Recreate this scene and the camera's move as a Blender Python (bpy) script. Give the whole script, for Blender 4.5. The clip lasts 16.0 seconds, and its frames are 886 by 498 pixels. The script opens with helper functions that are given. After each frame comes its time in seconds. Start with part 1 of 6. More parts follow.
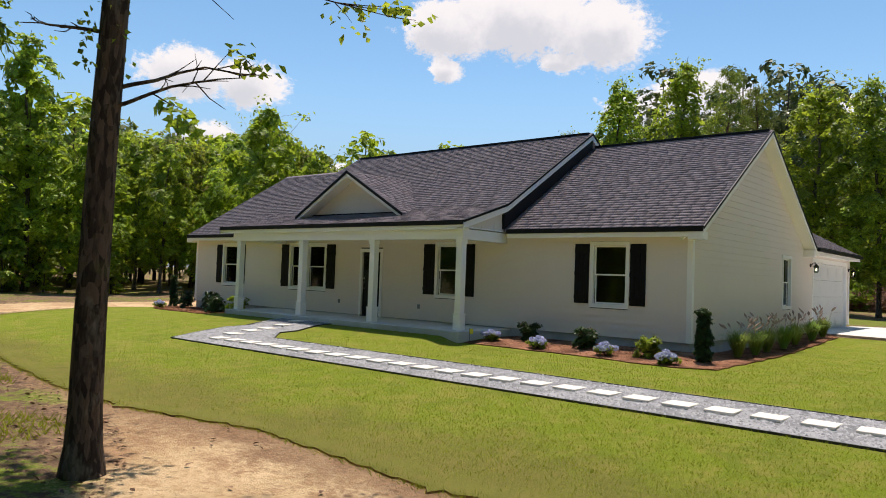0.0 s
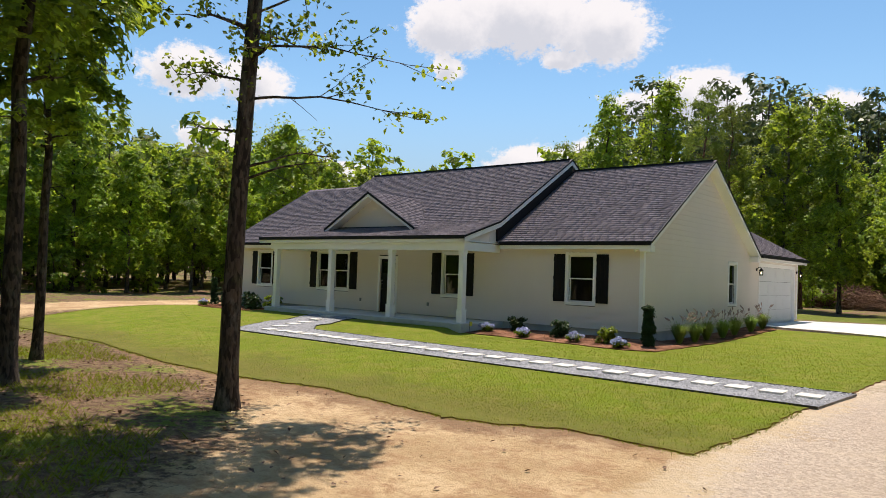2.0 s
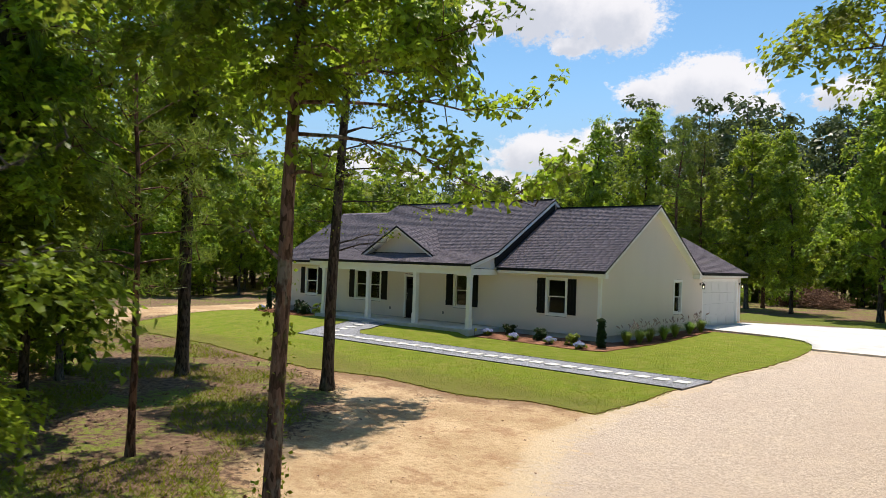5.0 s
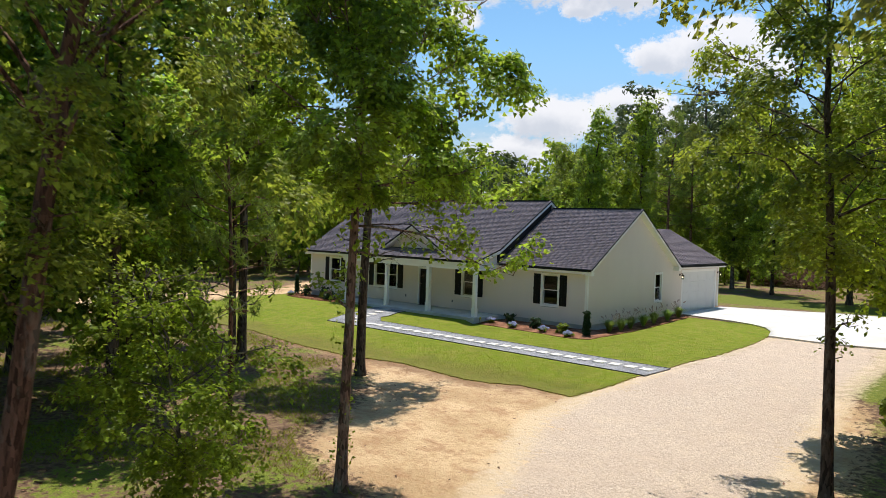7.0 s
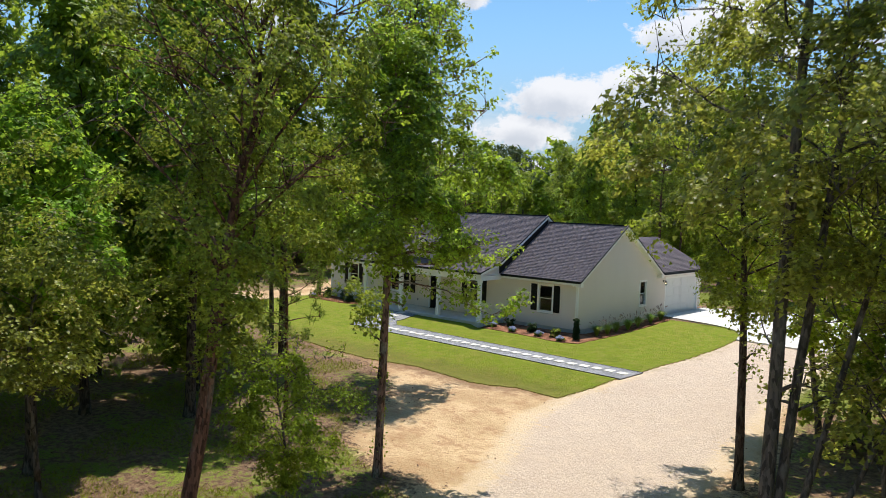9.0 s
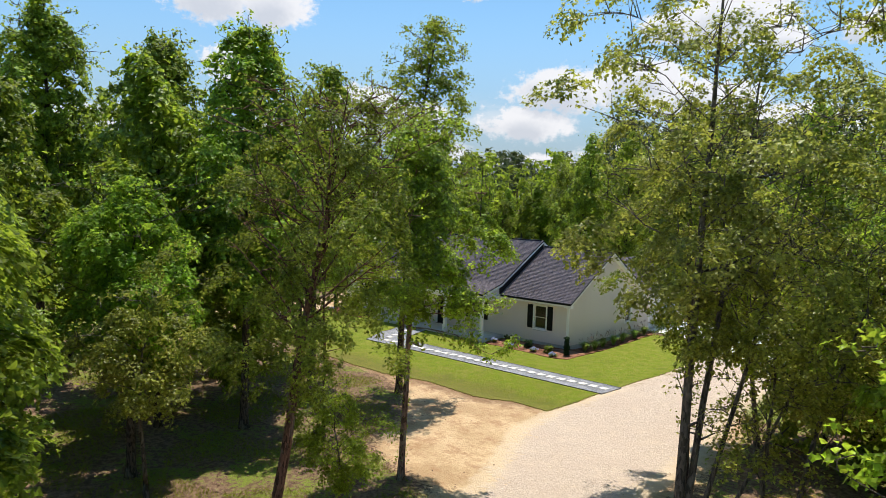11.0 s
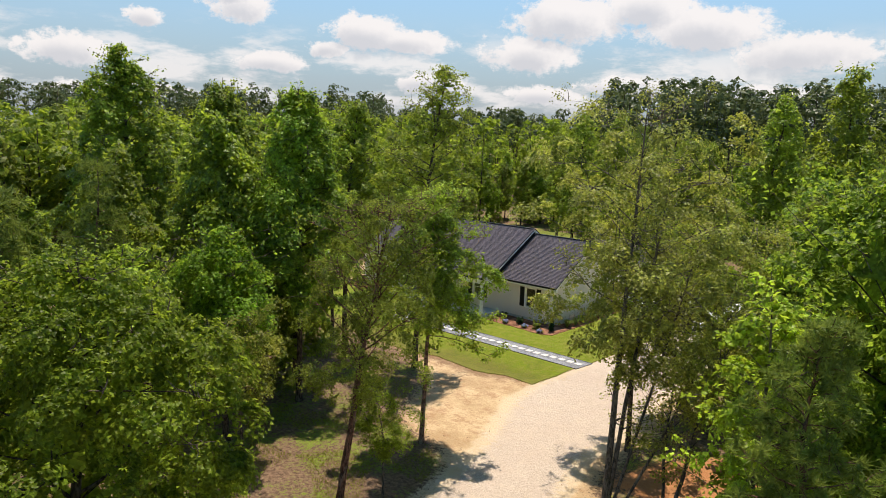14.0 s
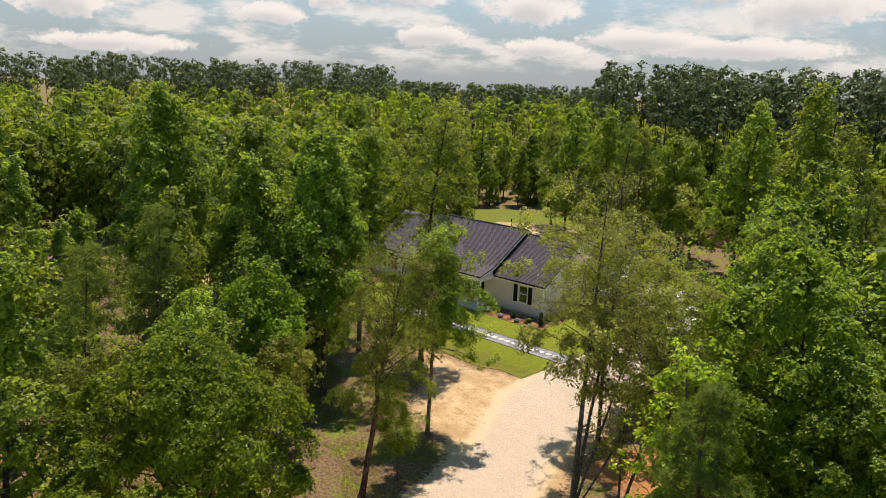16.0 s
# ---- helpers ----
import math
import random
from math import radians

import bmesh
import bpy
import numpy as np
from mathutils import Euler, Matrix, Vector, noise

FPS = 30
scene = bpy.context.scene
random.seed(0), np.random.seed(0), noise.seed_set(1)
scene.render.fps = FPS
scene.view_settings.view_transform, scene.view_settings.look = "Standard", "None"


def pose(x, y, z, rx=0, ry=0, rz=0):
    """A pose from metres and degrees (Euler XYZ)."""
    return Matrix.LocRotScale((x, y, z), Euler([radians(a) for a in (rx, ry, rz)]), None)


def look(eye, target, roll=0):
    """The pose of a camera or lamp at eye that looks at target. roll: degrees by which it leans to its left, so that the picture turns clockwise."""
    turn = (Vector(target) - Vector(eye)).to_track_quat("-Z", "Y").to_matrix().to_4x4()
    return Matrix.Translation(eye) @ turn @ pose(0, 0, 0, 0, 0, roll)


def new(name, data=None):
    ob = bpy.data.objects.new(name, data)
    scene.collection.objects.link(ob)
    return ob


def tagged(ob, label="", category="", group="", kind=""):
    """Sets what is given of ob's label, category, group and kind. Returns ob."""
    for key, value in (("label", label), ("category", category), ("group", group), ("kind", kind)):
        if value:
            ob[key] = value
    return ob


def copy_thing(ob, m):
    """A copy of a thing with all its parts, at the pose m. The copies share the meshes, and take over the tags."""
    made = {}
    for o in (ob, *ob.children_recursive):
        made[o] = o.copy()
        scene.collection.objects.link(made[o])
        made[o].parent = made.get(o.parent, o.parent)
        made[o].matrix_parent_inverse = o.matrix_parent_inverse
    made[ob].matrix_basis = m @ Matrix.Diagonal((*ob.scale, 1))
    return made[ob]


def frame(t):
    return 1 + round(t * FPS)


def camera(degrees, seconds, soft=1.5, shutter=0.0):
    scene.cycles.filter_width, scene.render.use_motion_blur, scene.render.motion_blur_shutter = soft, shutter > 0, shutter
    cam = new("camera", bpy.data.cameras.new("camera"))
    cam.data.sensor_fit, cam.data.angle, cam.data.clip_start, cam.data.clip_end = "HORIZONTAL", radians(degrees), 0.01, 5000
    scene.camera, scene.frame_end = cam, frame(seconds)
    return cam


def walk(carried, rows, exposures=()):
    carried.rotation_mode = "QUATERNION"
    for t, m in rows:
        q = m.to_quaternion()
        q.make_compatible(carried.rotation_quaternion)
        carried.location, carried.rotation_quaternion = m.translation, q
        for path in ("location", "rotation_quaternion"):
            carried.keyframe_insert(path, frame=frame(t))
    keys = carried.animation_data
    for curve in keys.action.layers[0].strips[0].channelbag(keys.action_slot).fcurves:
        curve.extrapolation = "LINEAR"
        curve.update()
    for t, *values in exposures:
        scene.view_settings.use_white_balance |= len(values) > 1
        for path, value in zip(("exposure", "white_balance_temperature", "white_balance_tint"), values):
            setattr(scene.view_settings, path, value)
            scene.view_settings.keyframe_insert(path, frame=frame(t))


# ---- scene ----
cam = camera(62.3, 16.0, soft=0.5, shutter=0.3)
# seconds, eye x y z, yaw, pitch, roll
PATH = [
    (0.0, 6.528, -16.516, 1.671, 40.257, 2.140, -2.025),
    (0.5, 7.117, -17.211, 1.702, 40.330, 2.183, -2.013),
    (1.0, 7.832, -18.095, 1.731, 40.365, 2.101, -2.002),
    (1.5, 8.633, -19.100, 1.776, 40.390, 2.018, -1.990),
    (2.0, 9.485, -20.174, 1.850, 40.422, 1.968, -1.978),
    (2.5, 10.363, -21.278, 1.961, 40.472, 1.948, -1.967),
    (3.0, 11.248, -22.385, 2.115, 40.546, 1.930, -1.956),
    (3.5, 12.127, -23.476, 2.313, 40.646, 1.869, -1.946),
    (4.0, 12.993, -24.540, 2.554, 40.769, 1.720, -1.936),
    (4.5, 13.841, -25.572, 2.838, 40.914, 1.440, -1.926),
    (5.0, 14.670, -26.571, 3.161, 41.074, 1.009, -1.917),
    (5.5, 15.482, -27.543, 3.520, 41.244, 0.431, -1.909),
    (6.0, 16.280, -28.491, 3.909, 41.418, -0.259, -1.902),
    (6.5, 17.067, -29.424, 4.327, 41.589, -1.000, -1.895),
    (7.0, 17.847, -30.349, 4.768, 41.754, -1.718, -1.890),
    (7.5, 18.624, -31.274, 5.231, 41.906, -2.338, -1.885),
    (8.0, 19.403, -32.206, 5.713, 42.043, -2.808, -1.882),
    (8.5, 20.187, -33.150, 6.214, 42.162, -3.104, -1.879),
    (9.0, 20.978, -34.111, 6.734, 42.263, -3.248, -1.878),
    (9.5, 21.779, -35.092, 7.275, 42.344, -3.301, -1.878),
    (10.0, 22.588, -36.093, 7.840, 42.407, -3.352, -1.879),
    (10.5, 23.408, -37.114, 8.433, 42.455, -3.505, -1.882),
    (11.0, 24.236, -38.152, 9.060, 42.488, -3.844, -1.886),
    (11.5, 25.071, -39.203, 9.728, 42.510, -4.417, -1.891),
    (12.0, 25.912, -40.264, 10.443, 42.525, -5.216, -1.899),
    (12.5, 26.758, -41.331, 11.214, 42.536, -6.175, -1.907),
    (13.0, 27.609, -42.398, 12.049, 42.546, -7.190, -1.918),
    (13.5, 28.464, -43.465, 12.957, 42.557, -8.157, -1.931),
    (14.0, 29.327, -44.532, 13.947, 42.571, -9.028, -1.945),
    (14.5, 30.202, -45.602, 15.025, 42.589, -9.846, -1.961),
    (15.0, 31.100, -46.684, 16.197, 42.611, -10.732, -1.979),
    (15.5, 32.032, -47.793, 17.470, 42.634, -11.749, -2.000),
    (16.0, 33.018, -48.952, 18.843, 42.653, -12.530, -2.022),
]
walk(cam, [(t, pose(x, y, z, 90 + pitch, roll, yaw)) for t, x, y, z, yaw, pitch, roll in PATH], [(0.0, 0.66, 6900, 17), (7.0, 0.64, 6400, 13), (10.0, 0.64, 6350, 12), (12.5, 0.62, 6650, 14), (14.5, 0.60, 6950, 15), (16.0, 0.55, 7300, 16)])

# ---- light ----
SUN_DIR = Vector((-0.15, 0.27, 1.0)).normalized()
sun = new("sun", bpy.data.lights.new("sun", "SUN"))
sun.data.energy, sun.data.angle, sun.data.color = 3.85, radians(0.55), (1.0, 0.94, 0.84)
sun.matrix_world = look(SUN_DIR * 100, (0, 0, 0))

world = bpy.data.worlds.new("sky")
scene.world = world
world.use_nodes = True


class Nodes:
    """Short hand for building a node tree."""

    def __init__(self, tree):
        self.tree = tree
        tree.nodes.clear()

    def add(self, kind, sockets=None):
        n = self.tree.nodes.new(kind)
        for k, v in (sockets or {}).items():
            if isinstance(v, bpy.types.NodeSocket):
                self.tree.links.new(v, n.inputs[k])
            else:
                n.inputs[k].default_value = v
        return n

    def math(self, op, a, b=0.0, clamp=False):
        n = self.add("ShaderNodeMath", {0: a, 1: b})
        n.operation, n.use_clamp = op, clamp
        return n.outputs[0]

    def vec(self, op, a, b=(0, 0, 0), out=0):
        n = self.add("ShaderNodeVectorMath", {0: a, 1: b})
        n.operation = op
        return n.outputs[out]

    def attribute(self, name):
        n = self.add("ShaderNodeAttribute")
        n.attribute_name = name
        return n.outputs["Fac"]

    def noise(self, vector, scale, detail=4.0, rough=0.55, distortion=0.0, out=0):
        return self.add("ShaderNodeTexNoise", {"Vector": vector, "Scale": scale, "Detail": detail, "Roughness": rough, "Distortion": distortion}).outputs[out]

    def step(self, value, lo, hi, a=0.0, b=1.0):
        n = self.add("ShaderNodeMapRange", {"Value": value, "From Min": lo, "From Max": hi, "To Min": a, "To Max": b})
        n.interpolation_type = "SMOOTHSTEP"
        return n.outputs[0]

    def mix(self, fac, a, b):
        n = self.add("ShaderNodeMix")
        n.data_type = "RGBA"
        for i, v in ((0, fac), (6, a), (7, b)):
            if isinstance(v, bpy.types.NodeSocket):
                self.tree.links.new(v, n.inputs[i])
            else:
                n.inputs[i].default_value = v if i == 0 or len(v) == 4 else (*v, 1)
        return n.outputs[2]


# fair-weather cumulus: azimuth, elevation, half width, half height in degrees
CLOUDS = [
    (-40.2, 18.9, 4.9, 2.6), (-34.5, 19.8, 7.1, 3.3), (-28.8, 18.5, 5.1, 3.1), (-40.6, 15.8, 1.5, 1.1), (-31.3, 16.6, 2.6, 0.9),
    (-60.2, 14.1, 4.2, 2.2), (-55.7, 13.8, 3.5, 2.0), (-58.4, 9.8, 2.4, 1.3), (-12.5, 12.4, 3.0, 1.2), (-25.7, 13.0, 3.2, 1.6),
    (-21.6, 13.4, 5.2, 2.5), (-18.1, 11.8, 1.9, 1.1), (-33.4, 8.6, 4.9, 2.0), (-27.6, 9.4, 4.0, 1.7),
    (-36.2, 6.0, 4.2, 1.6), (-48.6, 7.1, 3.6, 1.5), (-51.3, 5.9, 1.7, 0.8), (-57.7, 8.6, 2.6, 1.5), (-64.3, 7.3, 1.5, 0.8),
]
LOW_CLOUDS = [
    (-69.1, 4.8, 3.5, 1.3), (-45.5, 6.6, 4.4, 1.0), (-43.5, 3.7, 3.3, 0.9), (-23.8, 7.9, 5.7, 1.8), (-17.0, 6.2, 6.0, 1.6),
    (-28.1, 3.8, 5.6, 0.9), (-55.6, 4.7, 3.1, 0.9), (-21.8, 3.3, 8.8, 0.9), (-66.0, 2.2, 6.0, 0.7), (8.0, 9.0, 7.0, 2.5),
    (-90.0, 10.0, 8.0, 3.0), (150.0, 15.0, 9.0, 4.0), (70.0, 20.0, 9.0, 4.0), (-130.0, 24.0, 8.0, 4.0), (-35.0, 3.0, 4.0, 0.8),
]
w = Nodes(world.node_tree)
direction = w.add("ShaderNodeTexCoord").outputs["Generated"]
xyz = w.add("ShaderNodeSeparateXYZ", {0: direction})
azimuth = w.math("MULTIPLY", w.math("ARCTAN2", xyz.outputs[0], xyz.outputs[1]), 57.2958)
elevation = w.math("MULTIPLY", w.math("ARCSINE", xyz.outputs[2]), 57.2958)
place = w.add("ShaderNodeCombineXYZ", {0: azimuth, 1: elevation, 2: 0.0}).outputs[0]
broad_puff = w.noise(place, 0.42, 9.0, 0.68)
fine_puff = w.noise(w.vec("MULTIPLY", place, (1.0, 1.5, 1.0)), 1.5, 9.0, 0.66)
puff = w.math("ADD", w.math("MULTIPLY", broad_puff, 0.55), w.math("MULTIPLY", fine_puff, 0.45))
puff2 = w.noise(w.vec("ADD", place, (31.0, 7.0, 3.0)), 0.34, 7.0, 0.62)
wob = w.add("ShaderNodeCombineXYZ", {0: w.math("MULTIPLY", w.math("SUBTRACT", broad_puff, 0.5), 2.6), 1: w.math("MULTIPLY", w.math("SUBTRACT", puff2, 0.5), 1.2), 2: 0.0}).outputs[0]
bent = w.vec("ADD", place, wob)
body, under = None, None
for az, el, hw, hh in CLOUDS + LOW_CLOUDS:
    local = w.vec("MULTIPLY", w.vec("SUBTRACT", bent, (az, el, 0)), (1 / hw, 1 / hh, 0))
    d = w.math("SUBTRACT", 1.0, w.vec("LENGTH", local, out=1))
    body = d if body is None else w.math("MAXIMUM", body, d)
    low = w.math("SUBTRACT", 1.0, w.vec("LENGTH", w.vec("ADD", local, (0.12, 0.5, 0)), out=1))
    under = low if under is None else w.math("MAXIMUM", under, low)
drift = w.noise(w.vec("MULTIPLY", place, (0.11, 0.34, 0.0)), 1.0, 8.0, 0.62)
band = w.math("MULTIPLY", w.step(elevation, 0.5, 2.5), w.step(elevation, 8.5, 5.0))
veil = w.math("MULTIPLY", w.math("MULTIPLY", w.step(drift, 0.47, 0.60), band), 0.8)
cover = w.step(w.math("ADD", body, w.math("MULTIPLY", w.math("SUBTRACT", puff, 0.5), 1.9)), 0.0, 0.34)
grey = w.step(w.math("ADD", under, w.math("MULTIPLY", w.math("SUBTRACT", puff2, 0.5), 1.6)), 0.05, 0.85)
cloud_colour = w.mix(grey, (1.0, 1.0, 1.0), (0.70, 0.735, 0.79))
sky = w.add("ShaderNodeTexSky")
sky.sky_type, sky.sun_disc, sky.sun_elevation, sky.sun_rotation = "NISHITA", False, math.asin(SUN_DIR.z), math.atan2(SUN_DIR.x, SUN_DIR.y)
sky.air_density, sky.dust_density, sky.ozone_density = 1.0, 0.25, 1.2
sky_tone = w.add("ShaderNodeHueSaturation", {"Hue": 0.49, "Saturation": 1.2, "Color": sky.outputs[0]}).outputs[0]
sky_bg = w.add("ShaderNodeBackground", {"Color": sky_tone, "Strength": 0.100})
cloud_bg = w.add("ShaderNodeBackground", {"Color": cloud_colour, "Strength": 0.61})
haze_bg = w.add("ShaderNodeBackground", {"Color": (0.44, 0.60, 0.80, 1), "Strength": 0.37})
haze = w.math("MULTIPLY", w.step(elevation, 15.0, 0.0), 0.85)
clear = w.add("ShaderNodeMixShader", {0: haze, 1: sky_bg.outputs[0], 2: haze_bg.outputs[0]})
both = w.add("ShaderNodeMixShader", {0: w.math("MULTIPLY", w.math("MAXIMUM", cover, veil), 0.93), 1: clear.outputs[0], 2: cloud_bg.outputs[0]})
w.add("ShaderNodeOutputWorld", {0: both.outputs[0]})


# ---- materials ----
def material(name, build, rough=0.7, metal=0.0, spec=0.5):
    """A principled material; build(n, position) gives its colour socket or value and a height socket or None, and a bump distance."""
    m = bpy.data.materials.new(name)
    m.use_nodes = True
    n = Nodes(m.node_tree)
    pos = n.add("ShaderNodeTexCoord").outputs["Object"]
    colour, height, dist = build(n, pos)
    sockets = {"Base Color": colour if isinstance(colour, bpy.types.NodeSocket) else (*colour, 1), "Roughness": rough, "Metallic": metal, "Specular IOR Level": spec}
    if height is not None:
        sockets["Normal"] = n.add("ShaderNodeBump", {"Height": height, "Distance": dist, "Strength": 1.0}).outputs[0]
    b = n.add("ShaderNodeBsdfPrincipled", sockets)
    n.add("ShaderNodeOutputMaterial", {0: b.outputs[0]})
    return m


def speckle(a, b, fine, coarse, bump=0.004, extra=None):
    """Two colours mixed at two scales with a fine relief."""
    def build(n, pos):
        f, c = n.noise(pos, fine, 6, 0.65), n.noise(pos, coarse, 4, 0.55)
        fac = n.math("ADD", n.math("MULTIPLY", f, 0.5), n.math("MULTIPLY", n.step(c, 0.3, 0.7), 0.5))
        col = n.mix(n.step(fac, 0.25, 0.75), a, b)
        if extra:
            col = n.mix(n.step(n.noise(pos, coarse * 2.3, 5, 0.6), 0.55, 0.75), col, extra)
        return col, f, bump
    return build


def painted(colour, dirt, amount=0.35):
    def build(n, pos):
        f, c = n.noise(pos, 60, 4, 0.6), n.noise(n.vec("MULTIPLY", pos, (1, 1, 0.35)), 0.9, 5, 0.6)
        rnd = n.add("ShaderNodeObjectInfo").outputs["Random"]
        col = n.mix(n.math("MULTIPLY", n.step(c, 0.35, 0.8), amount), colour, dirt)
        col = n.mix(n.math("MULTIPLY", rnd, 0.06), col, dirt)
        return col, f, 0.0006
    return build


def shingle_build(n, pos):
    isl = n.add("ShaderNodeNewGeometry").outputs["Random Per Island"]
    rnd = n.add("ShaderNodeObjectInfo").outputs["Random"]
    r = n.math("FRACT", n.math("ADD", isl, rnd))
    grit = n.noise(pos, 220, 3, 0.7)
    col = n.mix(r, (0.160, 0.136, 0.149), (0.235, 0.20, 0.215))
    col = n.mix(n.math("MULTIPLY", grit, 0.5), col, (0.21, 0.18, 0.19))
    col = n.mix(n.math("MULTIPLY", n.step(n.noise(pos, 0.6, 4, 0.6), 0.45, 0.75), 0.25), col, (0.22, 0.19, 0.19))
    return col, grit, 0.003


def leaf_material(name, dark, light, tint, glow=0.45, gloss=0.2, cell=0.0):
    """Leaves that let light through; cell: how many leaflets a metre the blades are broken into, each with its own tone and tilt."""
    m = bpy.data.materials.new(name)
    m.use_nodes = True
    n = Nodes(m.node_tree)
    isl = n.add("ShaderNodeNewGeometry").outputs["Random Per Island"]
    rnd = n.add("ShaderNodeObjectInfo").outputs["Random"]
    pos = n.add("ShaderNodeTexCoord").outputs["Object"]
    col = n.mix(isl, dark, light)
    col = n.mix(n.math("MULTIPLY", n.step(n.noise(pos, 0.45, 3, 0.5), 0.4, 0.72), 0.3), col, tint)
    value = n.math("ADD", 0.8, n.math("MULTIPLY", rnd, 0.4))
    bump = {}
    if cell:
        leaflet = n.add("ShaderNodeTexVoronoi", {"Vector": pos, "Scale": cell, "Randomness": 1.0})
        tone = n.add("ShaderNodeSeparateXYZ", {0: leaflet.outputs["Color"]}).outputs[0]
        stand = n.step(n.noise(pos, 0.16, 2, 0.5), 0.35, 0.65, 0.78, 1.18)
        value = n.math("MULTIPLY", n.math("MULTIPLY", value, stand), n.math("ADD", 0.38, n.math("MULTIPLY", tone, 1.2)))
        bump = {"Normal": n.add("ShaderNodeBump", {"Height": leaflet.outputs["Distance"], "Distance": 0.35 / cell, "Strength": 1.0}).outputs[0]}
    hsv = n.add("ShaderNodeHueSaturation", {"Hue": n.math("ADD", 0.485, n.math("MULTIPLY", rnd, 0.03)), "Value": value, "Color": col}).outputs[0]
    d = n.add("ShaderNodeBsdfPrincipled", {"Base Color": hsv, "Roughness": 0.42, "Specular IOR Level": gloss, **bump})
    t = n.add("ShaderNodeBsdfTranslucent", {"Color": n.mix(0.5, hsv, tint) if not cell else n.mix(0.35, hsv, tint), **bump})
    s = n.add("ShaderNodeMixShader", {0: glow, 1: d.outputs[0], 2: t.outputs[0]})
    n.add("ShaderNodeOutputMaterial", {0: s.outputs[0]})
    return m


def bark_build(a, b, lichen=0.25):
    """Ridged bark with plates, and blotches of pale lichen and moss."""
    def build(n, pos):
        ridge = n.noise(n.vec("MULTIPLY", pos, (9, 9, 1.6)), 2.2, 6, 0.7, 0.4)
        plate = n.add("ShaderNodeTexVoronoi", {"Vector": n.vec("MULTIPLY", pos, (16, 16, 5)), "Scale": 1.3, "Randomness": 1.0})
        tone = n.add("ShaderNodeSeparateXYZ", {0: plate.outputs["Color"]}).outputs[0]
        c, m = n.noise(n.vec("MULTIPLY", pos, (2.2, 2.2, 1.0)), 1.6, 5, 0.65), n.noise(n.vec("ADD", pos, (5.0, 9.0, 2.0)), 2.1, 5, 0.65)
        col = n.mix(n.step(n.math("ADD", n.math("MULTIPLY", ridge, 0.65), n.math("MULTIPLY", tone, 0.35)), 0.34, 0.66), a, b)
        col = n.mix(n.math("MULTIPLY", n.step(c, 0.52, 0.64), lichen), col, (0.36, 0.34, 0.28))
        col = n.mix(n.math("MULTIPLY", n.step(m, 0.56, 0.68), lichen), col, (0.10, 0.115, 0.035))
        return col, n.math("SUBTRACT", ridge, n.math("MULTIPLY", plate.outputs["Distance"], 0.4)), 0.035
    return build


SIDING = material("siding_paint", painted((0.80, 0.715, 0.645), (0.73, 0.645, 0.575)), 0.55)
WHITE = material("white_trim_paint", painted((0.92, 0.90, 0.87), (0.80, 0.77, 0.72), 0.2), 0.45)
# near-black backing in place of shade in the lap joints; overlapping boards cover it
SHEATHING = material("lap_shade_backing", painted((0.045, 0.040, 0.036), (0.06, 0.055, 0.05)), 0.8)
DOORWHITE = material("garage_door_paint", painted((0.78, 0.78, 0.77), (0.68, 0.67, 0.64), 0.25), 0.4)
BLACK = material("black_shutter_paint", painted((0.008, 0.008, 0.009), (0.014, 0.014, 0.014)), 0.5, 0, 0.15)
DRIP = material("black_metal_edge", painted((0.010, 0.010, 0.011), (0.02, 0.02, 0.02)), 0.5, 0, 0.2)
SHINGLE = material("asphalt_shingle", shingle_build, 0.9, 0, 0.25)
CONCRETE = material("concrete", speckle((0.52, 0.51, 0.48), (0.64, 0.63, 0.60), 70, 0.8, 0.002, (0.46, 0.44, 0.40)), 0.85)
FOUNDATION = material("foundation_block", speckle((0.42, 0.43, 0.43), (0.54, 0.54, 0.53), 50, 1.2, 0.003), 0.9)
STONE = material("stepping_stone", speckle((0.60, 0.57, 0.50), (0.72, 0.70, 0.64), 60, 3.0, 0.002, (0.58, 0.52, 0.42)), 0.85)
EDGING = material("black_edging", painted((0.015, 0.015, 0.015), (0.04, 0.04, 0.035)), 0.6)
METAL = material("dark_lamp_metal", painted((0.03, 0.027, 0.025), (0.06, 0.05, 0.04)), 0.4, 0.8)
NICKEL = material("nickel_handle", painted((0.5, 0.49, 0.47), (0.4, 0.4, 0.38)), 0.3, 1.0)
PLASTIC = material("grey_outlet_cover", painted((0.20, 0.20, 0.19), (0.3, 0.3, 0.28)), 0.5)
YELLOW = material("yellow_flag", painted((0.75, 0.62, 0.06), (0.6, 0.5, 0.1)), 0.6)
INTERIOR = material("interior_paint", painted((0.42, 0.41, 0.39), (0.36, 0.35, 0.33)), 0.8)
BARK_GREY = material("bark_grey_brown", bark_build((0.036, 0.026, 0.020), (0.12, 0.088, 0.066)), 0.95, 0, 0.2)
BARK_PINE = material("bark_reddish_pine", bark_build((0.055, 0.028, 0.018), (0.20, 0.105, 0.07)), 0.95, 0, 0.2)
BARK_GUM = material("bark_mottled_gum", bark_build((0.085, 0.05, 0.036), (0.31, 0.19, 0.14), 0.7), 0.95, 0, 0.2)
BARK_OAK = material("bark_oak", bark_build((0.06, 0.05, 0.04), (0.18, 0.15, 0.12)), 0.95, 0, 0.2)
LEAF_GUM = leaf_material("leaf_sweetgum", (0.10, 0.170, 0.018), (0.32, 0.44, 0.032), (0.56, 0.66, 0.06), 0.56, 0.4, 9.0)
LEAF_OAK = leaf_material("leaf_water_oak", (0.105, 0.140, 0.018), (0.240, 0.290, 0.030), (0.42, 0.46, 0.05), 0.55, 0.2, 15.0)
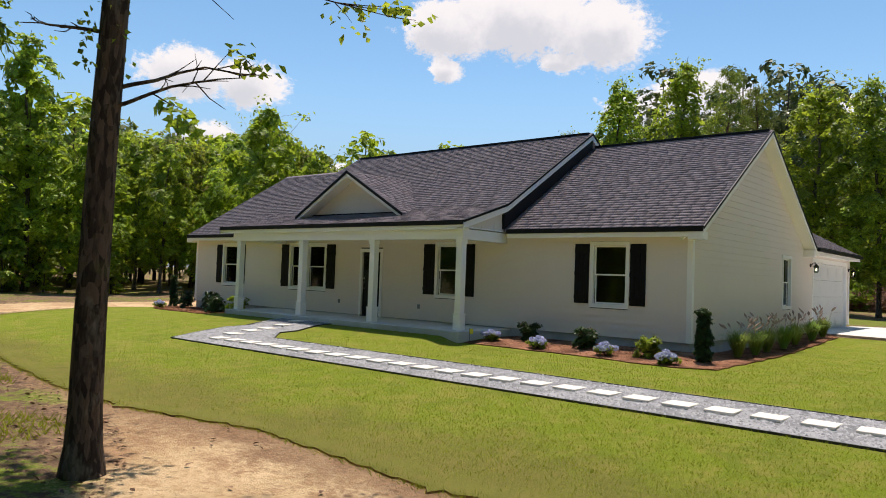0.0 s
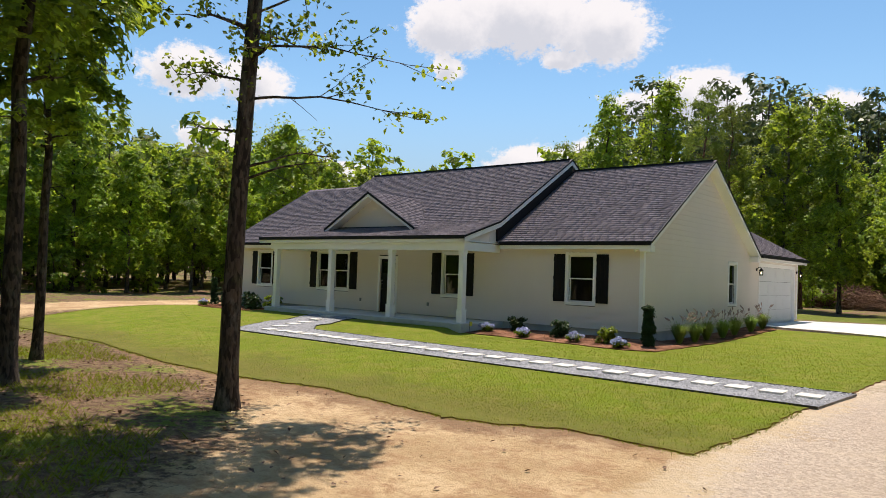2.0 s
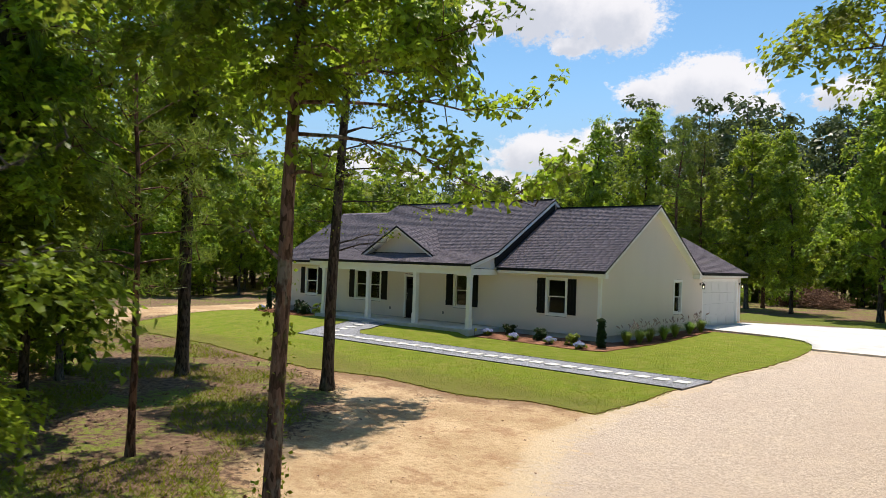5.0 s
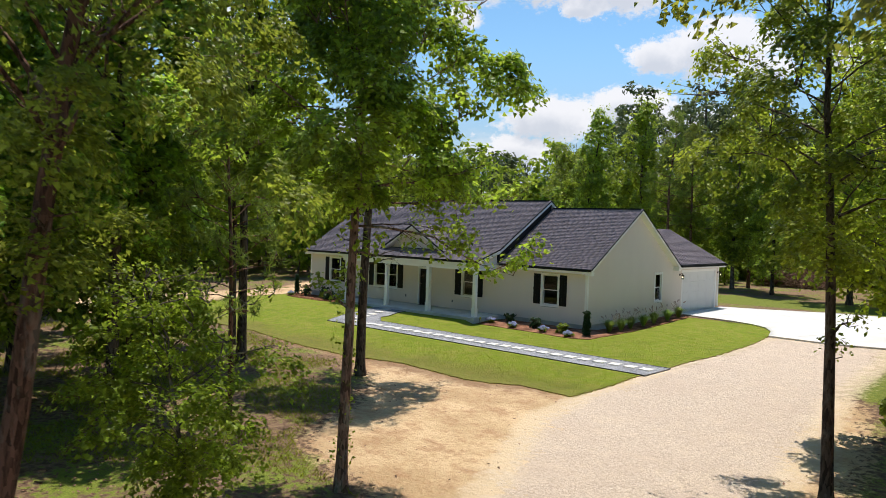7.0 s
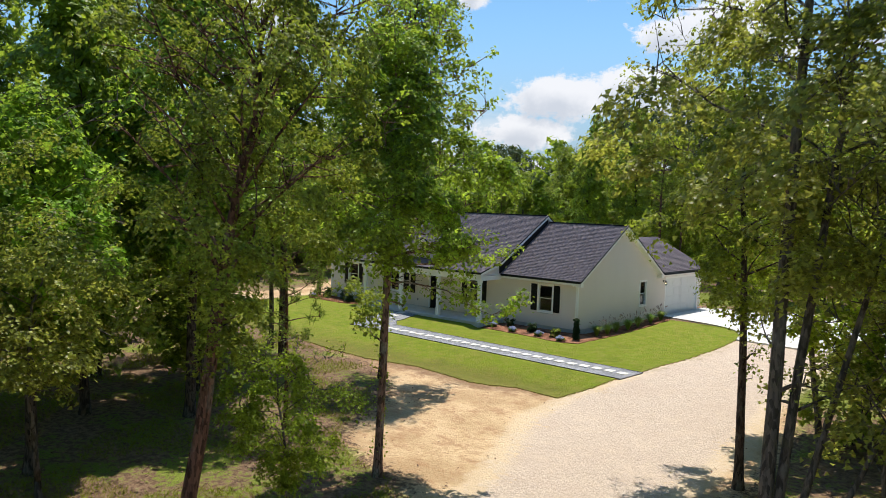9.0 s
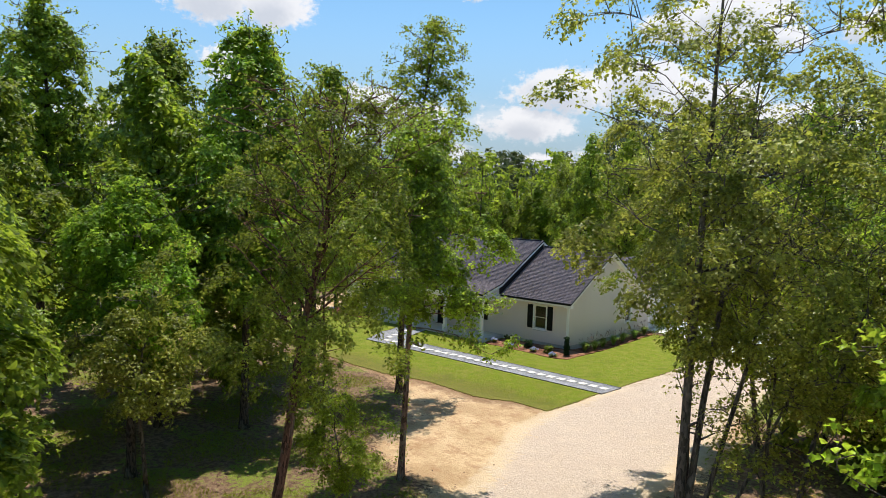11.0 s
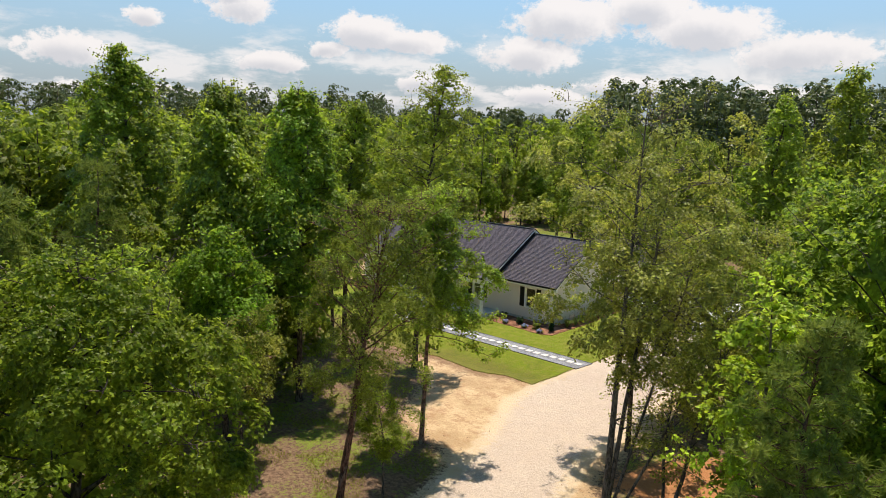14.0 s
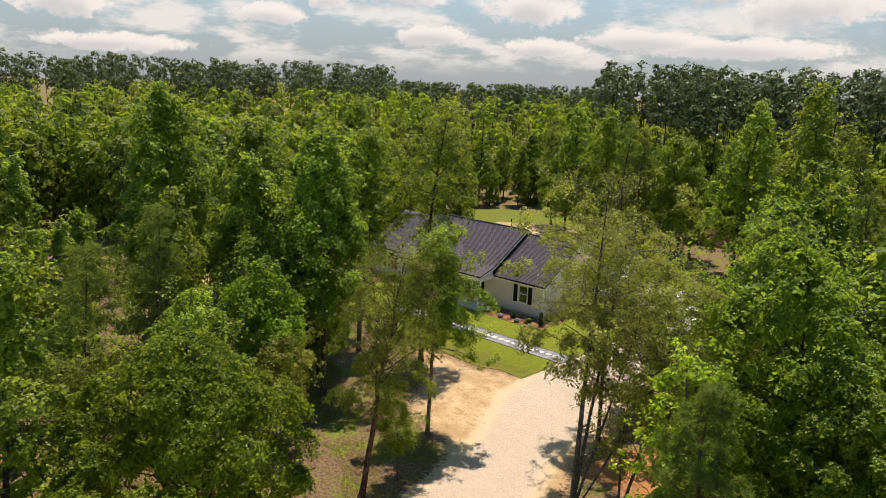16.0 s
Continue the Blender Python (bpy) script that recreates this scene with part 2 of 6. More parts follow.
LEAF_DEEP = leaf_material("leaf_dense_broad", (0.090, 0.160, 0.018), (0.285, 0.415, 0.032), (0.52, 0.66, 0.055), 0.6, 0.2, 10.0)
LEAF_LIME = leaf_material("leaf_young_maple", (0.24, 0.34, 0.020), (0.46, 0.58, 0.04), (0.62, 0.70, 0.06), 0.55, 0.3, 8.0)
LEAF_PINE = leaf_material("needle_pine", (0.085, 0.125, 0.022), (0.21, 0.27, 0.042), (0.33, 0.39, 0.06), 0.42)
LEAF_OLIVE = leaf_material("leaf_olive_oak", (0.17, 0.20, 0.030), (0.39, 0.435, 0.058), (0.58, 0.58, 0.09), 0.56, 0.5, 13.0)
# pine needles for the skyline, with distance haze put into the dull dark colour
LEAF_HAZEPINE = leaf_material("needle_hazed_pine", (0.045, 0.066, 0.024), (0.10, 0.135, 0.045), (0.16, 0.19, 0.06), 0.3)
LEAF_SHRUB = leaf_material("leaf_dark_shrub", (0.018, 0.04, 0.012), (0.04, 0.085, 0.02), (0.06, 0.11, 0.03), 0.25)
BLADE = leaf_material("lawn_blade", (0.128, 0.165, 0.010), (0.28, 0.325, 0.022), (0.30, 0.31, 0.03), 0.38, 0.1)
ORNAMENTAL = leaf_material("ornamental_grass_blade", (0.15, 0.25, 0.05), (0.33, 0.46, 0.10), (0.38, 0.46, 0.13), 0.42)
PLUME = material("grass_plume", speckle((0.30, 0.20, 0.17), (0.46, 0.34, 0.30), 30, 3, 0.002), 0.8)
BLOOM = leaf_material("hydrangea_bloom", (0.30, 0.36, 0.66), (0.60, 0.62, 0.84), (0.74, 0.72, 0.80), 0.3, 0.2)
STRAW = material("pine_straw", speckle((0.17, 0.075, 0.04), (0.42, 0.22, 0.13), 9, 1.2, 0.002), 0.9, 0, 0.1)
DEADWOOD = material("dead_brush_wood", bark_build((0.12, 0.07, 0.046), (0.32, 0.19, 0.125), 0.1), 0.95, 0, 0.2)

GLASS = bpy.data.materials.new("window_glass")
GLASS.use_nodes = True
n = Nodes(GLASS.node_tree)
n.add("ShaderNodeOutputMaterial", {0: n.add("ShaderNodeMixShader", {0: n.add("ShaderNodeFresnel", {"IOR": 1.5}).outputs[0],
      1: n.add("ShaderNodeBsdfTransparent", {"Color": (0.55, 0.60, 0.58, 1)}).outputs[0], 2: n.add("ShaderNodeBsdfGlossy", {"Roughness": 0.02}).outputs[0]}).outputs[0]})
BULB = bpy.data.materials.new("warm_bulb")
BULB.use_nodes = True
n = Nodes(BULB.node_tree)
n.add("ShaderNodeOutputMaterial", {0: n.add("ShaderNodeEmission", {"Color": (1.0, 0.72, 0.42, 1), "Strength": 4.0}).outputs[0]})


def ground_build(n, pos):
    """Forest floor, sand, driveway gravel, clay and rough grass, blended by how much of each lies where."""
    def mask(name):
        return n.attribute(name)
    fine, mid, wide = n.noise(pos, 45, 5, 0.7), n.noise(pos, 5.5, 6, 0.65), n.noise(pos, 0.5, 5, 0.6)
    pebble = n.add("ShaderNodeTexVoronoi", {"Vector": pos, "Scale": 26.0, "Randomness": 1.0})
    litter = n.mix(n.step(mid, 0.35, 0.65), (0.11, 0.068, 0.042), (0.29, 0.185, 0.115))
    litter = n.mix(n.math("MULTIPLY", n.step(fine, 0.5, 0.7), 0.6), litter, (0.30, 0.20, 0.13))
    weeds = n.mix(n.step(fine, 0.35, 0.65), (0.10, 0.14, 0.018), (0.25, 0.29, 0.045))
    col = n.mix(n.step(n.math("ADD", n.math("MULTIPLY", mid, 0.5), n.math("MULTIPLY", wide, 0.5)), 0.49, 0.58), litter, weeds)
    sand = n.mix(n.step(wide, 0.35, 0.65), (0.47, 0.325, 0.175), (0.66, 0.485, 0.285))
    sand = n.mix(n.math("MULTIPLY", n.step(mid, 0.42, 0.70), 0.55), sand, (0.42, 0.25, 0.125))
    sand = n.mix(n.math("MULTIPLY", n.step(fine, 0.5, 0.75), 0.25), sand, (0.64, 0.50, 0.34))
    blot = n.noise(n.vec("MULTIPLY", pos, (1.0, 1.3, 1.0)), 1.1, 9, 0.78, 0.25)
    clod = n.noise(pos, 11.0, 8, 0.8)
    loam = n.math("ADD", mask("loam"), n.math("ADD", n.math("MULTIPLY", n.math("SUBTRACT", blot, 0.5), 1.5), n.math("MULTIPLY", n.math("SUBTRACT", clod, 0.5), 1.1)))
    sand = n.mix(n.math("MULTIPLY", n.step(blot, 0.48, 0.62), 0.8), sand, (0.40, 0.235, 0.125))
    sand = n.mix(n.math("MULTIPLY", n.step(n.noise(pos, 17, 5, 0.75), 0.60, 0.72), 0.7), sand, (0.17, 0.105, 0.06))
    sand = n.mix(n.math("MULTIPLY", n.step(clod, 0.54, 0.66), 0.45), sand, (0.22, 0.135, 0.075))
    sand = n.mix(n.math("MULTIPLY", n.step(clod, 0.46, 0.36), 0.4), sand, (0.56, 0.43, 0.27))
    sand = n.mix(n.math("MULTIPLY", n.step(loam, 0.45, 0.95), 0.75), sand, n.mix(n.step(clod, 0.4, 0.6), (0.12, 0.065, 0.035), (0.30, 0.175, 0.10)))
    grit = n.math("ADD", n.math("MULTIPLY", n.add("ShaderNodeSeparateXYZ", {0: pebble.outputs["Color"]}).outputs[0], 0.35), n.math("MULTIPLY", n.noise(pos, 19.0, 8, 0.85), 0.65))
    gravel = n.mix(n.step(grit, 0.30, 0.70), (0.45, 0.355, 0.275), (0.655, 0.545, 0.43))
    gravel = n.mix(n.math("MULTIPLY", n.step(wide, 0.4, 0.7), 0.6), gravel, (0.54, 0.425, 0.33))
    gravel = n.mix(n.math("MULTIPLY", n.step(blot, 0.48, 0.68), 0.55), gravel, (0.67, 0.545, 0.405))
    clay = n.mix(mid, (0.36, 0.14, 0.05), (0.50, 0.25, 0.11))
    grass = n.mix(n.step(n.math("ADD", n.math("MULTIPLY", fine, 0.4), n.math("MULTIPLY", mid, 0.6)), 0.35, 0.65), (0.10, 0.13, 0.02), (0.20, 0.22, 0.04))
    fray = n.math("ADD", n.math("MULTIPLY", n.math("SUBTRACT", mid, 0.5), 1.3), n.math("MULTIPLY", n.math("SUBTRACT", fine, 0.5), 0.5))
    for name, c in (("grass", grass), ("sand", sand), ("clay", clay), ("gravel", gravel)):
        loose = n.math("ADD", fray, n.math("MULTIPLY", n.math("SUBTRACT", blot, 0.5), 1.6)) if name == "gravel" else fray
        col = n.mix(n.step(n.math("ADD", mask(name), loose), 0.3 if name == "gravel" else 0.38, 0.7 if name == "gravel" else 0.62), col, c)
    edge = n.math("ADD", mask("gravel"), n.math("MULTIPLY", fray, 0.35))
    track = n.math("MULTIPLY", n.step(edge, 0.12, 0.3), n.step(edge, 0.8, 0.5))
    col = n.mix(n.math("MULTIPLY", track, 0.6), col, (0.68, 0.55, 0.375))
    h = n.math("ADD", n.math("ADD", n.math("MULTIPLY", mid, 0.06), n.math("MULTIPLY", clod, 0.035)), n.math("ADD", n.math("MULTIPLY", fine, 0.02), n.math("MULTIPLY", n.math("MULTIPLY", pebble.outputs["Distance"], mask("gravel")), -0.004)))
    return col, h, 1.0


def lawn_build(n, pos):
    fine, mid, wide = n.noise(pos, 90, 4, 0.7), n.noise(pos, 9, 5, 0.65), n.noise(pos, 0.45, 4, 0.6)
    col = n.mix(n.step(fine, 0.3, 0.7), (0.100, 0.148, 0.007), (0.215, 0.270, 0.014))
    col = n.mix(n.math("MULTIPLY", n.step(mid, 0.45, 0.7), 0.45), col, (0.15, 0.185, 0.018))
    col = n.mix(n.math("MULTIPLY", n.step(n.noise(pos, 2.1, 7, 0.75), 0.42, 0.66), 0.7), col, (0.27, 0.235, 0.055))
    col = n.mix(n.math("MULTIPLY", n.step(n.noise(pos, 30, 5, 0.75), 0.52, 0.68), 0.5), col, (0.10, 0.115, 0.02))
    col = n.mix(n.math("MULTIPLY", n.step(n.noise(pos, 0.9, 6, 0.7, 0.8), 0.50, 0.66), 0.45), col, (0.10, 0.135, 0.012))
    dry = n.attribute("dry")
    k = n.step(n.math("ADD", dry, n.math("MULTIPLY", n.math("SUBTRACT", n.math("ADD", n.math("MULTIPLY", wide, 0.7), n.math("MULTIPLY", mid, 0.4)), 0.55), 1.6)), 0.2, 0.85)
    col = n.mix(n.math("MULTIPLY", k, 0.62), col, n.mix(n.step(fine, 0.35, 0.65), (0.075, 0.062, 0.018), (0.215, 0.175, 0.05)))
    return col, n.math("ADD", fine, mid), 0.02


GROUND = material("bare_ground", ground_build, 0.95, 0, 0.15)
LAWN = material("lawn_turf", lawn_build, 0.9, 0, 0.15)
MULCH = material("pine_straw_mulch", speckle((0.12, 0.052, 0.030), (0.36, 0.175, 0.105), 38, 1.6, 0.05, (0.25, 0.125, 0.078)), 0.95, 0, 0.15)
SOD_EDGE = material("cut_sod_edge", speckle((0.20, 0.13, 0.07), (0.46, 0.31, 0.17), 40, 2.0, 0.02), 0.95, 0, 0.1)
GRAVEL = material("grey_gravel_bed", speckle((0.15, 0.155, 0.165), (0.31, 0.315, 0.33), 60, 2, 0.02), 0.9)


def pebble_build(n, pos):
    r = n.add("ShaderNodeNewGeometry").outputs["Random Per Island"]
    return n.mix(r, (0.15, 0.157, 0.168), (0.36, 0.368, 0.385)), None, 0


PEBBLE = material("grey_pebble", pebble_build, 0.85)


def drive_stone_build(n, pos):
    r = n.add("ShaderNodeNewGeometry").outputs["Random Per Island"]
    return n.mix(r, (0.36, 0.29, 0.23), (0.66, 0.56, 0.455)), None, 0


DRIVE_STONE = material("tan_drive_stone", drive_stone_build, 0.9, 0, 0.2)


# ---- mesh helpers ----
def bm_box(bm, x0, y0, z0, x1, y1, z1, m=None):
    """A box between two corners, added to bm."""
    vs = [bm.verts.new(Vector(p) if m is None else m @ Vector(p)) for p in
          ((x0, y0, z0), (x1, y0, z0), (x1, y1, z0), (x0, y1, z0), (x0, y0, z1), (x1, y0, z1), (x1, y1, z1), (x0, y1, z1))]
    for f in ((3, 2, 1, 0), (4, 5, 6, 7), (0, 1, 5, 4), (1, 2, 6, 5), (2, 3, 7, 6), (3, 0, 4, 7)):
        bm.faces.new([vs[i] for i in f])
    return vs


def bm_prism(bm, outline, shift):
    """A prism: a flat outline of points, extruded by the vector shift."""
    a = [bm.verts.new(Vector(p)) for p in outline]
    b = [bm.verts.new(Vector(p) + Vector(shift)) for p in outline]
    bm.faces.new(a[::-1])
    bm.faces.new(b)
    for i in range(len(a)):
        j = (i + 1) % len(a)
        bm.faces.new((a[i], a[j], b[j], b[i]))


def bm_tube(bm, points, radii, sides=8):
    """A closed round tube along points."""
    rings = []
    for i, p in enumerate(points):
        p = Vector(p)
        d = (Vector(points[min(i + 1, len(points) - 1)]) - Vector(points[max(i - 1, 0)])).normalized()
        q = d.to_track_quat("Z", "Y")
        rings.append([bm.verts.new(p + q @ Vector((radii[i] * math.cos(a), radii[i] * math.sin(a), 0))) for a in [2 * math.pi * k / sides for k in range(sides)]])
    for r, s in zip(rings, rings[1:]):
        for k in range(sides):
            bm.faces.new((r[k], r[(k + 1) % sides], s[(k + 1) % sides], s[k]))
    bm.faces.new(rings[0][::-1])
    bm.faces.new(rings[-1])


def finish(bm, name, mat, bevel=0.0):
    bmesh.ops.recalc_face_normals(bm, faces=bm.faces)
    if bevel:
        bmesh.ops.bevel(bm, geom=bm.edges[:], offset=bevel, segments=1, affect="EDGES")
    me = bpy.data.meshes.new(name)
    bm.to_mesh(me)
    bm.free()
    me.materials.append(mat)
    return me


def part(name, bm, mat, parent=None, label="", bevel=0.0):
    """Links a bmesh or a mesh as one object under a thing or a part."""
    me = finish(bm, name, mat, bevel) if isinstance(bm, bmesh.types.BMesh) else bm
    ob = new(name, me)
    if parent is not None:
        ob.parent = parent
    return tagged(ob, label)


def thing(name, at, label, category, group="", kind=""):
    ob = new(name)
    ob.location = at
    ob.empty_display_size = 0.2
    bpy.context.view_layer.update()
    return tagged(ob, label, category, group, kind)


def box_part(name, c0, c1, mat, parent, label="", bevel=0.0):
    bm = bmesh.new()
    bm_box(bm, *c0, *c1)
    return part(name, bm, mat, parent, label, bevel)


def mesh_np(name, verts, faces, mat):
    """A mesh from arrays: faces is one array with the same number of corners in each row, or a list of such arrays."""
    faces = faces if isinstance(faces, list) else [faces]
    verts = np.asarray(verts, np.float32)
    me = bpy.data.meshes.new(name)
    me.vertices.add(len(verts))
    me.vertices.foreach_set("co", verts.ravel())
    loops = np.concatenate([f.ravel() for f in faces]).astype(np.int32)
    sizes = np.concatenate([np.full(len(f), f.shape[1]) for f in faces])
    me.loops.add(len(loops))
    me.loops.foreach_set("vertex_index", loops)
    me.polygons.add(len(sizes))
    me.polygons.foreach_set("loop_start", (np.cumsum(sizes) - sizes).astype(np.int32))
    me.update(calc_edges=True)
    me.materials.append(mat)
    return me


# ---- ground ----
def smooth(a, b, v):
    u = np.clip((np.asarray(v, float) - a) / (b - a), 0, 1)
    return u * u * (3 - 2 * u)


def ground_z(x, y):
    """Height of the ground: level at the house, falling to the road and woods, rising a little to the garage."""
    x, y = np.asarray(x, float), np.asarray(y, float)
    roll = 0.07 * np.sin(x * 0.31 + 1.3) * np.sin(y * 0.27) * smooth(-13, -20, y) + 0.15 * np.sin(x * 0.13) * np.sin(y * 0.11 + 1) * smooth(26, 40, y)
    bed_bank = 0.10 * smooth(-2.4, -0.9, y) * smooth(0.9, 0.2, y) * smooth(-5.6, -4.95, x) * smooth(1.3, 0.2, x)
    porch_bank = 0.15 * smooth(-3.7, -2.5, y) * smooth(0.6, -0.4, y) * smooth(-16.4, -15.3, x) * smooth(-4.95, -5.6, x)
    return 0.2 * smooth(2, 11, y) - 0.55 * smooth(-3, -12, y) + roll + porch_bank + bed_bank


def inside_distance(px, py, poly):
    """Signed distance to a polygon's edge, positive inside."""
    px, py = np.asarray(px, float), np.asarray(py, float)
    best, odd = np.full(px.shape, 1e9), np.zeros(px.shape, bool)
    for (ax, ay), (bx, by) in zip(poly, poly[1:] + poly[:1]):
        dx, dy = bx - ax, by - ay
        t = np.clip(((px - ax) * dx + (py - ay) * dy) / (dx * dx + dy * dy), 0, 1)
        best = np.minimum(best, np.hypot(px - ax - t * dx, py - ay - t * dy))
        odd ^= ((ay > py) != (by > py)) & (px < dx * (py - ay) / (dy if dy else 1e-9) + ax)
    return np.where(odd, best, -best)


HOUSE_FRONT_X0, HOUSE_X1 = -20.75, 0.0
LAWN_EDGE = [(-22.0, -3.0), (-21.9, -6.5), (-21.2, -9.0), (-19.5, -10.3), (-16, -10.2), (-12.1, -10.2), (-9.5, -10.6), (-7.2, -10.85), (-4.6, -10.9), (-1.8, -10.4),
             (0.2, -10.6), (1.6, -10.75), (2.6, -10.55), (3.6, -10.1), (4.7, -10.2), (5.6, -10.25), (5.9, -8.5), (6.1, -6.9), (6.5, -5.0), (6.74, -1.5),
             (6.65, 2.5), (6.46, 5.6), (6.25, 7.1), (5.5, 8.4), (4.5, 9.1), (2.5, 9.25), (0.05, 9.15), (0.05, 0.05), (-20.8, 0.05), (-21.9, 0.3)]
ROAD = [(6.5, -5.0), (5.9, -9.6), (6.3, -13.0), (8.3, -17.2), (9.0, -19.0), (10.0, -22.2), (10.8, -25.5), (12.5, -31), (16, -38), (22, -46), (34, -60),
        (42, -56), (28, -42), (21, -33), (17, -26.5), (14.6, -21.3), (13.0, -17.3), (12.9, -13.2), (12.0, -5.0), (11.7, 3.0), (11.2, 6.2), (6.46, 5.6), (6.7, 0)]
SAND = [(-12.5, -9.8), (-8, -11.0), (-4.3, -11.4), (-1.7, -12.5), (0.2, -14.0), (1.6, -15.6), (2.5, -17.4), (3.6, -19.2), (5.2, -20.0), (7.4, -20.4), (9.2, -22.0), (11.5, -27), (20, -27), (16.0, -21.3),
        (14.4, -17.3), (14.0, -10), (13.0, -6.2), (12.4, -5.2), (6, -5.0), (0, -9)]
SIDE_DRIVE = [(-34, -10.6), (-30, -8.9), (-27.3, -6.4), (-26.0, -2.4), (-26.5, 1.5), (-28.5, 5), (-29.0, 12), (-29, 24), (-24, 25), (-23.2, 12), (-22.2, 0), (-22.2, -4.6), (-23.0, -7.8), (-20.6, -10.6),
              (-17, -11.6), (-22, -13.0), (-34, -14.5)]
CLAY = [(14.8, -17.8), (15.4, -14.8), (17.2, -11.8), (21, -12), (21.5, -17), (18.5, -18.5)]
REAR_GRASS = [(-24, 9.6), (-24, 20), (-38, 30), (-40, 42), (-28, 46), (-18, 38), (-6, 27), (6, 27), (16, 20), (14.5, 4), (12.2, 4), (11.6, 8), (8, 21), (0, 20), (-8, 18), (-8, 9.6)]
REAR_SAND = [(-26, 27), (-18, 26), (-15, 33), (-24, 38), (-31, 33)]
ROAD_GRASS = [(12.2, -4.9), (13.6, -5.6), (17, -3), (16, 4), (12.1, 4.5)]

gx = np.concatenate([-np.geomspace(2600, 52, 26), np.arange(-50, 45.1, 0.65), np.geomspace(47, 2600, 26)])
gy = np.concatenate([-np.geomspace(2600, 72, 24), np.arange(-70, 60.1, 0.65), np.geomspace(62, 2600, 26)])
X, Y = np.meshgrid(gx, gy)
Z = ground_z(X, Y) - 0.015
nx, ny = len(gx), len(gy)
ids = np.arange(nx * ny).reshape(ny, nx)
quads = np.stack([ids[:-1, :-1], ids[:-1, 1:], ids[1:, 1:], ids[1:, :-1]], -1).reshape(-1, 4)
me = mesh_np("ground", np.stack([X, Y, Z], -1).reshape(-1, 3), quads, GROUND)
for name, areas, soft in (("sand", [SAND, SIDE_DRIVE, REAR_SAND], 1.2), ("gravel", [ROAD], 0.9), ("clay", [CLAY], 1.2), ("grass", [REAR_GRASS, ROAD_GRASS], 1.0)):
    d = np.max([inside_distance(X, Y, a) for a in areas], axis=0)
    me.attributes.new(name, "FLOAT", "POINT").data.foreach_set("value", np.clip(0.5 + d / (2 * soft), 0, 1).astype(np.float32).ravel())
edge_gap = -inside_distance(X, Y, LAWN_EDGE)
me.attributes.new("loam", "FLOAT", "POINT").data.foreach_set("value", (np.exp(-np.clip(edge_gap - 0.2, 0, 60) / 1.3) * smooth(-4, -9, Y) * smooth(8, 3, X)).astype(np.float32).ravel())
me.polygons.foreach_set("use_smooth", np.ones(len(me.polygons), bool))
ground = tagged(new("ground", me), "forest floor of brown leaf litter and weeds with tan sand and gravel", "ground", kind="structure")


def sheet(name, outline, lift, mat, step=0.7, wobble=0.0, skirt=0.08, attribute=None):
    """A thin layer on the ground inside an outline, with a skirt down to the soil."""
    from mathutils.geometry import delaunay_2d_cdt
    rng = np.random.default_rng(len(outline))
    edge = []
    for (ax, ay), (bx, by) in zip(outline, outline[1:] + outline[:1]):
        k = max(1, int(math.hypot(bx - ax, by - ay) / (0.12 if name == "lawn" else 0.3)))
        for i in range(k):
            j = rng.normal(0, wobble, 2) if wobble else (0, 0)
            edge.append((ax + (bx - ax) * i / k + j[0], ay + (by - ay) * i / k + j[1]))
    xs, ys = [p[0] for p in edge], [p[1] for p in edge]
    ix, iy = np.meshgrid(np.arange(min(xs), max(xs), step), np.arange(min(ys), max(ys), step))
    ok = inside_distance(ix.ravel(), iy.ravel(), edge) > step * 0.4
    inner = list(zip(ix.ravel()[ok], iy.ravel()[ok]))
    ne = len(edge)
    vs, _, fs, *_ = delaunay_2d_cdt([Vector(p) for p in edge + inner], [(i, (i + 1) % ne) for i in range(ne)], [list(range(ne))], 1, 1e-5)
    vx, vy = np.array([v.x for v in vs]), np.array([v.y for v in vs])
    top = np.stack([vx, vy, ground_z(vx, vy) + lift], 1)
    n0 = len(top)
    low = np.stack([vx[:ne], vy[:ne], ground_z(vx[:ne], vy[:ne]) + lift - skirt], 1)
    tris = np.array([f for f in fs if len(f) == 3])
    side = np.array([(i, (i + 1) % ne, n0 + (i + 1) % ne, n0 + i) for i in range(ne)])
    me = mesh_np(name, np.concatenate([top, low]), [tris, side], mat)
    if name == "lawn":
        me.materials.append(SOD_EDGE)
        me.polygons.foreach_set("material_index", np.repeat([0, 1], [len(tris), len(side)]).astype(np.int32))
    if attribute:
        key, fn = attribute
        v = fn(np.concatenate([vx, vx[:ne]]), np.concatenate([vy, vy[:ne]]))
        me.attributes.new(key, "FLOAT", "POINT").data.foreach_set("value", v.astype(np.float32))
    return new(name, me)


lawn = tagged(sheet("lawn", LAWN_EDGE, 0.010, LAWN, 0.5, 0.03, 0.08, ("dry", lambda x, y: np.clip(1 - (np.asarray(y) + 10.6) / 3.2, 0, 1) * 1.0)),
              "green sod lawn, dry and brownish along its edge", "lawn", kind="structure")
BED = [(-4.7, 0.0), (-4.93, -2.1), (-4.0, -2.12), (-2.3, -2.15), (-0.7, -2.3), (0.6, -2.4), (1.35, -2.0), (1.35, -0.4), (1.28, 3), (1.2, 6.5), (1.15, 9.0), (0.7, 9.9), (0.0, 9.9), (0.0, 0.0)]
tagged(sheet("mulch_bed", BED, 0.035, MULCH, 0.4, 0.03), "reddish pine straw mulch bed along the house", "mulch bed", kind="structure")
BED2 = [(-21.9, 0.0), (-22.0, -1.1), (-20.6, -1.9), (-17.5, -1.9), (-16.2, -1.6), (-16.1, 0.0)]
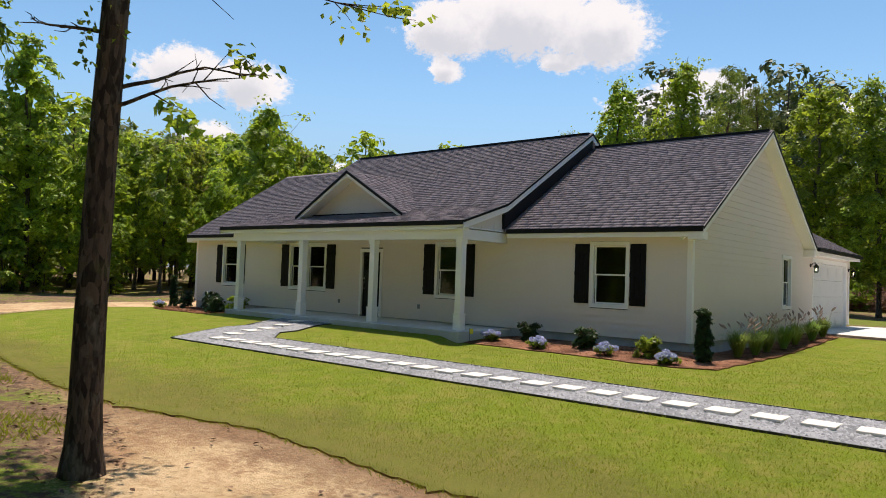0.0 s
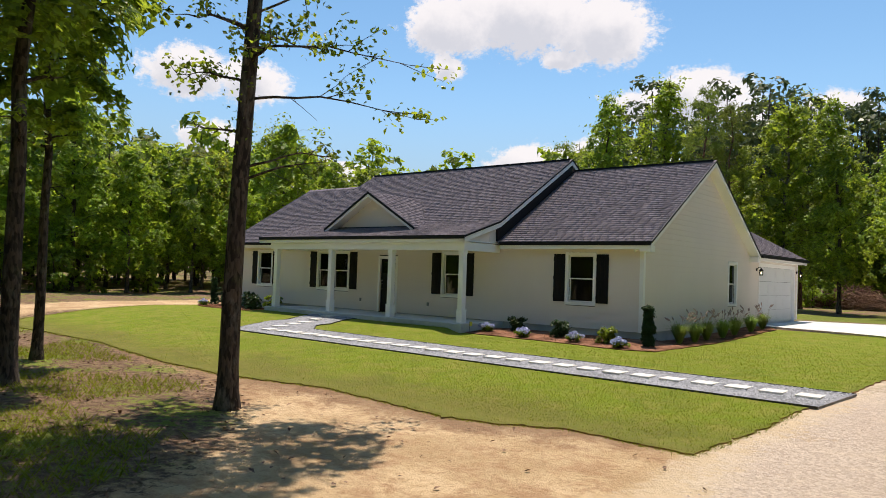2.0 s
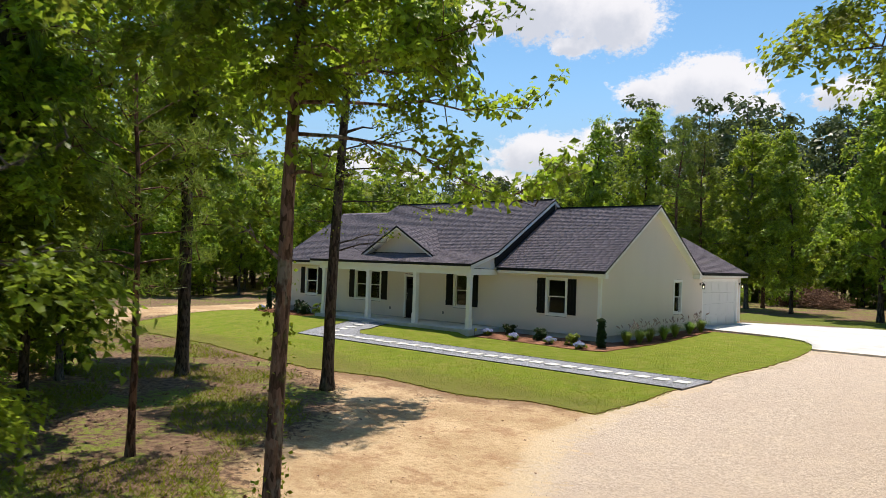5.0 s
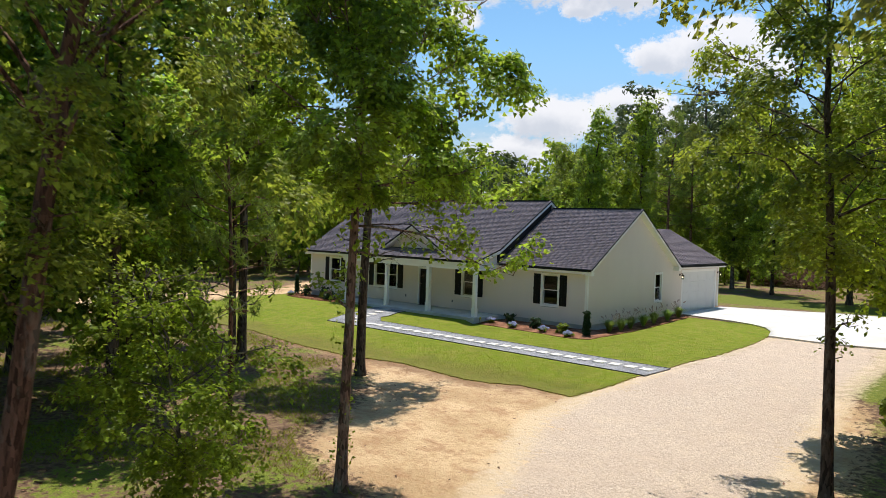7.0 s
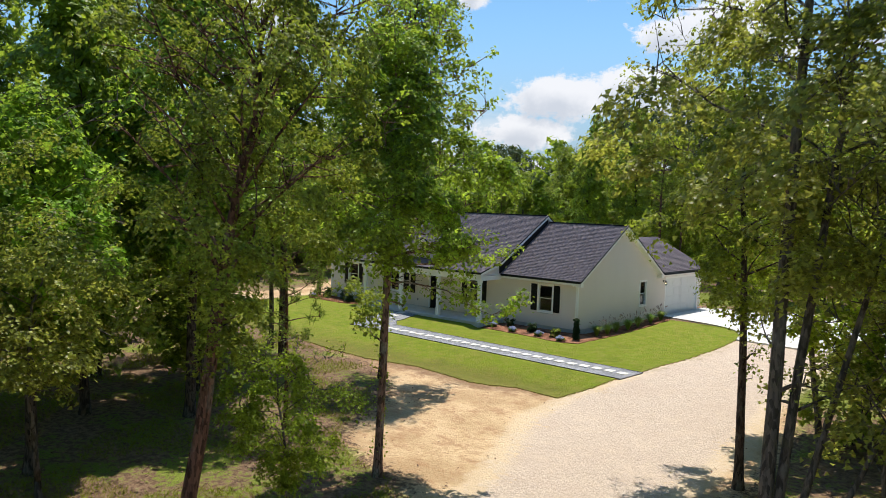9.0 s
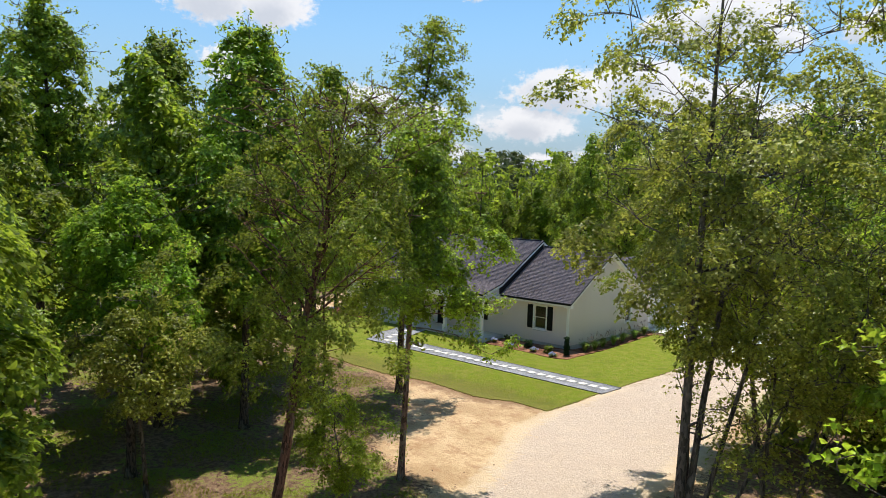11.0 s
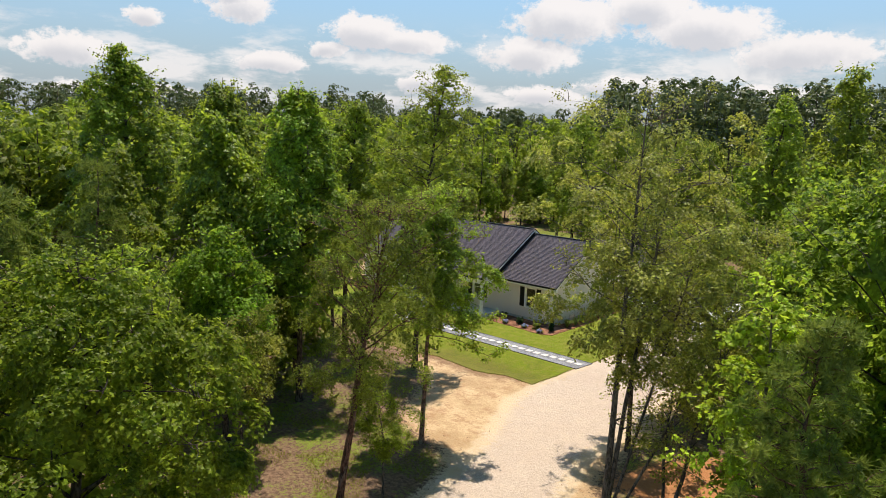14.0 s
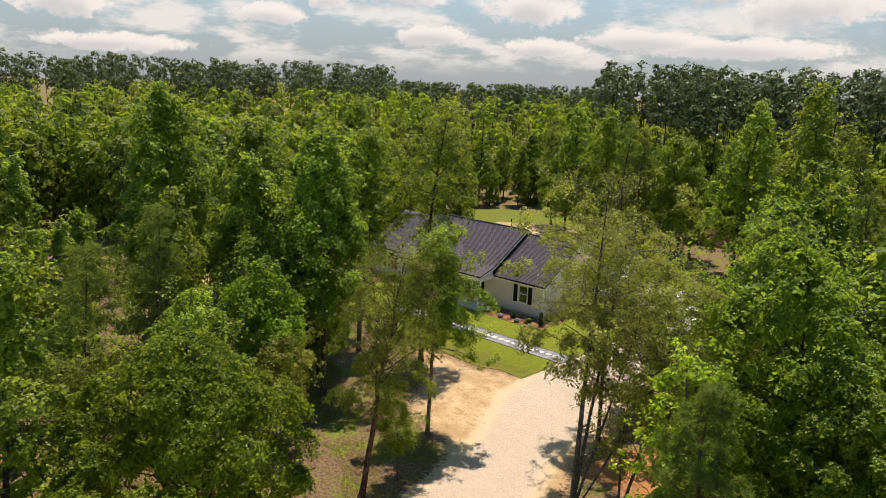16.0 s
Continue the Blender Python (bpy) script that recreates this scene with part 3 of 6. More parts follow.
tagged(sheet("mulch_bed_small", BED2, 0.035, MULCH, 0.4, 0.03), "reddish pine straw mulch bed beside the porch", "mulch bed", kind="structure")
CONC = [(0.0, 10.15), (1.6, 9.75), (3.4, 9.45), (4.6, 9.0), (5.5, 8.3), (6.1, 7.2), (6.45, 5.8), (9.4, 5.7), (11.6, 6.2), (16.5, 7.6), (15.5, 21.0), (8.4, 20.0), (5.8, 19.4), (2.5, 17.6), (0.0, 16.6)]
tagged(sheet("concrete_driveway", CONC, 0.06, CONCRETE, 0.8, 0.0, 0.12), "pale concrete driveway apron in front of the garage", "driveway", kind="structure")

# walkway: a grey gravel bed with black edging and square stepping stones
WALK = [(-12.0, -2.25), (-11.9, -4.4), (-11.1, -6.5), (6.3, -6.62), (6.6, -5.2), (-8.75, -5.0), (-9.6, -4.2), (-9.75, -2.25)]
walkway = tagged(sheet("gravel_walkway", WALK, 0.032, GRAVEL, 0.4), "grey gravel walkway bed edged in black", "walkway", kind="structure")
for a, b in ((WALK[0], WALK[1]), (WALK[1], WALK[2]), (WALK[2], WALK[3]), (WALK[4], WALK[5]), (WALK[5], WALK[6]), (WALK[6], WALK[7])):
    bm = bmesh.new()
    k = max(2, int(math.hypot(b[0] - a[0], b[1] - a[1]) / 0.6))
    pts = [(a[0] + (b[0] - a[0]) * i / k, a[1] + (b[1] - a[1]) * i / k) for i in range(k + 1)]
    d = Vector((b[0] - a[0], b[1] - a[1])).normalized() * 0.012
    for p, q in zip(pts, pts[1:]):
        zp, zq = float(ground_z(*p)) + 0.0, float(ground_z(*q)) + 0.0
        bm_prism(bm, [(p[0] - d.y, p[1] + d.x, zp), (p[0] + d.y, p[1] - d.x, zp), (p[0] + d.y, p[1] - d.x, zp + 0.042), (p[0] - d.y, p[1] + d.x, zp + 0.042)], (q[0] - p[0], q[1] - p[1], zq - zp))
    part("edging_strip", bm, EDGING, walkway, "black plastic edging")
rng = np.random.default_rng(5)
kp = 11000
px, py = rng.uniform(-12.2, 6.8, kp * 3), rng.uniform(-6.8, -2.2, kp * 3)
ok = inside_distance(px, py, WALK) > 0.04
px, py = px[ok][:kp], py[ok][:kp]
r = rng.uniform(0.013, 0.034, (len(px), 1, 3))
octa = np.array([(1, 0, 0), (0, 1, 0), (-1, 0, 0), (0, -1, 0), (0, 0, 1)], float)
turn = rng.uniform(0, 6.28, len(px))
ca, sa = np.cos(turn)[:, None], np.sin(turn)[:, None]
v = octa[None] * r
v = np.stack([v[..., 0] * ca - v[..., 1] * sa + px[:, None], v[..., 0] * sa + v[..., 1] * ca + py[:, None], v[..., 2] * 0.9 + ground_z(px, py)[:, None] + 0.032], -1)
f = np.array([(0, 1, 4), (1, 2, 4), (2, 3, 4), (3, 0, 4)])[None] + 5 * np.arange(len(px))[:, None, None]
tagged(part("loose_pebbles", mesh_np("loose_pebbles", v.reshape(-1, 3), f.reshape(-1, 3), PEBBLE), None, walkway), kind="stuff")


def stepping_stone(x, y, turn):
    bm = bmesh.new()
    bm_box(bm, -0.21, -0.2, 0.0, 0.21, 0.2, 0.05)
    ob = part("stepping_stone", bm, STONE, None, "", 0.008)
    ob.matrix_world = pose(x, y, float(ground_z(x, y)) + 0.012, 0, 0, turn)
    return tagged(ob, "square pale tan concrete stepping stone set in gravel", "stepping stone", "stones of the walkway")


first = stepping_stone(6.0, -5.88, 1)
STEP = 0.632
for i in range(1, 26):
    x = 6.0 - STEP * i
    copy_thing(first, pose(x, -5.88 + 0.1 * math.sin(i * 0.9) * 0.3, float(ground_z(x, -5.88)) + 0.012, 0, 0, random.uniform(-3, 3)))
for i, (x, y) in enumerate(((-10.25, -5.2), (-10.45, -4.5), (-10.6, -3.85), (-10.75, -3.2), (-10.85, -2.6))):
    copy_thing(first, pose(x, y, float(ground_z(x, y)) + 0.012, 0, 0, random.uniform(-6, 6)))


# ---- house ----
X0, X1, DEPTH, BACK = -20.75, 0.0, 9.3, 16.0      # main block along the front, and the garage block behind it
SLAB, SOFFIT, EAVE = 0.31, 2.83, 2.99
RIDGE_Y, RIDGE_Z, SLOPE = 4.65, 6.02, 0.606
house = thing("house", (0, 0, 0), "single-storey house with greige lap siding and a dark shingle roof", "house")


def hub(name, parent, label):
    """An Empty under a thing that gathers the pieces of one part."""
    ob = new(name)
    ob.parent = parent
    ob.empty_display_size = 0.1
    return tagged(ob, label)


def wall(name, axis, at, a0, a1, z0, z1, openings, inner):
    """A wall with real openings, in the plane axis = at, from a0 to a1; inner: the signed thickness towards the room."""
    bm = bmesh.new()
    cuts = sorted({a0, a1, *[o[0] for o in openings], *[o[1] for o in openings]})
    for p, q in zip(cuts, cuts[1:]):
        spans = sorted((o[2], o[3]) for o in openings if o[0] < (p + q) / 2 < o[1])
        z = z0
        for s, e in spans + [(z1, z1)]:
            if s > z + 1e-6:
                if axis == "y":
                    bm_box(bm, p, min(at, at + inner), z, q, max(at, at + inner), s)
                else:
                    bm_box(bm, min(at, at + inner), p, z, max(at, at + inner), q, s)
            z = e
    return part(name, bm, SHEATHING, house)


# openings as (from, to, bottom, top): glass sizes, frames lie over their edges
FRONT_OPEN = [(-18.78, -17.85, 1.13, 2.58), (-14.58, -13.72, 1.13, 2.58), (-13.62, -12.76, 1.13, 2.58), (-10.88, -10.06, SLAB, 2.37), (-7.65, -6.86, 1.13, 2.58), (-2.49, -1.62, 1.13, 2.58)]
SIDE_OPEN = [(7.09, 7.87, 1.13, 2.58), (10.62, 15.5, 0.22, 2.6)]
grow = lambda rows, e: [(a - e, b + e, c - e, d + e) for a, b, c, d in rows]
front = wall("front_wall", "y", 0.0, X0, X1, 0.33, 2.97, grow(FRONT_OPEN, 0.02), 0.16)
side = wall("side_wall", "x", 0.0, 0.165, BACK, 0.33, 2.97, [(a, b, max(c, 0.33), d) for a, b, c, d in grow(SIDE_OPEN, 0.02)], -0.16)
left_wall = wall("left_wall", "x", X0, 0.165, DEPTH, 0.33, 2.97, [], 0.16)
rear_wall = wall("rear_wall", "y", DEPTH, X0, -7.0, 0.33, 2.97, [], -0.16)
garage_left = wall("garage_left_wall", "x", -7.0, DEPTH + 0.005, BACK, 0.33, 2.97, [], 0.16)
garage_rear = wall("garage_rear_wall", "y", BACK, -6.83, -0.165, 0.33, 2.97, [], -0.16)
for x, s, nm in ((0.0, -1, "gable_wall"), (X0, 1, "left_gable_wall")):
    bm = bmesh.new()
    k = SLOPE * 0.98
    bm_prism(bm, [(x, 0.0, 2.972), (x, DEPTH, 2.972), (x, DEPTH - 0.2, 3.08), (x, RIDGE_Y, 2.93 + k * RIDGE_Y), (x, 0.2, 3.08)], (0.16 * s, 0, 0))
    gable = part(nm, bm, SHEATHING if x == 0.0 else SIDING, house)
    if x == 0.0:
        gable_wall = gable
for c0, c1 in (((X0 + 0.02, 0.02, -0.7), (X1 - 0.02, DEPTH, 0.328)), ((-6.98, DEPTH + 0.004, -0.7), (-0.02, BACK - 0.02, 0.215))):
    box_part("foundation", c0, c1, FOUNDATION, house, "grey masonry foundation")
box_part("inner_partition", (X0 + 0.4, 4.6, 0.33), (X1 - 0.4, 4.7, 2.9), INTERIOR, house)
box_part("inner_ceiling", (X0 + 0.17, 0.17, 2.86), (X1 - 0.17, DEPTH - 0.17, 2.9), INTERIOR, house)


# lap siding: tapered boards, cut round the openings
def lap_boards(parent, axis, at, a0, a1, z0, z1, openings, out, slope_cut=None):
    expo, z = 0.168, z0
    while z < z1 - 0.04:
        top = min(z + expo, z1)
        lo, hi = a0, a1
        if slope_cut:
            lo, hi = slope_cut(z)
        spans = [(lo, hi)]
        for o0, o1, b, t in openings:
            if t > z + 0.01 and b < top - 0.01:
                spans = [s for p, q in spans for s in ((p, min(q, o0)), (max(p, o1), q)) if s[1] - s[0] > 0.03]
        for p, q in spans:
            bm = bmesh.new()
            if axis == "y":
                bm_prism(bm, [(p, at, z), (p, at + out * 0.032, z), (p, at + out * 0.014, top + 0.004), (p, at, top + 0.004)], (q - p, 0, 0))
            else:
                bm_prism(bm, [(at, p, z), (at + out * 0.032, p, z), (at + out * 0.014, p, top + 0.004), (at, p, top + 0.004)], (0, q - p, 0))
            part("siding_board", bm, SIDING, parent)
        z += expo


lap_boards(front, "y", -0.003, X0 + 0.09, X1 - 0.09, 0.335, 2.84, grow(FRONT_OPEN, 0.085), -1)
lap_boards(side, "x", 0.003, 0.09, BACK - 0.09, 0.335, 3.023, grow(SIDE_OPEN, 0.085), 1)
lap_boards(gable_wall, "x", 0.003, 0, 0, 3.023, 5.6, [], 1, lambda z: (max(0.05, (z - 3.0) / SLOPE), min(DEPTH - 0.05, 2 * RIDGE_Y - (z - 3.0) / SLOPE)))
for x, y in ((X1, 0.0), (X0, 0.0), (X1, BACK)):
    bm = bmesh.new()
    sx, sy = (1 if x == X1 else -1), (-1 if y == 0 else 1)
    bm_box(bm, x - sx * 0.085, y, 0.335, x + sx * 0.04, y + sy * 0.04, 2.84)
    bm_box(bm, x, y - sy * 0.085, 0.335, x + sx * 0.04, y - sy * 0.002, 2.84)
    part("corner_board", bm, WHITE, house, "white corner trim board")


def window_unit(axis, at, a0, a1, z0, z1, out, left_trim=0.1, right_trim=0.1):
    """A double-hung window: trim, upper and lower sash, two panes, sill."""
    w_ob = hub("window", house, "white double-hung vinyl window with dark glass")

    def add(name, p, q, lo, hi, d0, d1, mat, bevel=0.004, label=""):
        c = [(p, at + out * d0, lo), (q, at + out * d1, hi)] if axis == "y" else [(at + out * d0, p, lo), (at + out * d1, q, hi)]
        c0, c1 = [tuple(min(u, v) for u, v in zip(*c)), tuple(max(u, v) for u, v in zip(*c))]
        return box_part(name, c0, c1, mat, w_ob, label, bevel)
    t = 0.1
    add("side_trim", a0 - left_trim, a0, z0, z1, -0.05, 0.048, WHITE)
    add("side_trim", a1, a1 + right_trim, z0, z1, -0.05, 0.048, WHITE)
    add("head_trim", a0 - left_trim, a1 + right_trim, z1, z1 + t, -0.05, 0.052, WHITE)
    add("sill_trim", a0 - left_trim, a1 + right_trim, z0 - t, z0, -0.05, 0.052, WHITE)
    mid = (z0 + z1) / 2
    for lo, hi, d in ((mid - 0.02, z1, -0.03), (z0, mid + 0.02, -0.065)):
        s = 0.035
        add("sash_stile", a0 + 0.002, a0 + s, lo, hi, d - 0.03, d, WHITE)
        add("sash_stile", a1 - s, a1 - 0.002, lo, hi, d - 0.03, d, WHITE)
        add("sash_rail", a0 + s, a1 - s, lo, lo + 0.04, d - 0.03, d, WHITE)
        add("sash_rail", a0 + s, a1 - s, hi - 0.04, hi, d - 0.03, d, WHITE)
        pane = add("pane", a0 + s, a1 - s, lo + 0.04, hi - 0.04, d - 0.018, d - 0.012, GLASS, 0)
        pane.visible_shadow = False


for a0, a1, z0, z1 in FRONT_OPEN:
    if z0 > 1:
        window_unit("y", 0.0, a0, a1, z0, z1, -1, 0.05 if a0 == -13.62 else 0.1, 0.05 if a1 == -13.72 else 0.1)
window_unit("x", 0.0, 7.09, 7.87, 1.13, 2.58, 1)


def shutter(x0, x1):
    """A board shutter: stiles, rails and three sunk panels."""
    s = hub("shutter", house, "black board shutter")
    z0, z1, d = 1.12, 2.62, 0.008
    for i in range(3):
        w_ = (x1 - x0) / 3
        box_part("shutter_board", (x0 + i * w_ + 0.004, -0.055, z0), (x0 + (i + 1) * w_ - 0.004, -0.025, z1), BLACK, s, "", 0.003)
    for z in (z0 + 0.12, (z0 + z1) / 2 - 0.05, z1 - 0.22):
        box_part("shutter_batten", (x0, -0.068, z), (x1, -0.0555, z + 0.1), BLACK, s, "", 0.003)


for x0, x1 in ((-19.26, -18.9), (-17.73, -17.35), (-15.1, -14.7), (-12.63, -12.2), (-8.2, -7.77), (-6.74, -6.26), (-3.02, -2.61), (-1.5, -1.09)):
    shutter(x0, x1)

# front door
door = hub("front_door", house, "black panelled front door in white trim")
for nm, c0, c1 in (("door_trim", (-10.99, -0.045, SLAB), (-10.88, 0.05, 2.37)), ("door_trim", (-10.06, -0.045, SLAB), (-9.95, 0.05, 2.37)), ("door_head_trim", (-10.99, -0.05, 2.37), (-9.95, 0.05, 2.48))):
    box_part(nm, c0, c1, WHITE, door, "white door trim", 0.004)
box_part("door_leaf", (-10.875, 0.02, SLAB + 0.02), (-10.065, 0.065, 2.365), BLACK, door, "", 0.003)
for xa, xb in ((-10.78, -10.5), (-10.44, -10.16)):
    for za, zb in ((0.5, 1.1), (1.22, 1.72)):
        box_part("door_panel", (xa, 0.008, za), (xb, 0.0195, zb), BLACK, door, "", 0.004)
    box_part("door_lite", (xa, 0.010, 1.82), (xb, 0.0195, 2.24), GLASS, door)
box_part("threshold", (-10.9, -0.06, SLAB), (-10.04, 0.02, SLAB + 0.03), METAL, door)
bm = bmesh.new()
bm_tube(bm, [(-10.8, 0.02, 1.2), (-10.8, -0.04, 1.2), (-10.8, -0.045, 1.28), (-10.8, -0.04, 1.4), (-10.8, 0.02, 1.4)], [0.012] * 5, 8)
part("door_handle", bm, NICKEL, door, "brushed nickel pull handle")
bm = bmesh.new()
bm_tube(bm, [(-10.8, 0.02, 1.52), (-10.8, -0.015, 1.52)], [0.032, 0.03], 12)
part("deadbolt", bm, NICKEL, door)

# garage door, set back in its opening
garage_door = hub("garage_door", house, "white sectional garage door in white trim")
for i in range(4):
    z = 0.24 + i * 0.59
    box_part("door_section", (-0.12, 10.64, z), (-0.07, 15.48, z + 0.582), DOORWHITE, garage_door, "", 0.006)
    for j in range(4):
        y = 10.8 + j * 1.18
        bm = bmesh.new()
        for c in ((y, z + 0.1, y + 1.0, z + 0.13), (y, z + 0.45, y + 1.0, z + 0.48)):
            bm_box(bm, -0.071, c[0], c[1], -0.062, c[2], c[3])
        for c in ((y, y + 0.03), (y + 0.97, y + 1.0)):
            bm_box(bm, -0.071, c[0], z + 0.13, -0.062, c[1], z + 0.45)
        part("pressed_panel", bm, DOORWHITE, garage_door)
for c0, c1 in (((-0.12, 10.5, 0.2), (0.035, 10.62, 2.6)), ((-0.12, 15.5, 0.2), (0.035, 15.64, 2.6)), ((-0.12, 10.5, 2.6), (0.04, 15.64, 2.74))):
    box_part("garage_trim", c0, c1, WHITE, garage_door, "white garage trim", 0.004)


def wall_lantern(y):
    """A barn-style lantern: back plate, arm, hood, glass jar and a lit bulb."""
    lamp = thing("wall_lantern", (0.03, y, 2.42), "dark bronze wall lantern with a lit bulb on the garage wall", "wall lamp", "garage lanterns")

    def tube(name, pts, rad, mat, label="", sides=12):
        bm = bmesh.new()
        bm_tube(bm, pts, rad, sides)
        return part(name, bm, mat, lamp, label)
    tube("back_plate", [(-0.01, 0, 0.05), (0.02, 0, 0.05)], [0.07, 0.065], METAL)
    tube("arm", [(0.02, 0, 0.05), (0.08, 0, 0.13), (0.15, 0, 0.14), (0.18, 0, 0.09)], [0.012] * 4, METAL, "", 8)
    tube("hood", [(0.18, 0, 0.1), (0.18, 0, 0.06), (0.18, 0, 0.02), (0.18, 0, -0.02)], [0.02, 0.05, 0.085, 0.09], METAL)
    jar = tube("glass_jar", [(0.18, 0, -0.021), (0.18, 0, -0.10), (0.18, 0, -0.2)], [0.075, 0.08, 0.06], GLASS)
    jar.visible_shadow = False
    tube("bulb", [(0.18, 0, -0.03), (0.18, 0, -0.07), (0.18, 0, -0.11), (0.18, 0, -0.13)], [0.008, 0.022, 0.022, 0.008], BULB, "glowing warm bulb")


wall_lantern(10.2)
wall_lantern(15.85)

for x in (-11.94, -8.35):
    o = box_part("outlet_cover", (x - 0.05, -0.05, 0.67), (x + 0.05, -0.02, 0.8), PLASTIC, None, "", 0.006)
    tagged(o, "small grey weatherproof outlet cover on the siding", "outlet", "porch outlets")
flood = thing("flood_light", (-0.02, -0.16, 2.80), "small white twin-head flood light under the eave", "flood light")
for dx in (-0.09, 0.09):
    bm = bmesh.new()
    bm_tube(bm, [(dx * 0.3, 0, 0.02), (dx, -0.03, -0.03), (dx * 1.6, -0.09, -0.07)], [0.02, 0.035, 0.05], 10)
    part("lamp_head", bm, WHITE, flood)
bm = bmesh.new()
bm_tube(bm, [(0, 0, 0.03), (0, 0, -0.01)], [0.06, 0.06], 12)
part("base_plate", bm, WHITE, flood)
bm = bmesh.new()
bm_tube(bm, [(0, 0, 0), (0, 0, 0.35)], [0.006, 0.006], 6)
stake = part("utility_flag", bm, METAL, None)
stake.location = (-4.75, -2.1, 0.05)
tagged(stake, "small yellow marker flag on a wire stake by the porch", "marker flag")
bm = bmesh.new()
bm_box(bm, -0.002, -0.002, 0.22, 0.11, 0.002, 0.35)
part("flag", bm, YELLOW, stake, "yellow plastic flag")

# porch
porch = thing("porch", (0, 0, 0), "covered front porch with a concrete slab and white posts", "porch")
PX0, PX1, PY = -15.95, -5.1, -2.25
bm = bmesh.new()
bm_box(bm, -15.2, PY, -0.5, PX1 + 0.12, 0.018, SLAB)
part("porch_slab", bm, CONCRETE, porch, "pale concrete porch slab", 0.012)
for x in (-14.95, -11.62, -8.46, -5.28):
    post = hub("porch_post", porch, "square white porch post with a plinth and cap")
    y = -1.88
    box_part("shaft", (x - 0.095, y - 0.095, SLAB + 0.4), (x + 0.095, y + 0.095, 2.58), WHITE, post, "", 0.006)
    box_part("plinth", (x - 0.118, y - 0.118, SLAB), (x + 0.118, y + 0.118, SLAB + 0.4), WHITE, post, "", 0.008)
    box_part("plinth_cap", (x - 0.13, y - 0.13, SLAB + 0.4), (x + 0.13, y + 0.13, SLAB + 0.43), WHITE, post, "", 0.008)
    box_part("post_cap", (x - 0.112, y - 0.112, 2.53), (x + 0.112, y + 0.112, 2.64), WHITE, post, "", 0.008)
box_part("front_beam", (PX0 + 0.7, -2.0, 2.64), (PX1 - 0.04, -1.76, 2.93), WHITE, porch, "white porch beam")
box_part("end_beam", (PX1 - 0.28, -1.758, 2.64), (PX1 - 0.045, -0.06, 2.90), WHITE, porch, "white porch beam")
box_part("end_beam", (-15.1, -1.758, 2.64), (-14.86, -0.06, 2.90), WHITE, porch, "white porch beam")
box_part("porch_ceiling", (PX0 + 0.3, -1.99, 2.932), (PX1 - 0.02, -0.002, 2.96), WHITE, porch, "white porch ceiling")


# ---- roof ----
class Plane:
    """A sloping roof plane: its eave corner, the way along the eave and the way up the slope."""

    def __init__(self, o, a, u):
        self.o, self.a, self.u = Vector(o), Vector(a), Vector(u)
        self.n = self.a.cross(self.u).normalized()
        if self.n.z < 0:
            self.n = -self.n

    def slab(self, name, parent, thick=0.12, lift=-0.012):
        bm = bmesh.new()
        o = self.o + self.n * lift
        bm_prism(bm, [o, o + self.a, o + self.a + self.u, o + self.u], -self.n * thick)
        return part(name, bm, SHINGLE, parent)

    def cut_slab(self, name, parent, outline, thick=0.12):
        """The same deck with an outline of its own, in metres along and up."""
        bm = bmesh.new()
        ea, eu = self.a.normalized(), self.u.normalized()
        bm_prism(bm, [self.o - self.n * 0.012 + ea * p + eu * q for p, q in outline], -self.n * thick)
        return part(name, bm, SHINGLE, parent)

    def tabs(self, skip=None):
        """Corner points of shingle tabs, row by row."""
        la, lu = self.a.length, self.u.length
        ea, eu = self.a.normalized(), self.u.normalized()
        rows = int(lu / 0.143)
        out = []
        for i in range(rows):
            s = lu * i / rows
            x = -random.uniform(0, 0.3)
            while x < la:
                wd = random.choice((0.19, 0.26, 0.33, 0.33, 0.4))
                x0, x1 = max(x, 0), min(x + wd, la)
                if x1 - x0 > 0.03 and not (skip and skip(x0, s)):
                    th = random.choice((0.013, 0.016, 0.019, 0.024))
                    p = self.o + ea * x0 + eu * s
                    q = self.o + ea * (x1 - 0.003) + eu * s
                    up = eu * (lu / rows + 0.01)
                    out += [p, q, q + up, p + up, p + self.n * th, q + self.n * th, q + up + self.n * 0.001, p + up + self.n * 0.001]
                x += wd
        return out


roof = hub("roof", house, "dark charcoal architectural shingle roof with black metal edges")
up_y, up_z = RIDGE_Y + 0.3, RIDGE_Z - EAVE
right_front = Plane((PX1, -0.3, EAVE), (PX1 * -1 + 0.37, 0, 0), (0, up_y, up_z))
left_front = Plane((X0 - 0.35, -0.3, EAVE), (PX0 - X0 + 0.35, 0, 0), (0, up_y, up_z))
MY, MZ = 4.40, 6.43
mid_upper = Plane((PX0, -0.17, 3.71), (PX1 - PX0 + 0.02, 0, 0), (0, MY + 0.17, MZ - 3.71))
mid_lower = Plane((PX0, -2.08, 3.11), (PX1 - PX0 + 0.02, 0, 0), (0, 1.91, 0.60))
mid_back = Plane((PX1 + 0.02, 9.3, 3.49), (PX0 - PX1 - 0.02, 0, 0), (0, MY - 9.3, MZ - 3.49))
back = Plane((0.37, 9.6, EAVE), (X0 - 0.72, 0, 0), (0, RIDGE_Y - 9.6, up_z))
GX, GZ = -3.5, 5.09
garage_side = Plane((0.35, 16.35, 3.06), (0, -10.5, 0), (GX - 0.35, 0, GZ - 3.06))
garage_far = Plane((-7.35, 5.85, 3.06), (0, 10.5, 0), (GX + 7.35, 0, GZ - 3.06))
DX, DZ0, DZ1 = -10.49, 3.47, 4.84
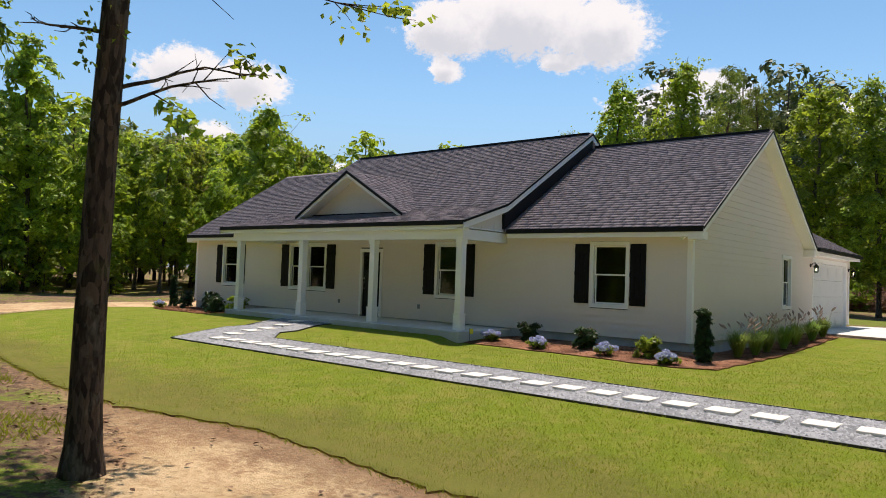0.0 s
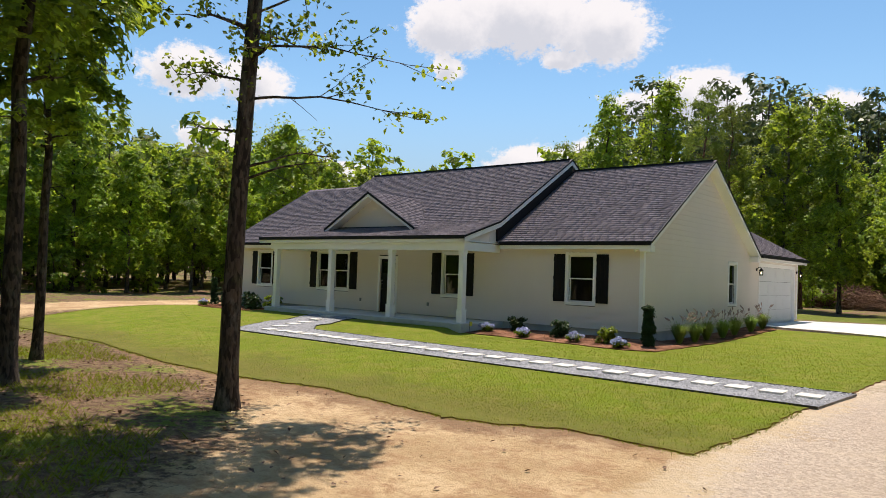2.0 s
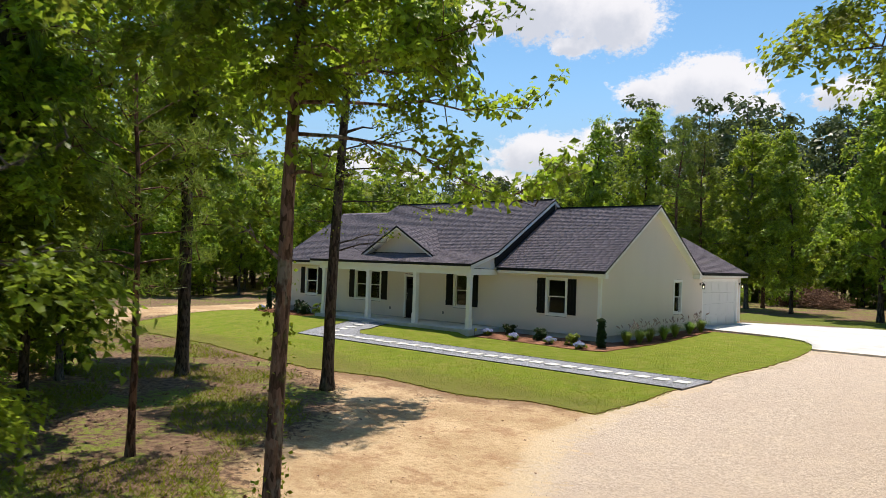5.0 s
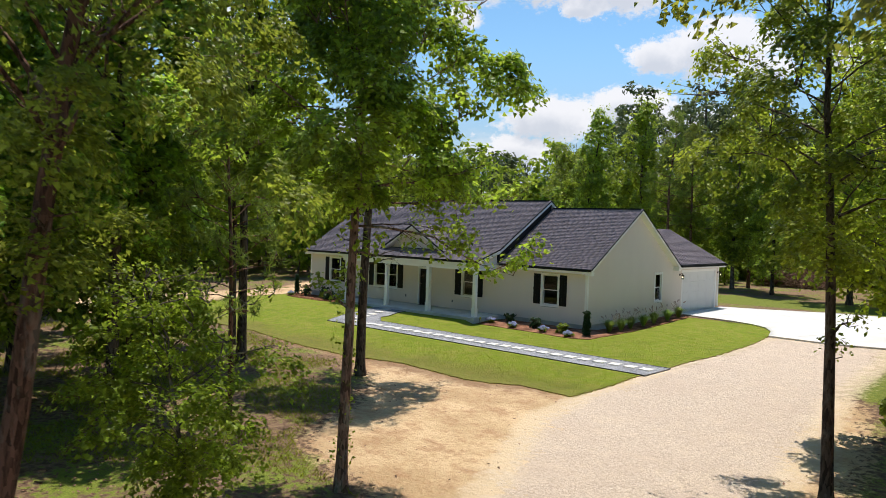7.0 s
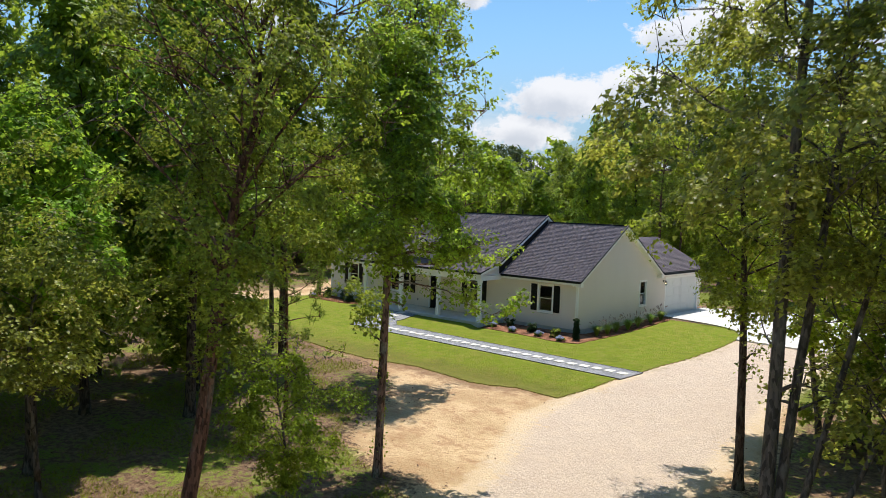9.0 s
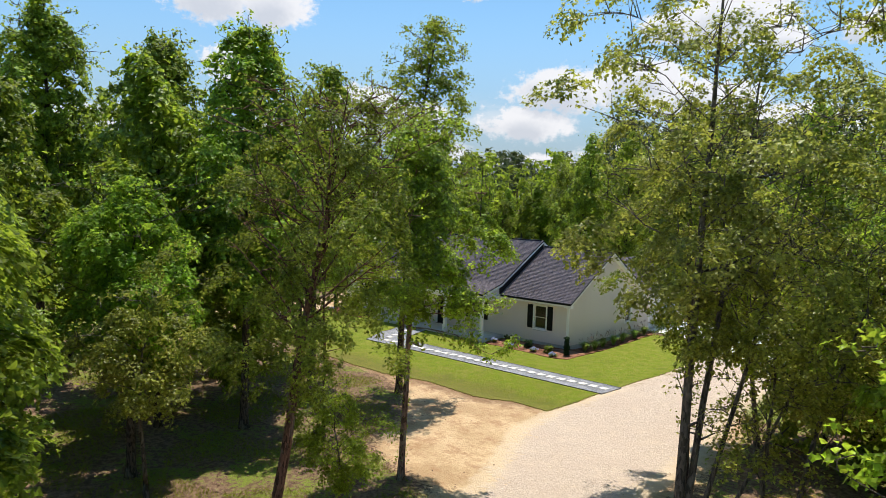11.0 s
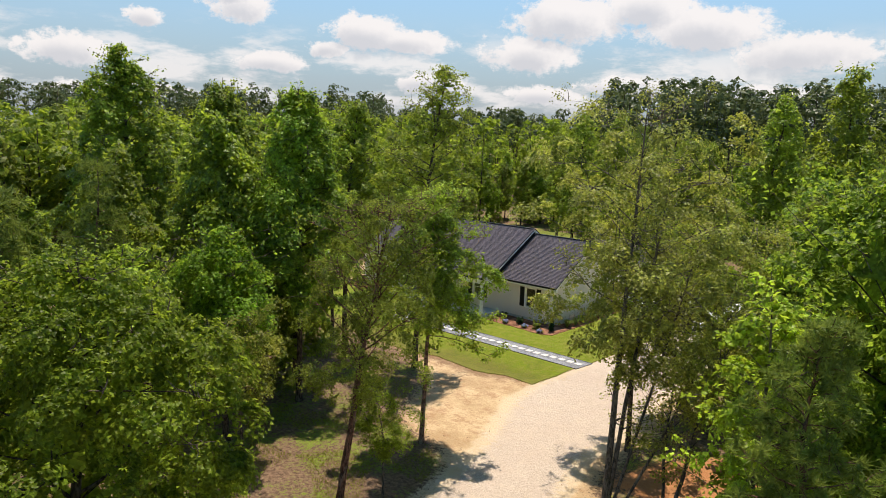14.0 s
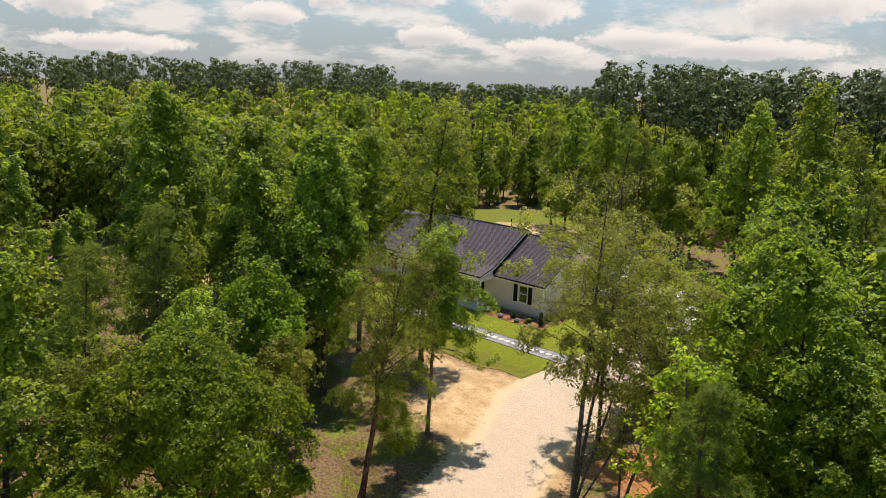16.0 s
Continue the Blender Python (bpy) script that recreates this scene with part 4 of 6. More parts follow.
dorm_r = Plane((-8.1, -1.2, DZ0), (0, 3.1, 0), (DX + 8.1, 0, DZ1 - DZ0))
dorm_l = Plane((-12.88, 1.9, DZ0), (0, -3.1, 0), (DX + 12.88, 0, DZ1 - DZ0))
for p in (right_front, left_front, mid_upper, mid_lower, mid_back, back, dorm_r, dorm_l):
    p.slab("roof_deck", roof)
GU = garage_side.u.length
garage_side.cut_slab("roof_deck", roof, [(0, 0), (6.75, 0), (10.0, GU), (0, GU)])
garage_far.cut_slab("roof_deck", roof, [(3.75, 0), (10.5, 0), (10.5, GU), (0.5, GU)])
for key, p in (("right", right_front), ("left", left_front), ("upper", mid_upper), ("porch", mid_lower), ("garage", garage_side), ("dormer", dorm_r), ("dormer_left", dorm_l)):
    skip = None
    if p is right_front:
        skip = lambda x, s: s < 1.5 and x > 2.05
    if p is garage_side:
        skip = lambda x, s: x > 6.6 + s * 3.25 / GU
    v = np.array(p.tabs(skip), float).reshape(-1, 8, 3)
    f = np.array([(0, 1, 5, 4), (4, 5, 6, 7), (1, 2, 6, 5), (3, 0, 4, 7)])[None] + 8 * np.arange(len(v))[:, None, None]
    tagged(part("shingle_field", mesh_np("shingle_field", v.reshape(-1, 3), f.reshape(-1, 4), SHINGLE), None, roof), kind="stuff")
# ridge caps
for x0, x1, y, z in ((PX1, 0.37, RIDGE_Y, RIDGE_Z), (X0 - 0.35, PX0, RIDGE_Y, RIDGE_Z), (PX0, PX1 + 0.02, MY, MZ)):
    k = int((x1 - x0) / 0.2)
    bm = bmesh.new()
    for i in range(k):
        a = x0 + (x1 - x0) * i / k
        b = x0 + (x1 - x0) * (i + 1) / k
        for sgn in (-1, 1):
            bm_prism(bm, [(a, y, z + 0.022), (a, y + sgn * 0.15, z - 0.07), (a, y + sgn * 0.15, z - 0.085), (a, y, z + 0.005)], (b - a - 0.004, 0, 0.004))
    part("ridge_cap", bm, SHINGLE, roof)
box_part("ridge_vent", (PX1 + 0.05, RIDGE_Y - 0.13, RIDGE_Z - 0.02), (0.3, RIDGE_Y + 0.13, RIDGE_Z + 0.032), DRIP, roof, "black ridge vent")
box_part("ridge_vent", (PX0 + 0.06, MY - 0.13, MZ - 0.02), (PX1 - 0.06, MY + 0.13, MZ + 0.032), DRIP, roof, "black ridge vent")


def eave_trim(x0, x1, y, z, deep, soffit=True):
    """Black drip edge, white fascia and soffit along an eave facing the front."""
    box_part("drip_edge", (x0, y - 0.03, z - 0.105), (x1, y + 0.004, z + 0.014), DRIP, roof)
    box_part("fascia", (x0, y, z - 0.22), (x1, y + 0.03, z - 0.106), WHITE, roof, "white fascia board")
    if soffit:
        box_part("soffit", (x0, y + 0.031, z - 0.17), (x1, y + deep, z - 0.15), WHITE, roof, "white soffit")


eave_trim(PX1 + 0.1, 0.37, -0.3, EAVE, 0.298)
eave_trim(X0 - 0.35, PX0, -0.3, EAVE, 0.298)
eave_trim(PX0, PX1 + 0.02, -2.08, 3.11, 0.3)


def rake(x, pts, side_x, wide=0.19, drop=0.0, inset=0.3):
    """Fascia, black edge and soffit along a gable's slope; pts are (y, z) from eave to ridge."""
    for (ya, za), (yb, zb) in zip(pts, pts[1:]):
        bm = bmesh.new()
        bm_prism(bm, [(x, ya, za - 0.02), (x, yb, zb - 0.02), (x, yb, zb - 0.02 - wide), (x, ya, za - 0.02 - wide)], (side_x * -0.03, 0, 0))
        part("rake_board", bm, WHITE, roof, "white rake board")
        bm = bmesh.new()
        bm_prism(bm, [(x + side_x * 0.02, ya, za + 0.014), (x + side_x * 0.02, yb, zb + 0.014), (x + side_x * 0.02, yb, zb - 0.05), (x + side_x * 0.02, ya, za - 0.05)], (side_x * -0.035, 0, 0))
        part("drip_edge", bm, DRIP, roof)
        bm = bmesh.new()
        bm_prism(bm, [(x - side_x * 0.031, ya, za - wide), (x - side_x * 0.031, yb, zb - wide), (x - side_x * 0.031, yb, zb - wide + 0.03), (x - side_x * 0.031, ya, za - wide + 0.03)], (side_x * -inset, 0, 0))
        part("rake_soffit", bm, WHITE, roof, "white soffit")


FALL = [(-0.3, EAVE), (RIDGE_Y, RIDGE_Z)]
rake(0.375, FALL, 1, 0.17, 0, 0.33)
rake(0.375, [(9.6, EAVE), (RIDGE_Y, RIDGE_Z)], 1, 0.17, 0, 0.33)
rake(X0 - 0.355, FALL, -1, 0.17, 0, 0.33)
rake(PX1 + 0.03, [(-2.08, 3.11), (-0.17, 3.71), (MY, MZ)], 1, 0.19, 0, 0.22)
rake(PX1 + 0.03, [(9.3, 3.49), (MY, MZ)], 1, 0.19, 0, 0.22)
rake(PX0 - 0.01, [(-2.08, 3.11), (-0.17, 3.71), (MY, MZ)], -1, 0.19, 0, 0.22)
for x in (0.377, X0 - 0.01):
    box_part("eave_return", (x - 0.36, -0.303, EAVE - 0.285), (x, -0.045, EAVE - 0.108), WHITE, roof, "white boxed eave return", 0.004)
box_part("eave_return", (0.02, 9.305, EAVE - 0.26), (0.36, 9.6, EAVE - 0.05), WHITE, roof, "white boxed eave return", 0.004)
# gable filling of the raised porch roof
for x, s in ((PX1 - 0.14, 0.06), (PX0 + 0.14, -0.06)):
    bm = bmesh.new()
    bm_prism(bm, [(x, -1.9, 2.94), (x, -1.9, 3.02), (x, -0.17, 3.56), (x, MY, 6.28), (x, 9.1, 3.4), (x, 9.1, 3.0), (x, 0.0, 2.94)], (s, 0, 0))
    part("porch_gable_fill", bm, SIDING, roof)
for i in range(3):
    y = (-1.2, -0.65, -0.1)[i]
    box_part("gable_lap", (PX1 - 0.079, y, 2.95 + 0.0), (PX1 - 0.066, y + 0.5, 3.02 + 0.15 * i), SIDING, roof)
# small dormer gable
bm = bmesh.new()
bm_prism(bm, [(-12.55, -0.80, 3.4), (-8.43, -0.80, 3.4), (DX, -0.80, 4.70)], (0, 0.1, 0))
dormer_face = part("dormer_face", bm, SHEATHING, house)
lap = 3.44
while lap < 4.55:
    half = (4.68 - lap - 0.05) / (DZ1 - DZ0) * 2.39
    bm = bmesh.new()
    bm_prism(bm, [(DX - half, -0.802, lap), (DX - half, -0.82, lap), (DX - half, -0.81, lap + 0.171), (DX - half, -0.802, lap + 0.171)], (2 * half, 0, 0))
    part("siding_board", bm, SIDING, dormer_face)
    lap += 0.168
for sgn in (-1, 1):
    bm = bmesh.new()
    e = 2.40
    bm_prism(bm, [(DX, -1.21, DZ1 - 0.02), (DX + sgn * e, -1.21, DZ0 - 0.02), (DX + sgn * e, -1.21, DZ0 - 0.17), (DX, -1.21, DZ1 - 0.17)], (0, 0.028, 0))
    part("rake_board", bm, WHITE, roof, "white rake board")
    bm = bmesh.new()
    bm_prism(bm, [(DX, -1.235, DZ1 + 0.02), (DX + sgn * (e + 0.03), -1.235, DZ0 + 0.005), (DX + sgn * (e + 0.03), -1.235, DZ0 - 0.085), (DX, -1.235, DZ1 - 0.075)], (0, 0.024, 0))
    part("drip_edge", bm, DRIP, roof)
    bm = bmesh.new()
    bm_prism(bm, [(DX, -1.18, DZ1 - 0.17), (DX + sgn * e, -1.18, DZ0 - 0.17), (DX + sgn * e, -1.18, DZ0 - 0.14), (DX, -1.18, DZ1 - 0.14)], (0, 0.38, 0))
    part("rake_soffit", bm, WHITE, roof, "white soffit")
# black strip drawn for the shade gap along the dormer's foot
box_part("base_flashing", (-12.6, -0.85, 3.46), (-8.38, -0.822, 3.55), DRIP, roof, "black strip for the shade gap at the dormer foot")
# garage eave, and the black step wall between the roofs
box_part("drip_edge", (0.345, 9.62, 2.965), (0.372, 16.36, 3.075), DRIP, roof)
box_part("gutter", (0.373, 9.62, 2.92), (0.46, 16.36, 3.03), DRIP, roof, "black metal gutter", 0.01)
box_part("fascia", (0.315, 9.62, 2.82), (0.344, 16.34, 2.965), WHITE, roof, "white fascia board")
box_part("soffit", (0.0, 9.62, 2.83), (0.314, 16.34, 2.85), WHITE, roof, "white soffit")
# its black holds both the dark flashing and the overhang's shade
bm = bmesh.new()
bm_prism(bm, [(PX1 + 0.01, -0.29, EAVE + 0.02), (PX1 + 0.01, RIDGE_Y - 0.2, RIDGE_Z - 0.1), (PX1 + 0.01, RIDGE_Y - 0.2, RIDGE_Z + 0.2), (PX1 + 0.01, -0.29, EAVE + 0.42)], (-0.12, 0, 0))
part("step_flashing", bm, DRIP, roof, "step wall, black for flashing and overhang shade")
bm = bmesh.new()
bm_tube(bm, [(-8.5, 6.4, 5.0), (-8.5, 6.4, 6.75)], [0.04, 0.04], 10)
part("vent_pipe", bm, DRIP, roof, "dark plumbing vent pipe")


# ---- trees ----
def tubes_np(lines, sides):
    """Vertices and faces of open tapered tubes; each line is (points, radii)."""
    vs, fs, base = [], [], 0
    ang = np.arange(sides) * 2 * math.pi / sides
    for pts, rad in lines:
        pts, rad = np.asarray(pts, float), np.asarray(rad, float)
        d = np.gradient(pts, axis=0)
        d /= np.linalg.norm(d, axis=1)[:, None] + 1e-9
        ref = np.where(np.abs(d[:, 2:3]) < 0.9, np.array([[0, 0, 1.0]]), np.array([[1.0, 0, 0]]))
        u = np.cross(d, ref)
        u /= np.linalg.norm(u, axis=1)[:, None] + 1e-9
        w_ = np.cross(d, u)
        ring = pts[:, None] + rad[:, None, None] * (u[:, None] * np.cos(ang)[None, :, None] + w_[:, None] * np.sin(ang)[None, :, None])
        vs.append(ring.reshape(-1, 3))
        k = len(pts)
        i = np.arange(k - 1)[:, None] * sides + base
        a, b = np.arange(sides)[None], (np.arange(sides)[None] + 1) % sides
        fs.append(np.stack([i + a, i + b, i + sides + b, i + sides + a], -1).reshape(-1, 4))
        base += k * sides
    return np.concatenate(vs), np.concatenate(fs)


def leaves_np(rng, centres, size, spread, each, up=0.5, slim=0.6):
    """Small bent leaf blades in puffs round the centres, which lie at the twigs' ends; they face outwards and up."""
    k = len(centres) * each
    out = rng.normal(0, 1, (k, 3))
    out /= np.linalg.norm(out, axis=1)[:, None]
    reach = spread * np.repeat(rng.uniform(0.6, 1.35, len(centres)), each) * rng.uniform(0.35, 1.25, k)
    c = np.repeat(centres, each, axis=0) + out * reach[:, None] * np.array([1, 1, 0.7])
    nrm = out * 0.8 + rng.normal(0, 0.5, (k, 3)) + np.array([0, 0, up])
    nrm /= np.linalg.norm(nrm, axis=1)[:, None]
    t = np.cross(nrm, rng.normal(0, 1, (k, 3)))
    t /= np.linalg.norm(t, axis=1)[:, None] + 1e-9
    b = np.cross(nrm, t)
    s = (size * rng.uniform(0.65, 1.3, k))[:, None]
    fold = nrm * s * 0.12
    v = np.stack([c - t * s * 0.5, c + b * s * slim * 0.5 + fold, c + t * s * 0.5, c - b * s * slim * 0.5 + fold], 1)
    return v.reshape(-1, 3), np.arange(k * 4).reshape(-1, 4)


def needles_np(rng, centres, size, spread, each, width):
    """Tufts of long needles that fan out and up from the twigs' ends."""
    c = np.repeat(centres + rng.normal(0, 1, centres.shape) * spread, each, axis=0)
    k = len(c)
    d = rng.normal(0, 1, (k, 3)) + np.array([0, 0, 0.55])
    d /= np.linalg.norm(d, axis=1)[:, None]
    side = np.cross(d, rng.normal(0, 1, (k, 3)))
    side /= np.linalg.norm(side, axis=1)[:, None] + 1e-9
    L = (size * rng.uniform(0.7, 1.25, k))[:, None]
    tip = c + d * L + np.array([0, 0, -0.12]) * L
    v = np.stack([c - side * width / 2, c + side * width / 2, tip], 1)
    return v.reshape(-1, 3), np.arange(k * 3).reshape(-1, 3)


def foliage_np(rng, axis, hs, height, base, radius, shape, lobes, sprays, per, size, lobe_r=0.9, spray_r=0.3, core=120, core_size=0.7, slim=0.85, lump=0.2, lift=0.55):
    """Leaf sprays on the upper and outer side of the lobes at a crown's branch ends, and broad inner sprays that close its core. Triangles only."""
    lo = base / height
    grid = np.linspace(0, 1, 200)
    weight = shape(grid) + 0.15
    rel = np.interp((np.arange(lobes) + rng.random(lobes)) / lobes, np.cumsum(weight) / weight.sum(), grid)
    az = np.arange(lobes) * 2.39996 + rng.uniform(-0.6, 0.6, lobes)
    ph = rng.uniform(0, 6.283, 4)
    bumps = 1 + lump * (np.sin(2 * az + ph[0] + 5 * rel) * 0.45 + np.sin(3 * az + ph[1] - 9 * rel) * 0.35 + np.sin(13 * rel + ph[2] + az) * 0.4 + rng.normal(0, 0.4, lobes))
    R = radius * shape(rel) * bumps * (1 - 0.55 * rng.random(lobes) ** 3)
    lr = np.minimum(lobe_r, 0.25 * lobe_r + 0.55 * radius * shape(rel)) * rng.uniform(0.7, 1.25, lobes)
    h = lo + (0.985 - lo) * rel - 0.4 * lr / height
    c = np.stack([np.interp(h, hs, axis[:, k]) for k in range(3)], 1)
    outward = np.stack([np.cos(az), np.sin(az), np.full(lobes, lift)], 1)
    c[:, :2] += outward[:, :2] * np.maximum(R - lr * 0.75, R * 0.2)[:, None]
    n1 = lobes * sprays
    d = rng.normal(0, 0.75, (n1, 3)) + np.repeat(outward, sprays, axis=0) * 0.75
    d /= np.linalg.norm(d, axis=1)[:, None] + 1e-9
    d[:, 2] = np.where(d[:, 2] < -0.3, -d[:, 2], d[:, 2])
    q = np.repeat(c, sprays, axis=0) + d * (np.repeat(lr, sprays) * rng.uniform(0.75, 1.12, n1))[:, None] * np.array([1, 1, 0.8])
    face = d * 0.75 + np.array([0, 0, 0.62]) + rng.normal(0, 0.25, (n1, 3))
    face /= np.linalg.norm(face, axis=1)[:, None]
    k = n1 * per
    f = np.repeat(face, per, axis=0)
    flat = np.cross(f, rng.normal(0, 1, (k, 3)))
    flat /= np.linalg.norm(flat, axis=1)[:, None] + 1e-9
    r = spray_r * np.repeat(rng.uniform(0.65, 1.3, n1), per) * np.sqrt(rng.random(k)) * 1.15
    pos = np.repeat(q, per, axis=0) + flat * r[:, None] + f * rng.normal(0, spray_r * 0.22, k)[:, None]
    pos[:, 2] -= 0.55 * r * r / spray_r
    nrm = f + flat * (0.4 * r / spray_r)[:, None] + rng.normal(0, 0.34, (k, 3))
    s = size * rng.uniform(0.6, 1.35, k)
    if core:
        rc = rng.uniform(0.03, 0.95, core)
        hi = lo + (0.97 - lo) * rc
        ri = radius * shape(rc) * rng.uniform(0.05, 0.66, core)
        ai = rng.uniform(0, 6.283, core)
        q = np.stack([np.interp(hi, hs, axis[:, j]) for j in range(3)], 1)
        q[:, 0] += ri * np.cos(ai)
        q[:, 1] += ri * np.sin(ai)
        n_in = rng.normal(0, 0.6, (core, 3)) + np.stack([np.cos(ai), np.sin(ai), np.zeros(core)], 1)
        pos, nrm, s = np.concatenate([pos, q]), np.concatenate([nrm, n_in]), np.concatenate([s, core_size * rng.uniform(0.6, 1.15, core)])
    nrm /= np.linalg.norm(nrm, axis=1)[:, None] + 1e-9
    t = np.cross(nrm, rng.normal(0, 1, (len(pos), 3)))
    t /= np.linalg.norm(t, axis=1)[:, None] + 1e-9
    b = np.cross(nrm, t)
    s = s[:, None]
    v = np.stack([pos - t * s * 0.55 - b * s * slim * 0.4, pos + b * s * slim * 0.68, pos + t * s * 0.6 - b * s * slim * 0.3], 1)
    return v.reshape(-1, 3)


def crown_gum(h):
    return np.clip(np.minimum(1.0, 0.5 + 2.0 * h) * (1 - h) ** 0.5 * 1.12, 0.06, 1)


def crown_round(h):
    return np.sqrt(np.clip(1 - (2 * h - 0.95) ** 2, 0.05, 1))


def crown_fan(h):
    return np.sqrt(np.clip(1 - (1.9 * h - 1.1) ** 2, 0.08, 1))


def crown_airy(h):
    return np.clip(0.45 + 0.9 * h - 0.75 * np.clip(h - 0.55, 0, 1) * 2, 0.12, 1)


def crown_pine(h):
    return np.clip(0.55 + 0.8 * np.minimum(h, 0.35) - 0.75 * np.clip(h - 0.3, 0, 1) * 1.25, 0.1, 1)


def grow(seed, height, base, radius, trunk_r, shape, limbs, twigs, leaf, each, size, spread, rise=0.6, lean=(0, 0), stems=1, stem_spread=0.0,
         needles=False, slim=0.72, up=0.8, extra=(), wobble=0.12, low_limbs=0, width=0.03, inner=0.6, flare=1.35, fine=True, lobe=0.33, fill=None, bow=1.2, stem_list=(), leafy=2):
    """Wood and foliage of one tree: stems, limbs and twigs, with leaves round the twigs. Returns the two meshes."""
    rng = np.random.default_rng(seed)
    wood, thin, tips, cloud = [], [], [], []
    for st in range(len(stem_list) or stems):
        az = 2 * math.pi * st / max(stems, 1) + rng.uniform(0, 1)
        off = np.array([math.cos(az), math.sin(az)]) * stem_spread
        H = height * (1 - 0.06 * st if stems > 1 else 1)
        thick = 1 - 0.2 * st if stems > 1 else 1
        tilt, curve = lean, bow
        if stem_list:
            tilt, share, thick, curve = stem_list[st][:2], stem_list[st][2], stem_list[st][3], stem_list[st][4]
            H, off = height * share, np.array([math.cos(az), math.sin(az)]) * (0.18 if st else 0.0)
        n_pts = 12
        hs = np.linspace(0, 1, n_pts)
        wx = np.cumsum(rng.normal(0, wobble, n_pts)) * hs
        wy = np.cumsum(rng.normal(0, wobble, n_pts)) * hs
        if height > 4:
            foot = np.array([0, 0.12, 0.3, 0.7]) / H
            fine_hs = np.concatenate([foot, hs[1:]])
            wx, wy, hs = np.interp(fine_hs, hs, wx), np.interp(fine_hs, hs, wy), fine_hs
        cx = tilt[0] * hs ** curve * H + off[0] * (0.1 + hs * 1.1) + wx
        cy = tilt[1] * hs ** curve * H + off[1] * (0.1 + hs * 1.1) + wy
        pts = np.stack([cx, cy, hs * H - 0.15 * (hs == 0)], 1)
        tr = trunk_r * thick
        rad = tr * ((1 - hs) ** 0.75 * 0.92 + 0.05)
        rad *= 1 + (flare - 1) * 1.5 * np.exp(-hs * H / 0.22) if height > 4 else 1 + (flare - 1) * (hs == 0)
        wood.append((pts, rad))
        low_leaf = min(fill.get("base", base), 0.56 * H) if fill else 0
        if fill:
            cloud.append(foliage_np(rng, pts, hs, H, low_leaf, fill.get("radius", radius) * min(1, 0.35 + 0.65 * H / height), shape, **{k: w_ for k, w_ in fill.items() if k not in ("base", "radius", "lobes")}, lobes=max(6, int(fill["lobes"] * min(1, H / height) ** 1.6))))
        base_h = min(base, 0.58 * H)
        for i in range(limbs):
            low = i < low_limbs
            h = rng.uniform(base_h / H * 0.55, base_h / H) if low else base_h / H + (0.985 - base_h / H) * ((i + rng.uniform(0, 1)) / limbs) ** 0.9
            rel = max(0.0, (h - base_h / H) / (1 - base_h / H))
            R = radius * float(shape(np.array(rel))) * rng.uniform(0.72, 1.2) * (0.55 if low else 1)
            a = i * 2.39996 + rng.uniform(-0.5, 0.5)
            p0 = np.array([np.interp(h, hs, pts[:, k]) for k in range(3)])
            el = rise * rng.uniform(0.55, 1.25) + 0.35 * rel
            d = np.array([math.cos(a) * math.cos(el), math.sin(a) * math.cos(el), math.sin(el)])
            L = R / max(0.35, math.cos(el))
            m = 5
            fs = np.linspace(0, 1, m)
            bend = np.cumsum(rng.normal(0, 0.07, (m, 3)), 0) * L * fs[:, None]
            droop = np.zeros((m, 3))
            droop[:, 2] = -0.18 * L * fs ** 2
            lp = p0 + d * L * fs[:, None] + bend + droop
            over = np.maximum(lp[:, 2] - 0.96 * H, 0)
            lp[:, 2] -= 0.75 * over
            lr = max(0.012, float(np.interp(h, hs, rad)) * 0.42) * (1 - fs * 0.88)
            thin.append((lp, lr) if fine else (lp[::2], lr[::2]))
            nt = max(2, int(twigs * (0.4 + 0.6 * R / radius)))
            for j in range(nt):
                f = rng.uniform(inner, 1.0)
                q0 = np.array([np.interp(f, fs, lp[:, k]) for k in range(3)])
                td = rng.normal(0, 1, 3) + d * 0.45
                td /= np.linalg.norm(td)
                td[2] = abs(td[2] + 0.15) - 0.15
                tl = lobe * radius * (0.35 + 0.65 * R / radius) * rng.uniform(0.75, 1.1)
                q1 = q0 + td * tl
                if fine:
                    thin.append((np.array([q0, (q0 + q1) / 2 + rng.normal(0, 0.04, 3), q1]), np.array([0.018, 0.011, 0.004]) * (0.6 + trunk_r * 2)))
                tips += [q0 + td * tl * g for g in ((0.8, 1.0) if not needles else (0.55, 0.8, 1.0))]
            tips.append(lp[-1])
    for z, az, L, el, leafy_part in extra:
        p0 = np.array([np.interp(z / height, hs, pts[:, k]) for k in range(3)])
        d = np.array([math.cos(radians(az)) * math.cos(radians(el)), math.sin(radians(az)) * math.cos(radians(el)), math.sin(radians(el))])
        fs = np.linspace(0, 1, 7)
        lp = p0 + d * L * fs[:, None] + np.cumsum(rng.normal(0, 0.035, (7, 3)), 0) * L * fs[:, None]
        lp[:, 2] -= 0.12 * L * fs ** 2
        thin.append((lp, 0.028 * (1 - 0.85 * fs)))
        for j in range(9 if leafy < 3 else 16):
            f = rng.uniform(0.25, 1)
            q0 = np.array([np.interp(f, fs, lp[:, k]) for k in range(3)])
            td = d * 0.7 + rng.normal(0, 0.5, 3)
            q1 = q0 + td / np.linalg.norm(td) * L * rng.uniform(0.12, 0.3)
            thin.append((np.array([q0, (q0 + q1) / 2 + rng.normal(0, 0.02, 3), q1]), np.array([0.009, 0.006, 0.003])))
            if f > 1 - leafy_part:
                tips += [q0 + (q1 - q0) * g for g in np.linspace(1.0, 0.5 if leafy < 3 else 0.3, leafy)]
